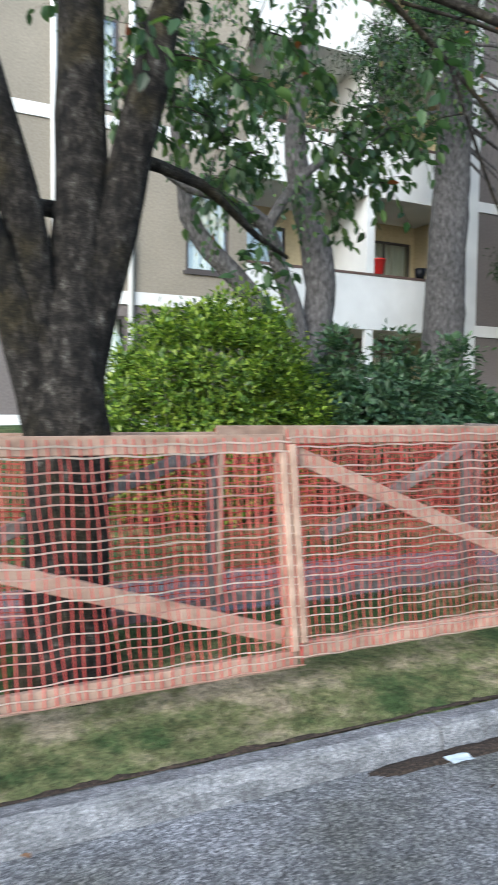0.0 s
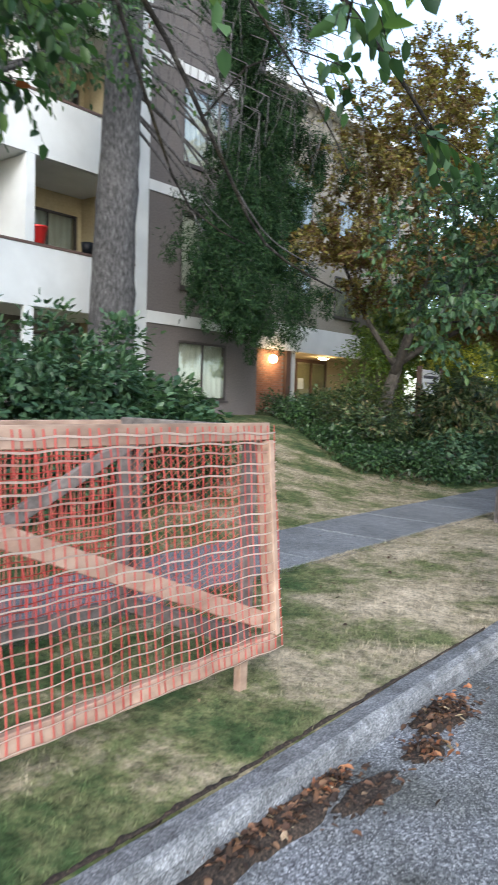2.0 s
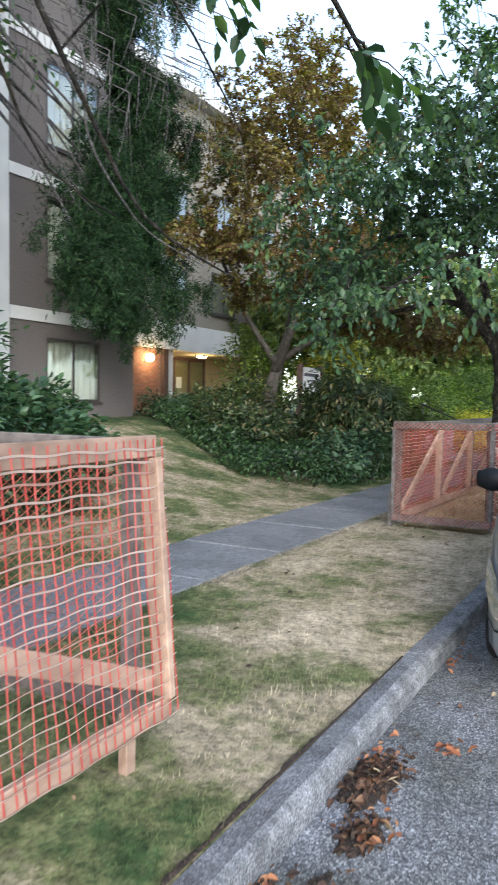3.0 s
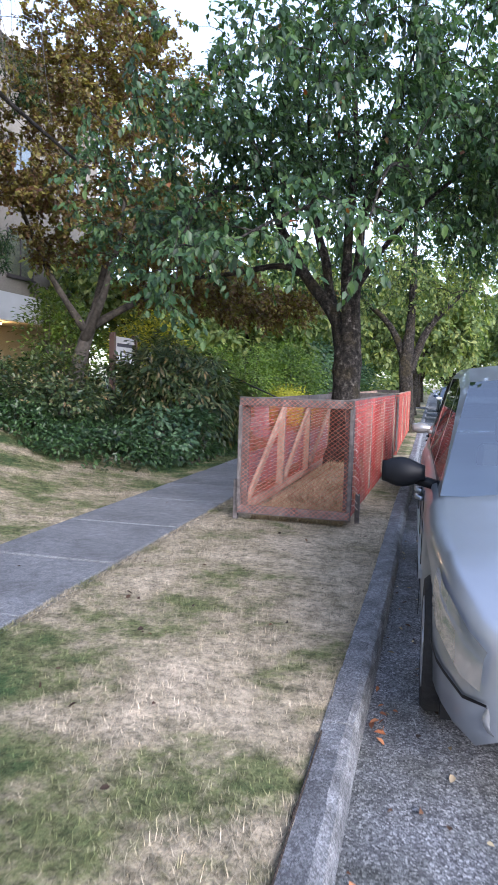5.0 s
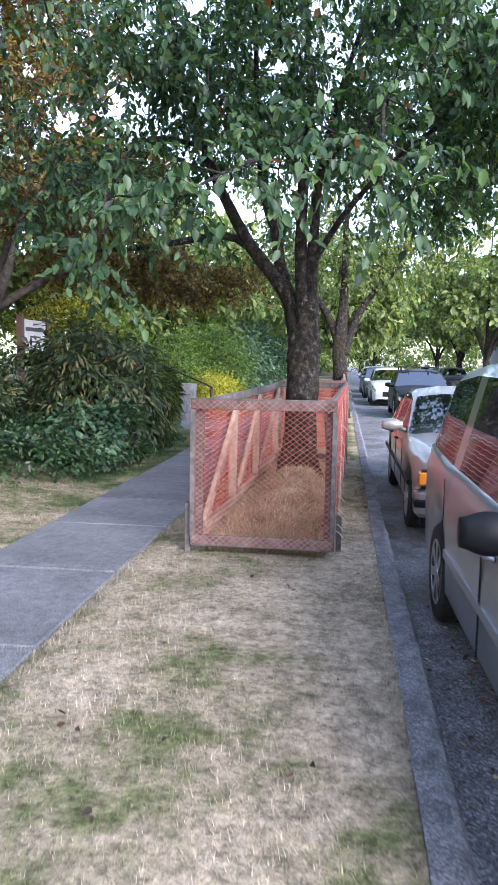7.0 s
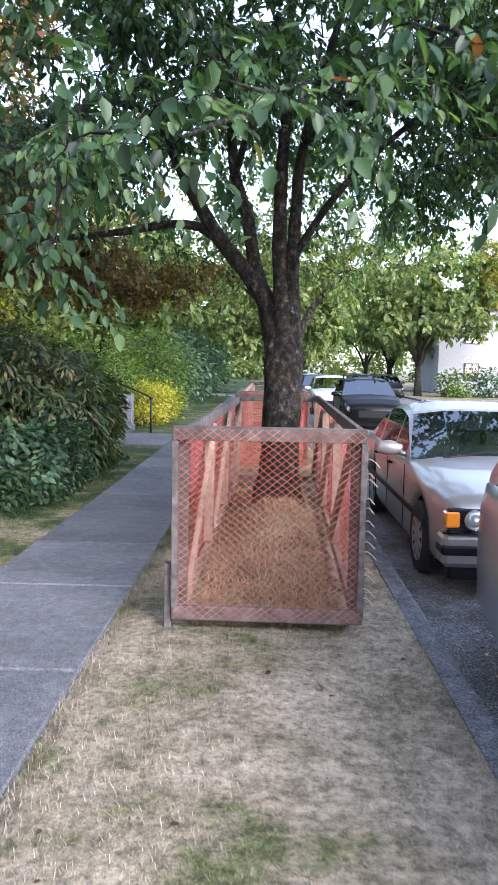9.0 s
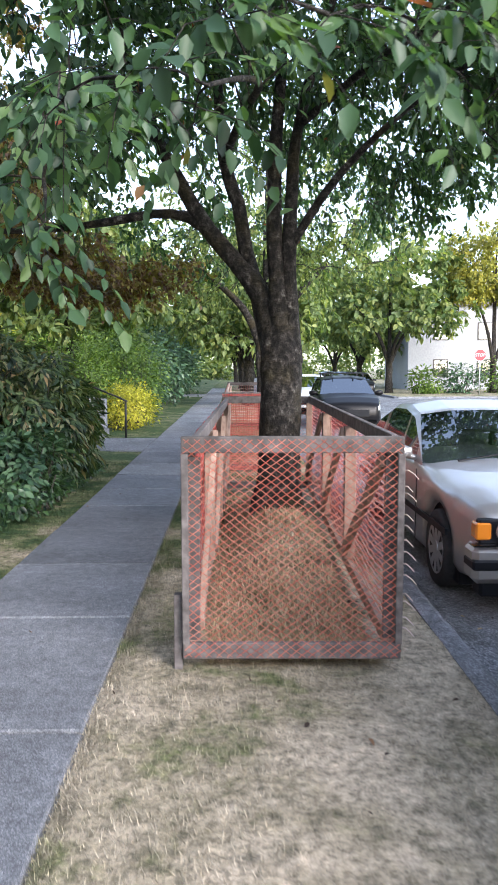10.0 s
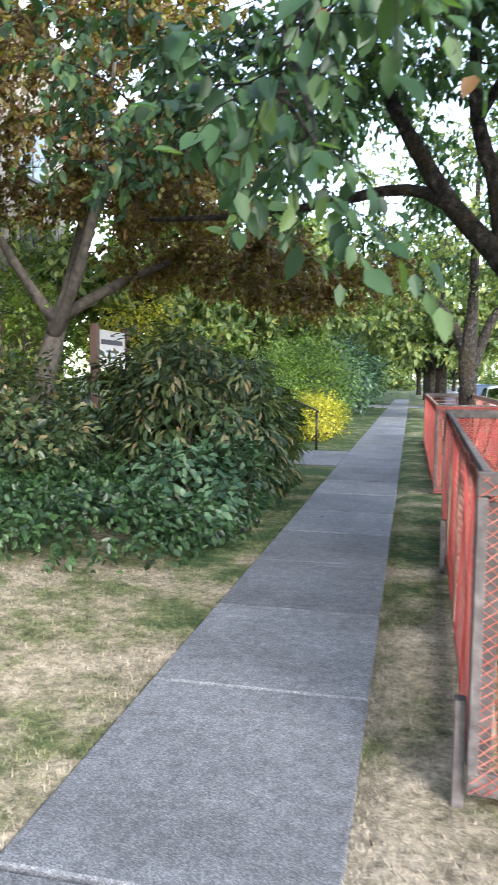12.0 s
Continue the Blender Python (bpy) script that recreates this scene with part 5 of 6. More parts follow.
# cherry in the far fence
c0 = (-3.83, 14.65, 0.26)
limbs = [
    [(-3.83, 14.65, 0.1, 0.36), (-3.83, 14.65, 0.32, 0.27), (-3.83, 14.65, 0.55, 0.215), (-3.82, 14.65, 1.0, 0.195), (-3.82, 14.65, 1.4, 0.2), (-3.81, 14.66, 1.75, 0.195), (-3.81, 14.68, 2.05, 0.11), (-3.866, 14.7, 2.71, 0.075), (-3.874, 14.7, 3.25, 0.07), (-3.86, 14.7, 3.75, 0.06), (-3.8, 14.6, 4.8, 0.04), (-3.9, 14.3, 6.0, 0.015)],
    [(-3.87, 14.62, 1.6, 0.15), (-3.94, 14.8, 2.25, 0.11), (-4.23, 14.9, 2.68, 0.092), (-4.51, 15.0, 3.01, 0.085), (-4.8, 15.1, 3.5, 0.07), (-5.05, 15.2, 4.0, 0.06), (-5.2, 15.2, 4.4, 0.05), (-5.4, 14.6, 5.2, 0.03), (-5.5, 13.8, 5.8, 0.015)],
    [(-4.45, 14.98, 2.95, 0.065), (-4.72, 15.05, 3.14, 0.052), (-5.05, 15.1, 3.18, 0.046), (-5.5, 15.1, 3.1, 0.04), (-6.2, 15.0, 3.0, 0.03), (-7.0, 14.8, 2.95, 0.015)],
    [(-3.88, 14.7, 1.75, 0.12), (-4.03, 14.9, 2.41, 0.08), (-4.145, 14.9, 2.8, 0.072), (-4.21, 14.9, 3.24, 0.066), (-4.35, 14.9, 3.65, 0.055), (-4.4, 14.4, 4.6, 0.035), (-4.3, 13.4, 5.3, 0.015)],
    [(-3.72, 14.66, 1.7, 0.12), (-3.725, 14.68, 2.1, 0.085), (-3.735, 14.7, 2.71, 0.07), (-3.71, 14.7, 3.3, 0.062), (-3.66, 14.7, 3.85, 0.052), (-3.4, 14.4, 4.8, 0.035), (-3.0, 14.0, 5.8, 0.015)],
    [(-3.72, 14.7, 2.8, 0.045), (-3.3, 14.5, 3.4, 0.036), (-2.7, 14.0, 3.9, 0.026), (-2.0, 13.2, 4.2, 0.014)],
    [(-4.35, 14.8, 3.6, 0.04), (-4.2, 13.6, 3.6, 0.032), (-4.1, 12.4, 3.4, 0.025), (-4.2, 11.2, 3.0, 0.015), (-4.35, 10.2, 2.6, 0.007)],
    [(-3.62, 14.6, 3.9, 0.04), (-3.2, 13.6, 4.0, 0.032), (-3.0, 12.4, 3.8, 0.025), (-3.1, 11.0, 3.4, 0.015), (-3.15, 9.7, 2.6, 0.007)],
    [(-5.2, 15.1, 4.3, 0.04), (-5.5, 13.8, 4.0, 0.03), (-5.4, 12.2, 3.2, 0.018), (-5.1, 11.0, 2.4, 0.007)],
]
tips = np.vstack([
    in_blobs(rng, 900, [(-3.6, 14.6, 5.2, 2.7, 4.2, 1.6), (-3.2, 12.8, 4.5, 3.0, 3.4, 1.0), (-5.6, 13.8, 4.0, 2.0, 2.8, 0.9), (-1.3, 14.4, 4.6, 2.3, 3.4, 1.1)], 0.2),
    in_blobs(rng, 95, [(-4.3, 10.8, 2.95, 1.6, 1.2, 0.4), (-6.3, 13.6, 3.3, 1.5, 1.7, 0.5), (-2.4, 12.4, 3.4, 1.2, 2.0, 0.45), (-1.4, 13.0, 3.9, 1.4, 2.2, 0.7)], 0.2),
    in_blobs(rng, 42, [(-2.0, 16.2, 3.8, 1.2, 1.4, 0.55), (-1.0, 14.6, 3.6, 1.0, 1.4, 0.5)], 0.1),
    in_blobs(rng, 260, [(-4.0, 20.0, 5.0, 3.6, 3.2, 2.0), (-0.8, 17.5, 4.8, 2.2, 3.0, 1.3)], 0.2)])
tips = tips[~((tips[:, 2] < 2.45) & (tips[:, 1] < 11.0))]
tips = tips[~((np.hypot(tips[:, 0] + 3.9, tips[:, 1] - 14.6) < 1.5) & (tips[:, 2] < 4.0))]
tips = tips[~((np.abs(tips[:, 0] + 4.0) < 1.0) & (tips[:, 1] > 11.6) & (tips[:, 1] < 15) & (tips[:, 2] < 3.5))]
low = np.array([(-5.05, 10.75, 2.12), (-4.35, 9.6, 2.5), (-3.72, 9.9, 2.5), (-4.4, 10.3, 2.5), (-3.4, 9.7, 2.8), (-3.1, 9.3, 2.2), (-4.6, 10.0, 2.55), (-4.0, 9.7, 2.6), (-5.3, 10.6, 2.35), (-5.6, 11.2, 2.4), (-4.9, 10.4, 2.6), (-5.4, 11.6, 2.2), (-3.6, 10.6, 2.7), (-2.8, 10.2, 2.7)])
wood, *lf = grow(33, limbs, np.vstack([tips, low]), (5, 9, 0.34), (0.062, 0.112), 0.85)
tree("cherry_tree", "spreading cherry tree with dark split trunk inside the fence", c0, wood, lf, M_bark, M_leaf, "drooping green leaves", group="street cherry trees")


def simple_tree(name, label, at, tall, blobs, n, seed, leafm, size=(0.16, 0.28), r=0.28, twig=(4, 5, 0.5), bark=M_bark, fork=2.2):
    rg = np.random.default_rng(seed)
    x, y, z = at
    limbs = [[(x, y, z - 0.05, r * 1.35), (x, y, z + 0.3, r), (x + rg.normal(0, 0.08), y, z + fork, r * 0.85), (x, y, z + fork + 1.6, r * 0.5), (x, y, z + tall * 0.9, 0.03)]]
    for b in blobs:
        limbs.append([(x, y, z + fork * 0.85, r * 0.6), (x + 0.35 * (b[0] - x), y + 0.35 * (b[1] - y), z + fork + 0.45 * (b[2] - fork - z), r * 0.42), (b[0], b[1], b[2] - 0.2 * b[5], 0.04)])
    wood, *lf = grow(seed, limbs, in_blobs(rg, n, blobs, 0.4), twig, size, 0.5, 0.12, 0.01)
    return tree(name, label, at, wood, lf, bark, leafm)


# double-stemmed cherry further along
simple_tree("street_tree", "double-stemmed tree inside the second fence", (-3.35, 27.8, 0), 8, [(-3.4, 28, 6.0, 3.6, 3.8, 2.0), (-5.2, 28, 4.6, 2.0, 2.2, 1.0), (-1.6, 28.5, 4.8, 2.2, 2.4, 1.0)], 240, 41, M_hazeleaf, (0.1, 0.17), 0.24, (5, 7, 0.5))
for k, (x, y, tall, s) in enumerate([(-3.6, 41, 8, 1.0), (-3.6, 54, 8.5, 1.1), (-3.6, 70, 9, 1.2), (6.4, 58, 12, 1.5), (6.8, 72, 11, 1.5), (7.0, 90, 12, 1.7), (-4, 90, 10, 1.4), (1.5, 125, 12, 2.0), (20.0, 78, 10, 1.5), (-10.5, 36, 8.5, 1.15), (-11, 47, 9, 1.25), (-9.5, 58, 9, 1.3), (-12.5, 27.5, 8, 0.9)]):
    simple_tree("street_tree", "leafy green street tree along the road", (x, y, 0), tall, [(x, y, tall * 0.68, 3.4 * s, 3.6 * s, 2.1 * s), (x + 1.7 * s, y - 1.2, tall * 0.5, 2.0 * s, 2.0 * s, 1.0 * s), (x - 1.7 * s, y - 0.8, tall * 0.52, 2.0 * s, 2.0 * s, 1.1 * s), (x + 0.4, y - 2.2 * s, tall * 0.42, 2.6 * s, 1.6 * s, 0.9 * s)], 230, 50 + k, M_hazeleaf, (0.2 * s, 0.36 * s), 0.26, (5, 7, 0.7))

# two-stemmed tree on the lawn in front of the balconies
b0 = (-9.2, 6.6, 0.5)
limbs = [
    [(-9.2, 6.6, 0.45, 0.34), (-9.2, 6.6, 1.2, 0.27), (-9.2, 6.62, 2.1, 0.25), (-9.2, 6.8, 2.9, 0.22), (-9.2, 6.72, 3.6, 0.21), (-9.25, 6.5, 4.4, 0.19), (-9.3, 6.4, 5.2, 0.14), (-9.2, 6.6, 7.0, 0.06)],
    [(-9.15, 6.5, 1.9, 0.2), (-9.1, 6.36, 2.6, 0.13), (-9.0, 6.0, 3.37, 0.115), (-8.95, 5.77, 3.83, 0.1), (-8.9, 5.15, 4.09, 0.075), (-8.9, 4.68, 4.13, 0.06), (-8.9, 4.0, 4.5, 0.03)],
    [(-8.95, 5.8, 3.8, 0.08), (-8.9, 6.16, 4.37, 0.07), (-8.85, 6.68, 4.83, 0.06), (-8.8, 7.53, 5.36, 0.045), (-8.8, 8.44, 5.72, 0.02)],
    [(-9.3, 6.4, 2.2, 0.16), (-9.4, 5.66, 3.11, 0.14), (-9.5, 5.0, 3.78, 0.13), (-9.5, 4.83, 4.4, 0.1), (-9.4, 4.6, 5.6, 0.05)],
]
tips = np.vstack([in_blobs(rng, 250, [(-8.9, 6.4, 6.2, 1.8, 3.2, 1.3), (-8.7, 4.8, 5.2, 1.0, 1.7, 0.9), (-8.6, 8.2, 5.9, 1.0, 1.6, 0.8)], 0.2), in_blobs(rng, 22, [(-8.8, 5.6, 4.2, 0.6, 1.2, 0.8)], 0.1)])
wood, *lf = grow(35, limbs, tips, (4, 4, 0.34), (0.07, 0.11), 0.8)
tree("lawn_tree", "grey-barked two-stemmed tree on the lawn", b0, wood, lf, M_cedarbark, M_leaf, "sparse green leaves")

# conifer with hanging sprays
k0 = (-11.3, 10.85, 0.75)
wood = Geo()
wood.tube(smooth_line([(-11.3, 10.85, 0.7), (-11.3, 10.85, 3), (-11.28, 10.95, 6), (-11.2, 11.0, 9), (-11.2, 11.0, 14)], 0.3), np.linspace(0.43, 0.2, len(smooth_line([(-11.3, 10.85, 0.7), (-11.3, 10.85, 3), (-11.28, 10.95, 6), (-11.2, 11.0, 9), (-11.2, 11.0, 14)], 0.3))), 14, 0, 0.1)
rg = np.random.default_rng(77)
at_l, way_l, up_l, size_l = [], [], [], []


def bough(a, b, c, n, hang, wide=0.27, r=0.032):
    """A drooping bough from a over b to c, hung with n long sprays."""
    line = np.array(smooth_line([a, b, c], 0.12))
    wood.tube(line, np.linspace(r, 0.006, len(line)), 6, 0, 0.1, False)
    for _ in range(n):
        i = rg.integers(int(len(line) * 0.62), len(line))
        p = line[i] + rg.normal(0, wide, 3) * np.array([0.8, 1, 0.15])
        ln = 0.62 * hang * rg.uniform(0.5, 1.4)
        q = np.linspace(0, 1, 5)[:, None]
        sway = rg.normal(0, 0.2, 3)
        strand = p + q * (np.array([0, 0, -ln]) + sway)
        wood.tube(np.vstack([line[i], strand[0], strand[2], strand[4]]), [0.006, 0.005, 0.004, 0.002], 3, 0, 0, False)
        k = int(210 * ln / 0.6)
        f = rg.uniform(0, 1, k)[:, None]
        at_l.append(p + f * (np.array([0, 0, -ln]) + sway) + rg.normal(0, 0.09, (k, 3)) * np.array([1.2, 1.2, 0.6]) * (1.2 - 0.9 * f))
        way_l.append(rg.normal(0, 0.8, (k, 3)) + np.array([0, 0, -0.9]))
        up_l.append(rg.normal(0, 1, (k, 3)))
        size_l.append(rg.uniform(0.06, 0.15, k))


T0 = np.array([-11.25, 10.95, 0])
for zz, end, n, hang in [(7.6, (-10.9, 14.6, 4.6), 60, 1.1), (8.4, (-10.6, 15.2, 5.8), 60, 1.1), (7.0, (-10.7, 13.9, 4.4), 60, 1.2), (6.6, (-10.6, 14.0, 3.7), 60, 0.8), (9.4, (-10.4, 14.4, 7.0), 55, 1.2), (10.4, (-10.2, 13.6, 8.4), 50, 1.2), (7.2, (-10.9, 16.6, 3.9), 34, 0.7), (10.0, (-9.8, 9.2, 7.6), 40, 1.0), (8.6, (-10.2, 8.3, 7.0), 30, 0.8), (11.5, (-10.4, 15.4, 9.6), 45, 1.2), (8.8, (-10.4, 16.0, 6.8), 40, 1.0), (12.5, (-10.2, 9.5, 10.4), 40, 1.1), (12.5, (-10.4, 13.5, 10.6), 45, 1.1), (6.4, (-10.6, 13.3, 3.4), 70, 0.9), (6.6, (-10.6, 14.1, 3.1), 70, 0.9), (6.9, (-10.7, 15.6, 3.5), 50, 0.8), (8.0, (-10.5, 14.0, 5.4), 60, 1.0), (7.4, (-10.8, 14.9, 5.0), 50, 1.0)]:
    a = T0 + np.array([0, 0, zz])
    c = np.array(end)
    b = (a + c) / 2 + np.array([0, 0, 0.15 * np.linalg.norm(c - a) * 0.6])
    bough(a, b, c, n, hang)
for pts, r in (([(-11.0, 11.1, 8.2), (-9.9, 11.35, 7.6), (-9.6, 11.6, 6.65), (-9.6, 11.7, 5.55), (-9.6, 12.55, 4.75), (-9.6, 13.4, 4.35), (-9.6, 15.0, 4.1)], 0.035), ([(-11.0, 10.9, 7.6), (-9.9, 10.5, 6.4), (-9.6, 10.6, 5.85), (-9.6, 11.2, 4.8), (-9.6, 12.0, 4.4)], 0.028)):
    line = smooth_line(pts, 0.15)
    wood.tube(line, np.linspace(r, 0.008, len(line)), 6, 0, 0.1, False)
for _ in range(120):
    p = np.array([rg.uniform(-10.4, -8.8), rg.uniform(9.8, 15.5), rg.uniform(6.4, 9.0)])
    ln = rg.uniform(0.5, 1.5)
    sway = rg.normal(0, 0.22, 3)
    wood.tube([p + np.array([-0.5, rg.normal(0, 0.2), 0.3]), p, p + np.array([0, 0, -ln * 0.5]) + sway * 0.4, p + np.array([0, 0, -ln]) + sway], [0.012, 0.009, 0.006, 0.003], 4, 0, 0, False)
tree("conifer", "tall dark conifer with hanging sprays beside the building", k0, wood, (np.vstack(at_l), np.vstack(way_l), np.vstack(up_l), np.concatenate(size_l)), M_cedarbark, M_needle, "dark hanging foliage", shape=(NEEDLE, SMALL_F))

# maple by the sign
m0 = (-10.0, 18.4, 0.95)
limbs = [
    [(-10.0, 18.4, 0.9, 0.22), (-10.0, 18.5, 1.5, 0.17), (-9.98, 18.9, 2.3, 0.15), (-9.9, 19.3, 3.2, 0.1), (-9.8, 19.8, 5.0, 0.06), (-9.8, 20.0, 7.5, 0.02)],
    [(-9.98, 18.8, 2.2, 0.11), (-9.4, 18.4, 3.0, 0.08), (-8.8, 17.9, 4.2, 0.05), (-8.4, 17.4, 5.4, 0.02)],
    [(-9.95, 19.0, 2.5, 0.1), (-9.2, 20.0, 3.2, 0.07), (-8.4, 21.2, 3.7, 0.04), (-7.0, 21.4, 3.5, 0.025), (-5.8, 21.0, 3.4, 0.012)],
    [(-9.98, 18.9, 2.4, 0.09), (-10.6, 18.4, 3.6, 0.06), (-11.0, 17.6, 5.2, 0.03)],
]
bl = [(-10.2, 17.6, 5.2, 2.0, 2.2, 0.55), (-9.6, 18.6, 6.4, 2.3, 2.4, 0.6), (-9.8, 20.2, 7.6, 2.1, 2.4, 0.7), (-10.0, 20.6, 9.0, 1.7, 2.0, 0.8), (-8.8, 19.4, 4.6, 2.0, 2.6, 0.5), (-8.4, 21.0, 3.5, 1.7, 2.2, 0.45), (-9.0, 22.6, 6.0, 1.8, 2.0, 0.7), (-8.6, 20.2, 5.4, 1.8, 2.4, 0.6), (-9.4, 21.6, 4.6, 1.6, 2.2, 0.5), (-9.9, 18.2, 4.2, 1.6, 1.8, 0.4), (-10.3, 16.3, 4.9, 1.3, 1.8, 0.6), (-10.2, 16.9, 6.6, 1.6, 1.8, 0.6), (-10, 18.4, 8.2, 2.0, 2.2, 0.8), (-10, 20.6, 10.2, 1.5, 1.9, 0.9), (-9.8, 22.6, 8.6, 2.0, 2.2, 0.9), (-9.6, 24.2, 6.6, 1.8, 2.0, 0.8), (-7.5, 19.6, 3.8, 1.4, 2.0, 0.55), (-7.1, 21.6, 3.4, 1.2, 1.8, 0.5), (-8.2, 18.4, 4.6, 1.4, 1.8, 0.5), (-6.5, 20.4, 3.1, 1.2, 1.6, 0.4), (-5.5, 20.8, 3.35, 0.9, 1.3, 0.35), (-6.6, 22.4, 3.2, 1.1, 1.5, 0.4)]
wood, *lf = grow(37, limbs, in_blobs(rng, 1500, bl, 0.1), (6, 11, 0.3), (0.06, 0.115), 0.35, 0.08)
tree("maple_tree", "layered maple tree with rust and olive foliage", m0, wood, lf, M_twig, M_maple, "rust to olive small leaves", True)

# ---- shrubs, ivy, hedges ----
shrub("round_shrub", "large rounded bright green shrub on the lawn", (-8.0, 4.6, 0.2), [(-8.0, 4.5, 1.3, 1.0, 1.25, 1.3), (-7.9, 4.9, 1.9, 0.7, 0.8, 0.85), (-7.9, 3.8, 1.15, 0.8, 0.7, 0.95), (-7.9, 5.5, 1.1, 0.7, 0.6, 0.9)], 40000, (0.05, 0.085), M_lime, 101, droop=-0.15, tight=0.36)
shrub("dark_shrub", "loose dark green shrub with upright shoots", (-8.0, 7.3, 0.2), [(-8.0, 6.6, 1.0, 0.9, 0.9, 1.0), (-8.0, 7.6, 1.1, 0.8, 0.8, 1.0), (-8.0, 8.6, 0.95, 0.8, 1.0, 0.85), (-8.0, 9.4, 0.8, 0.6, 0.75, 0.65), (-8.0, 7.2, 2.0, 0.35, 0.28, 0.5), (-8.0, 6.3, 1.95, 0.25, 0.25, 0.5), (-8.0, 8.2, 2.0, 0.3, 0.3, 0.4)], 20000, (0.07, 0.13), M_dark, 102, droop=0.1, tight=0.6)
shrub("laurel_shrub", "big untidy broad-leaved shrub over the pavement edge", (-7.4, 17.4, 0.15), [(-7.5, 17.2, 1.1, 0.75, 1.0, 1.0), (-6.95, 17.6, 0.95, 0.6, 1.1, 0.95), (-7.6, 18.4, 1.2, 0.7, 1.0, 1.0), (-6.9, 18.6, 0.9, 0.55, 1.0, 0.9), (-7.3, 16.7, 1.7, 0.35, 0.4, 0.4), (-6.7, 17.2, 1.5, 0.3, 0.4, 0.45), (-7.9, 17.6, 2.0, 0.4, 0.5, 0.35), (-6.55, 18.0, 0.7, 0.3, 0.6, 0.5), (-8.3, 17.0, 1.2, 0.5, 0.6, 0.6)], 15000, (0.11, 0.2), M_laurel, 103, droop=0.9, shape=(LONG, SMALL_F), tight=0.55)
shrub("silver_shrub", "low blue-green shrub at the pavement edge", (-6.8, 16.0, 0.05), [(-6.95, 15.7, 0.45, 0.45, 0.6, 0.45), (-6.75, 16.6, 0.5, 0.35, 0.6, 0.5)], 2200, (0.08, 0.13), M_dark, 104, droop=0.7)


def carpet(name, label, region, n, size, leafm, seed, hump, category="ivy"):
    """A mounded carpet of leaves over the lawn, inside region(x, y)."""
    rg = np.random.default_rng(seed)
    pts = []
    while len(pts) < n:
        x, y = rg.uniform(-12, -6.4), rg.uniform(13, 21)
        d = region(x, y)
        if d > 0.06:
            top = height(x, y) + hump * min(1, 0.25 + d * 2.0) * (0.75 + 0.45 * noise.noise((x * 1.6, y * 1.6, 5)))
            pts.append((x, y, max(height(x, y) + 0.02, top * 1.0 - abs(rg.normal(0, 0.09)))))
    P = np.array(pts)
    t = thing(name, label, category, (-9, 16, height(-9, 16)))
    o = np.array(t.location)
    way = rg.normal(0, 0.7, P.shape) + np.array([0.5, -0.4, -0.35])
    up = rg.normal(0, 0.4, P.shape) + np.array([0.35, -0.3, 1.0])
    V, F = leaves(P - o, way, up, rg.uniform(size[0], size[1], len(P)))
    mesh_np("foliage", V, F, leafm, t)
    g = Geo()
    for _ in range(120):
        p = P[rg.integers(len(P))] - o
        g.tube([(p[0], p[1], height(p[0] + o[0], p[1] + o[1]) - o[2] - 0.02), p], [0.008, 0.004], 4, 0, 0, False)
    part("twigwork", g, M_twig, t)


def ivy_edge(x):
    return float(np.interp(x, [-12, -10.9, -9.4, -8.2, -7.6, -6.8, -6.3], [16.3, 15.6, 14.6, 13.7, 13.65, 14.3, 15.6]))


carpet("ivy", "dense dark ivy bank at the edge of the lawn", lambda x, y: min(y - ivy_edge(x), 20.0 - y, -6.35 - x), 26000, (0.06, 0.1), M_ivy, 105, 0.62)
shrub("thin_shrub", "feathery grey-green shrub over the ivy", (-9.4, 16.2, 0.7), [(-9.4, 16.0, 1.35, 1.1, 0.8, 0.5), (-8.6, 15.4, 1.05, 0.7, 0.6, 0.4)], 3200, (0.06, 0.12), M_laurel, 106, droop=0.2)
shrub("thin_shrub", "bushy evergreen behind the maple trunk", (-10.9, 19.6, 0.9), [(-10.9, 19.3, 2.1, 0.8, 0.7, 1.2), (-11.2, 20.5, 2.0, 0.8, 0.8, 1.0)], 3600, (0.08, 0.12), M_hedge, 107)
shrub("entrance_shrub", "low clipped shrubs by the entrance", (-12.0, 18.0, 1.0), [(-12.2, 17.4, 1.3, 0.7, 0.9, 0.35), (-12.0, 19.0, 1.35, 0.7, 0.9, 0.4)], 2500, (0.06, 0.1), M_dark, 108)
shrub("hedge", "clipped bright green hedge beside the steps", (-8.2, 27.4, 0.15), [(-8.2, 27.0, 1.3, 0.6, 0.7, 1.2), (-8.2, 28.3, 1.3, 0.6, 0.7, 1.2), (-9.6, 27.0, 1.4, 0.9, 0.7, 1.3)], 7000, (0.07, 0.11), M_hedge, 109, category="hedge")
shrub("rounded_hedge", "tall rounded green hedge", (-8.0, 32, 0.1), [(-8.0, 31.5, 1.5, 1.2, 1.6, 1.4), (-8.2, 34.0, 1.4, 1.2, 1.6, 1.3)], 7000, (0.1, 0.15), M_hedge, 110, category="hedge")
shrub("golden_shrub", "golden yellow shrub beside the pavement", (-7.3, 28.0, 0.1), [(-7.3, 27.6, 0.65, 0.55, 0.7, 0.6), (-7.1, 28.8, 0.55, 0.5, 0.7, 0.5)], 4500, (0.06, 0.1), M_gold, 111)
shrub("dark_hedge", "big dark evergreen bushes along the pavement", (-8.0, 40, 0), [(-8.2, 38, 1.6, 1.6, 2.4, 1.6), (-8.0, 43, 1.8, 1.6, 2.6, 1.8), (-8.0, 49, 1.8, 1.6, 3.0, 1.8)], 9000, (0.14, 0.22), M_dark, 112, category="hedge")
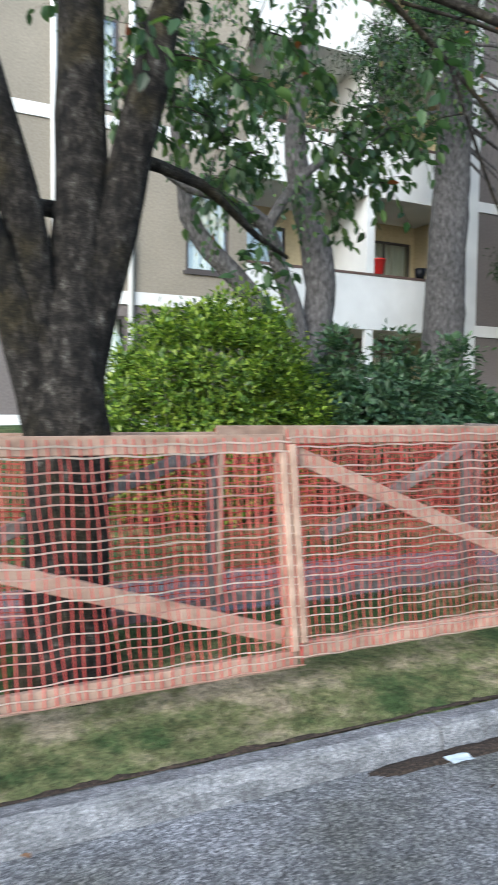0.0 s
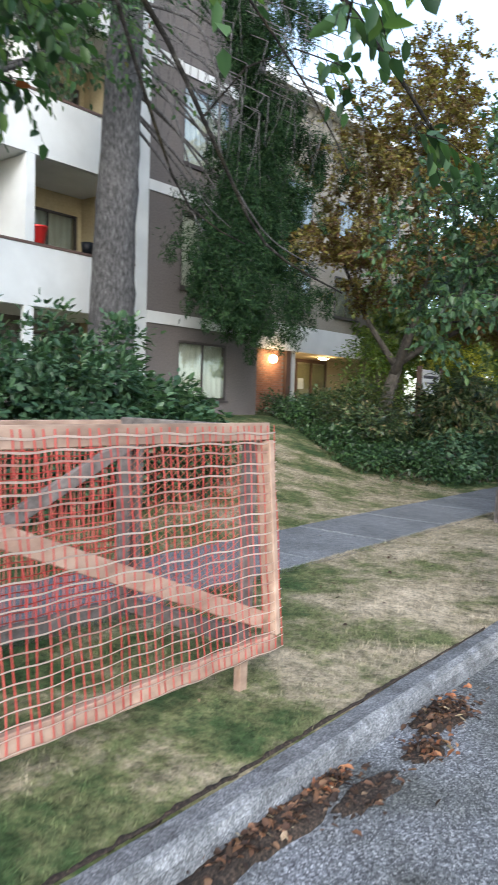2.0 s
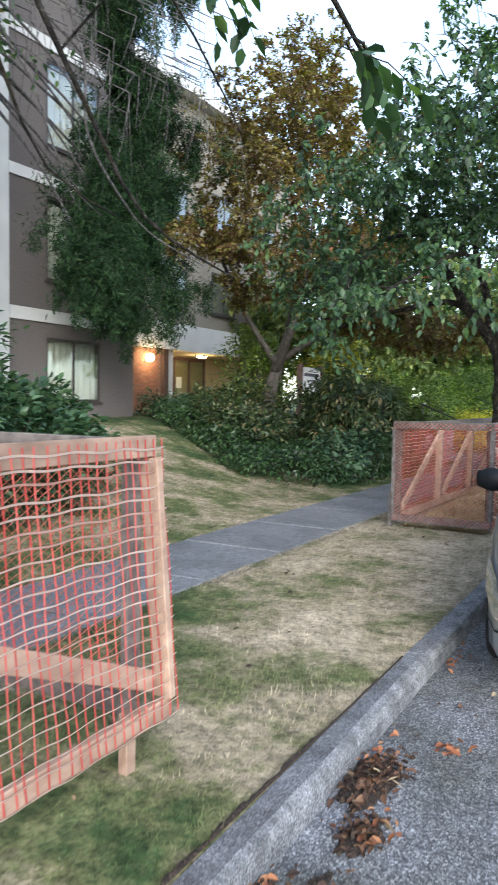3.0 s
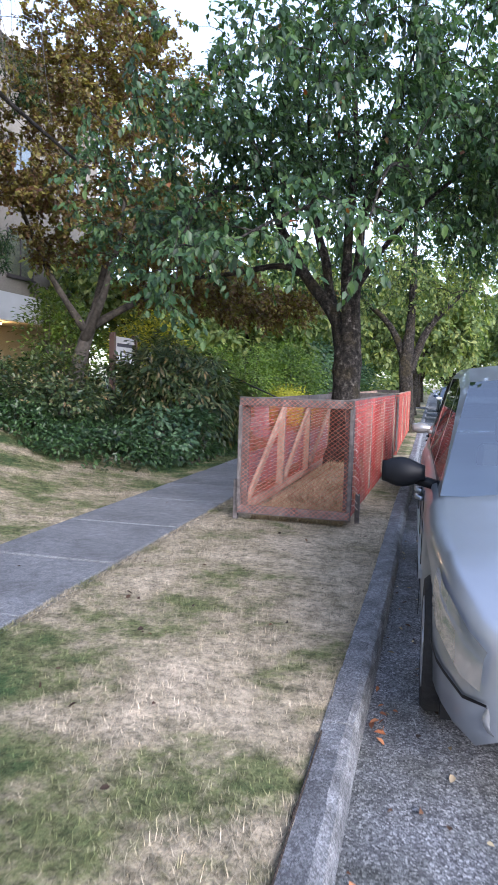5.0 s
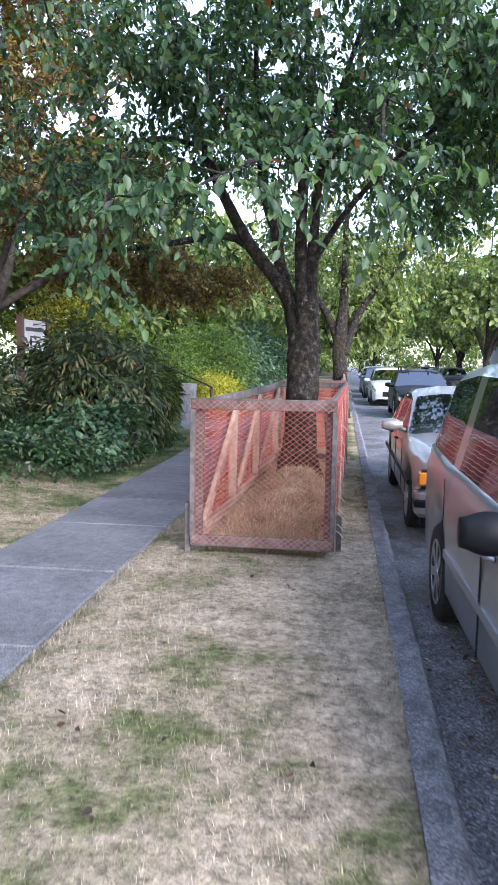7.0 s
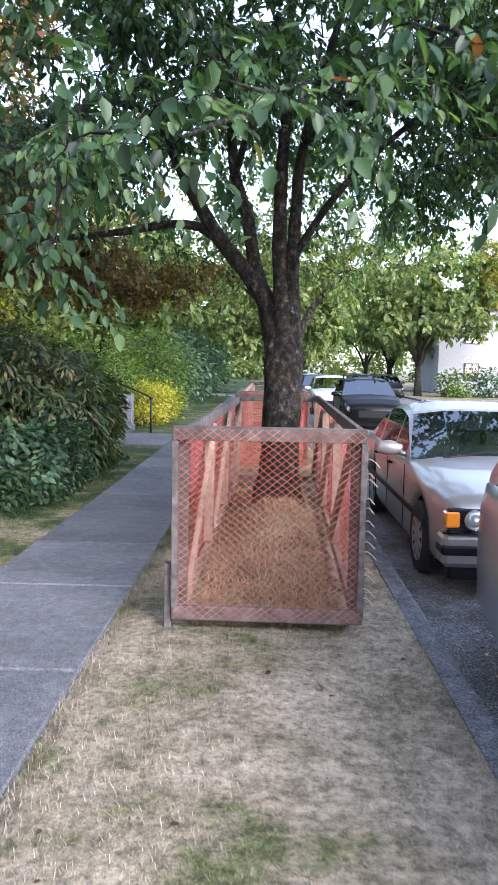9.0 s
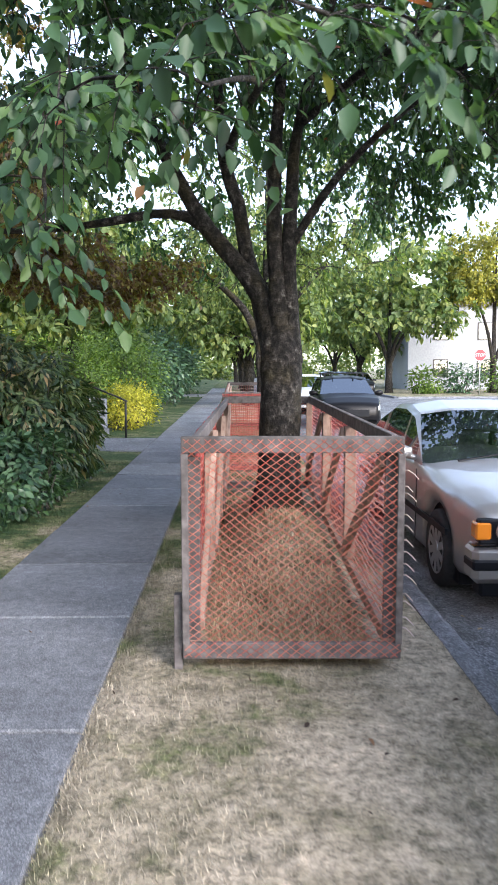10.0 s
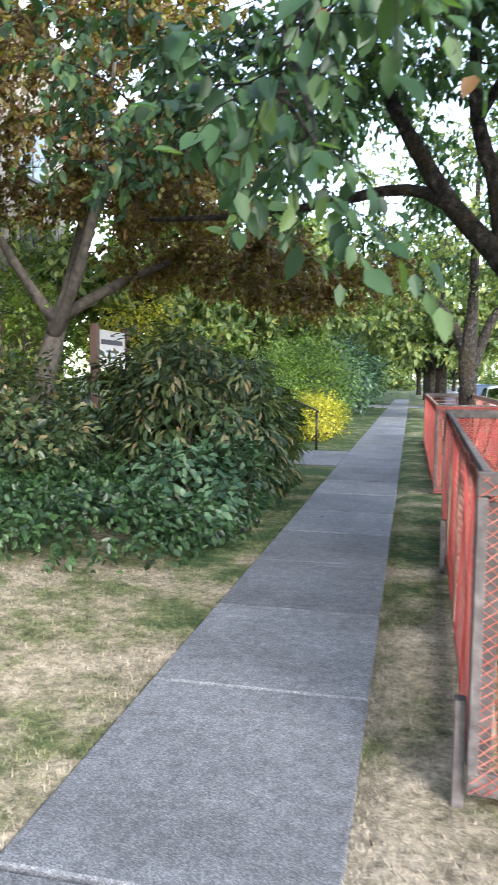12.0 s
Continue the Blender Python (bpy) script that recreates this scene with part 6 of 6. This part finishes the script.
# The yellow light on this bush is put into its leaf colour.
shrub("side_bush", "yellow-lit bush behind the sign", (-9.6, 22.8, 0.3), [(-9.6, 22.8, 1.6, 0.9, 0.9, 1.1), (-10.6, 24.0, 2.0, 1.0, 1.2, 1.4)], 4000, (0.07, 0.11), M_gold, 113)
for k, (x, y, r, s) in enumerate([(8.5, 56.5, 1.0, 0.9), (11.0, 57.0, 1.2, 1.0), (14.0, 57.5, 1.5, 1.1), (18.0, 58.0, 1.5, 1.2), (23.0, 58.0, 1.7, 1.3)]):
    shrub("clipped_bush", "rounded bush before the white house", (x, y, 0), [(x, y, r * 0.8, r, r, r * 0.85)], 900, (0.18, 0.28), M_dark if k % 2 else M_hedge, 120 + k)

# distance
tops = np.random.default_rng(9)
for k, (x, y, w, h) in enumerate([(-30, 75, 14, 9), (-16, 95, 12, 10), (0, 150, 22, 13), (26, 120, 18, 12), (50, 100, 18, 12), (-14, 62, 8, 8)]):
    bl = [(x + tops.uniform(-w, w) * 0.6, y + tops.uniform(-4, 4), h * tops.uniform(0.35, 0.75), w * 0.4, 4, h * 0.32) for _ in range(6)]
    simple_tree("far_trees", "distant green trees closing the street", (x, y, 0), h, bl, 130, 200 + k, M_hazeleaf, (0.6, 1.0), 0.4, (4, 7, 1.6))

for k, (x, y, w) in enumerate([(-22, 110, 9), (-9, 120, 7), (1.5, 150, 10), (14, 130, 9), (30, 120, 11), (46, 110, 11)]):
    shrub("far_thicket", "low distant greenery at the end of the street", (x, y, 0), [(x - w * 0.5, y, 2.2, w * 0.6, 3, 2.4), (x + w * 0.5, y + 2, 2.6, w * 0.6, 3, 2.8)], 1800, (0.5, 0.9), M_hazeleaf, 140 + k, 20)
simple_tree("street_tree", "yellow-green street tree beyond the side street", (13.6, 58, 0), 12, [(13.4, 58, 8.8, 3.6, 3.0, 2.6), (11.6, 57, 7.4, 1.9, 1.8, 1.2), (16.0, 57, 7.0, 2.2, 2.0, 1.5)], 420, 71, M_yellowleaf, (0.16, 0.3), 0.24, (5, 7, 0.7))

# white house across the side street
wh = thing("white_house", "white two-storey house beyond the side street", "house", (16.6, 66, 0))
part("wall", Geo().box((-7, 0, 0), (9, 0.3, 6.6)).box((-7, 0.3, 0), (-6.7, 9, 6.6)).box((8.7, 0.3, 0), (9, 9, 6.6)), M_shadedstucco, wh)
part("roof", Geo().box((-7.3, -0.3, 6.6), (9.3, 9.3, 6.9)), M_wallm, wh)
for x in (-5, -1.5, 2.5, 6):
    for z in (1.0, 3.9):
        w = part("window", Geo().box((x, -0.04, z), (x + 1.2, 0.02, z + 1.4)), M_frame, wh)
        part("pane", Geo().box((x + 0.08, -0.055, z + 0.08), (x + 1.12, -0.042, z + 1.32)), M_glass, w)

# stop sign and posts
st = thing("stop_sign", "red octagonal stop sign on a steel post", "road sign", (11.3, 53.9, 0))
part("post", Geo().tube([(0, 0.03, 0), (0, 0.03, 2.2)], [0.03, 0.03], 8), M_steel, st, "", True)
oct_ = [(0.375 * math.cos(radians(22.5 + 45 * k)), 0, 2.5 + 0.375 * math.sin(radians(22.5 + 45 * k))) for k in range(8)]
rim8 = [(x * 1.06, 0.004, 2.5 + (z - 2.5) * 1.06) for x, _, z in oct_]
plate = part("plate", Geo().add(rim8 + [(x, 0.02, z) for x, _, z in rim8], [tuple(range(8)), tuple(range(15, 7, -1))] + [(i, 8 + i, 8 + (i + 1) % 8, (i + 1) % 8) for i in range(8)]), M_white, st)
part("face", Geo().add(oct_ + [(x, 0.003, z) for x, _, z in oct_], [tuple(range(8)), tuple(range(15, 7, -1))] + [(i, 8 + i, 8 + (i + 1) % 8, (i + 1) % 8) for i in range(8)]), M_stop, plate)
tc = bpy.data.curves.new("lettering", "FONT")
tc.body, tc.size, tc.align_x, tc.align_y, tc.extrude = "STOP", 0.27, "CENTER", "CENTER", 0.001
tc.materials.append(M_white)
lt = new("lettering", tc)
lt.parent = plate
lt.matrix_basis = pose(0, -0.004, 2.5, 90, 0, 0)

# name board of the building
sg = thing("name_board", "white name board between timber posts over the shrubs", "sign", (-9.7, 20.0, 0.75))
for yy in (-0.35, 0.9):
    part("post", Geo().box((-0.06, yy - 0.06, 0), (0.06, yy + 0.06, 1.7)), M_brown, sg, "", False, 0.006)
bd = part("board", Geo().box((-0.02, -0.28, 1.0), (0.03, 0.83, 1.62)), M_signface, sg, "pale board with dark lettering", False, 0.004)
g = Geo()
for z, y0, y1, h in ((1.54, 0.2, 0.36, 0.03), (1.43, -0.18, 0.72, 0.08), (1.28, 0.02, 0.55, 0.035), (1.18, 0.08, 0.48, 0.035)):
    g.box((0.031, y0, z - h / 2), (0.034, y1, z + h / 2))
part("lettering_bars", g, M_ink, bd)

# steps, pillar and handrail at the side path
stp = thing("steps", "concrete steps up from the side path", "steps", (-7.4, 25.6, 0))
for k in range(4):
    part("step", Geo().box((-0.32 * k - 0.35, -1.0, 0.0), (-0.32 * k, 0.5, 0.17 * (k + 1))), M_slab, stp, "", False, 0.012)
part("pillar", Geo().box((-0.5, 0.52, 0), (-0.1, 0.85, 0.95)), M_kerb, stp, "squat concrete pillar", False, 0.015)
hr = thing("handrail", "black iron handrail beside the steps", "handrail", (-6.85, 25.2, 0))
part("post", Geo().tube([(0, 0, 0), (0, 0, 0.92)], [0.028, 0.028], 8), M_iron, hr, "", True)
part("rail", Geo().tube([(0.05, -0.05, 0.88), (-0.1, 0.02, 0.95), (-1.5, 0.3, 1.5)], [0.024, 0.024, 0.024], 8), M_iron, hr, "", True)
part("post", Geo().tube([(-1.4, 0.28, 0.3), (-1.4, 0.28, 1.46)], [0.028, 0.028], 8), M_iron, hr, "", True)

# ---- pavement slabs ----
pv = thing("pavement", "grey concrete pavement slabs with dark joints", "pavement", kind="structure")
joints = [-12.5 + 1.4 * k for k in range(10)]
joints = [y for y in joints if y < 1.5] + [2.6, 3.95, 5.3, 6.65, 7.98, 9.32, 10.8, 12.36, 13.71, 15.08, 16.39, 17.67, 19.0, 20.4, 22.3, 24.2] + [24.2 + 1.4 * k for k in range(1, 34)]
rng = np.random.default_rng(3)
for a, b in zip(joints, joints[1:]):
    dz = rng.normal(0, 0.004)
    g = Geo()
    e = 0.012
    top = 0.012 + dz
    r1, r2 = rng.normal(0, 0.004), rng.normal(0, 0.004)
    lo = [(SW_L, a + e, -0.08), (SW_R, a + e, -0.08), (SW_R, b - e, -0.08), (SW_L, b - e, -0.08)]
    mid = [(x, y, top - 0.008 + (r1 if y < (a + b) / 2 else r2)) for x, y, _ in lo]
    c = 0.01
    hi = [(x + (c if x < -5.5 else -c), y + (c if y < (a + b) / 2 else -c), top + (r1 if y < (a + b) / 2 else r2)) for x, y, _ in lo]
    g.add(lo + mid + hi, [(8, 9, 10, 11)] + [(i + o, (i + 1) % 4 + o, (i + 1) % 4 + o + 4, i + o + 4) for o in (0, 4) for i in range(4)])
    part("slab", g, M_slab, pv)
g = Geo().box((-9.5, 22.35, -0.05), (SW_L - 0.012, 25.1, 0.015))
part("slab", g, M_slab, pv, "side path slab")
g = Geo().box((-9.5, 52, -0.05), (SW_L - 0.012, 56, 0.015)).box((SW_R + 0.012, 52, -0.05), (KBACK, 56, 0.012))
part("slab", g, M_slab, pv, "driveway slab")

# ---- grass blades ----
def blades(name, label, n, region, tall, seed, mat, lean=0.8, width=0.0028):
    rg = np.random.default_rng(seed)
    P = []
    while len(P) < n:
        p = region(rg)
        if p is not None:
            P.append((p[0], p[1], height(p[0], p[1]) - 0.004))
    P = np.array(P)
    k = len(P)
    az = rg.uniform(0, 2 * np.pi, k)
    ln = rg.uniform(tall[0], tall[1], k) * (0.7 + 0.5 * np.array([noise.noise((p[0] * 1.2, p[1] * 1.2, 2)) for p in P]))
    ti = rg.uniform(0.2, lean, k)
    d = np.stack([np.cos(az) * ti, np.sin(az) * ti, np.ones(k)], 1)
    d /= np.linalg.norm(d, axis=1, keepdims=True)
    s = np.stack([-np.sin(az), np.cos(az), np.zeros(k)], 1) * width
    tip = P + d * ln[:, None] + np.stack([np.cos(az), np.sin(az), -0.5 * np.ones(k)], 1) * (ln * 0.25 * ti)[:, None]
    V = np.stack([P - s, P + s, tip], 1).reshape(-1, 3)
    F = np.arange(3 * k).reshape(-1, 3)
    ob = mesh_np(name, V, F, mat)
    tagged(ob, label, "grass", kind="stuff")


def verge_spot(rg):
    y = 1.0 + 17.5 * rg.uniform() ** 1.25
    return rg.uniform(SW_R + 0.0, KBACK), y


def lawn_spot(rg):
    x, y = rg.uniform(-9.2, SW_L + 0.0), rg.uniform(5.0, 20.8)
    return (x, y) if (x > -6.9 or y < ivy_edge(x) + 0.2) else None


blades("verge_grass", "short dry straw and green grass on the verge", 250000, verge_spot, (0.022, 0.06), 301, M_blade, 3.2, 0.0024)
blades("lawn_grass", "short dry lawn grass beyond the pavement", 80000, lawn_spot, (0.03, 0.065), 302, M_blade, 1.5, 0.0035)
blades("pavement_edge_grass", "longer grass tufts along the pavement edge", 5000, lambda rg: (SW_R + abs(rg.normal(0, 0.05)) + 0.004, rg.uniform(6, 18)), (0.025, 0.065), 303, M_blade, 2.2, 0.0018)
blades("lawn_edge_grass", "ragged dry grass along the lawn side of the pavement", 7000, lambda rg: (SW_L - abs(rg.normal(0, 0.05)) + 0.012, rg.uniform(6, 20)), (0.03, 0.075), 306, M_blade, 2.4, 0.002)
blades("kerb_grass", "grass growing against the back of the kerb", 5000, lambda rg: (KBACK - abs(rg.normal(0, 0.04)), rg.uniform(1, 16)), (0.025, 0.06), 304, M_blade, 1.8, 0.0018)
blades("straw_mulch", "brown dead grass inside the far fence", 46000, lambda rg: (rg.uniform(-4.42, -3.46), 11.6 + 5.4 * rg.uniform() ** 1.8), (0.05, 0.13), 305, M_straw, 3.2, 0.0042)

# ---- fallen leaves and litter ----
def fallen(name, label, spots, n, size, seed, mat=M_dead, shape=(BROAD * np.array([1, 1, 1.6]), BROAD_F)):
    rg = np.random.default_rng(seed)
    P = []
    for x, y, rx, ry, w in spots:
        for _ in range(int(n * w)):
            px, py = rg.normal(x, rx), rg.normal(y, ry)
            if KBACK < px < KERB + 0.02:
                px = KERB + 0.02 + rg.uniform(0, 0.03)
            if px > KERB + 0.015:
                z = ROAD_Z + 0.02 * smoothstep((px + 2.6) / 3.0) + rg.uniform(0.008, 0.04)
            else:
                z = height(px, py) + rg.uniform(0.015, 0.05)
            P.append((px, py, z))
    P = np.array(P)
    way = rg.normal(0, 1, P.shape) * np.array([1, 1, 0.25])
    up = rg.normal(0, 0.45, P.shape) + np.array([0, 0, 1.0])
    V, F = leaves(P, way, up, rg.uniform(size[0], size[1], len(P)), *shape)
    tagged(mesh_np(name, V, F, mat), label, "leaf litter", kind="stuff")


fallen("fallen_leaves", "dark brown fallen leaves gathered along the gutter", [(-2.78, 4.5, 0.035, 0.2, 0.4), (-2.8, 4.88, 0.025, 0.06, 0.12), (-2.72, 5.85, 0.06, 0.13, 0.3), (-2.63, 5.43, 0.05, 0.07, 0.08), (-2.62, 4.9, 0.06, 0.14, 0.05), (-2.6, 9.5, 0.1, 1.5, 0.05)], 1000, (0.018, 0.055), 401)
fallen("leaf_stalks", "pale dry stalks and bark bits in the gutter pile", [(-2.78, 4.45, 0.035, 0.12, 0.55), (-2.74, 5.85, 0.05, 0.1, 0.45)], 42, (0.03, 0.075), 403, M_straw, (NEEDLE * np.array([1, 0.8, 1]), SMALL_F))
fallen("scattered_leaves", "single dead leaves scattered on grass and road", [(-3.9, 9, 0.5, 3.5, 0.5), (-1.9, 4.5, 0.6, 1.6, 0.12), (-5.6, 13, 0.3, 3, 0.2)], 130, (0.018, 0.05), 402)
fallen("rust_leaves", "curled rust-orange leaves in small heaps in the gutter", [(-2.6, 5.45, 0.05, 0.06, 0.2), (-2.49, 6.27, 0.04, 0.06, 0.2), (-2.8, 4.86, 0.025, 0.07, 0.2), (-2.79, 6.1, 0.03, 0.12, 0.15), (-2.8, 4.58, 0.025, 0.06, 0.12), (-2.77, 7.4, 0.03, 0.12, 0.12)], 90, (0.025, 0.06), 405, M_rust)
fallen("pale_litter", "pale dry leaf scraps along the kerb", [(-2.45, 9.6, 0.2, 1.6, 0.5), (-2.4, 11.6, 0.2, 1.0, 0.5)], 90, (0.02, 0.05), 406, M_straw)
# dark mould in the gutter
g = Geo()
rg = np.random.default_rng(8)
for x, y, rx, ry, rise in [(-2.79, 4.45, 0.11, 0.5, 0.026), (-2.74, 5.82, 0.12, 0.22, 0.016), (-2.64, 4.95, 0.07, 0.22, 0.005), (-2.63, 5.43, 0.07, 0.13, 0.007), (-2.78, 3.6, 0.06, 0.5, 0.012)]:
    n, rings = 40, 7
    a0 = len(g.v)
    for q in range(rings):
        f = 1 - q / rings
        for k in range(n):
            c, d = math.cos(2 * math.pi * k / n), math.sin(2 * math.pi * k / n)
            wob = 1 + 0.45 * noise.noise((c * 1.6, d * 1.6, x + y)) + 0.3 * noise.noise((c * 5, d * 5, y))
            px, py = max(x + rx * f * wob * c, KERB + 0.01), y + ry * f * wob * d
            crown = ROAD_Z + 0.02 * smoothstep((px + 2.6) / 3.0)
            g.v.append((px, py, crown - 0.006 if q == 0 else crown + rise * (1 - f * f) + 0.004 + 0.012 * abs(noise.noise((px * 30, py * 30, 1)))))
    g.v.append((x, y, ROAD_Z + rise + 0.008))
    g.f += [(a0 + q * n + k, a0 + q * n + (k + 1) % n, a0 + (q + 1) * n + (k + 1) % n, a0 + (q + 1) * n + k) for q in range(rings - 1) for k in range(n)]
    g.f += [(a0 + (rings - 1) * n + k, a0 + (rings - 1) * n + (k + 1) % n, len(g.v) - 1) for k in range(n)]
g.m = [0] * len(g.f)
tagged(link("gutter_mould", g, M_soil, True), "dark rotted leaf mould lying in the gutter", "leaf litter", kind="stuff")

# bare soil where the turf meets the kerb
g = Geo()
n = 420
for k in range(n + 1):
    y = 0.5 + 6.6 * k / n
    w = 0.02 + 0.07 * noise.noise((y * 1.7, 3, 0)) + 0.06 * noise.noise((y * 7, 1, 0)) + 0.04 * noise.noise((y * 19, 5, 0))
    w *= min(1.0, (7.1 - y) / 1.8)
    g.v += [(KBACK + 0.004, y, -0.004), (KBACK - 0.5 * max(w, 0.003), y, 0.004 + 0.006 * noise.noise((y * 9, 2, 2))), (KBACK - max(w, 0.006), y, -0.03)]
    if k:
        a = 3 * k
        g.f += [(a - 3, a, a + 1, a - 2), (a - 2, a + 1, a + 2, a - 1)]
g.m = [0] * len(g.f)
tagged(link("kerb_soil", g, M_soil, True), "dark crumbly soil along the back of the kerb", "soil", kind="stuff")

lit = thing("paper_scrap", "crumpled pale blue paper scrap in the gutter", "litter", (-2.72, 3.56, ROAD_Z + 0.012))
g = Geo()
for j in range(5):
    for i in range(4):
        g.v.append((-0.035 + 0.024 * i + 0.012 * noise.noise((i, j, 1)), -0.06 + 0.03 * j + 0.01 * noise.noise((i, j, 4)), 0.012 + 0.014 * noise.noise((i * 1.7, j * 1.3, 8))))
g.f = [(j * 4 + i, j * 4 + i + 1, j * 4 + i + 5, j * 4 + i + 4) for j in range(4) for i in range(3)]
g.m = [0] * len(g.f)
part("sheet", g, M_paper, lit)

# ---- brick wall of the porch ----
wallb = thing("brick_wall", "warm lit brick wall beside the entrance", "wall", (EX - 0.12, 16.3, 1.1), kind="structure")
bm_ = Geo().box((0, 0.005, 0.005), (0.02, 0.21, 0.062))
first = None
for r in range(28):
    for k in range(9):
        yy = 3.0 + k * 0.215 + (0.107 if r % 2 else 0)
        if yy > 4.65:
            continue
        if first is None:
            first = part("brick", bm_, M_brick, wallb)
            ob = first
        else:
            ob = new("brick", first.data)
            ob.parent = wallb
        ob.location = (0, yy, r * 0.068)
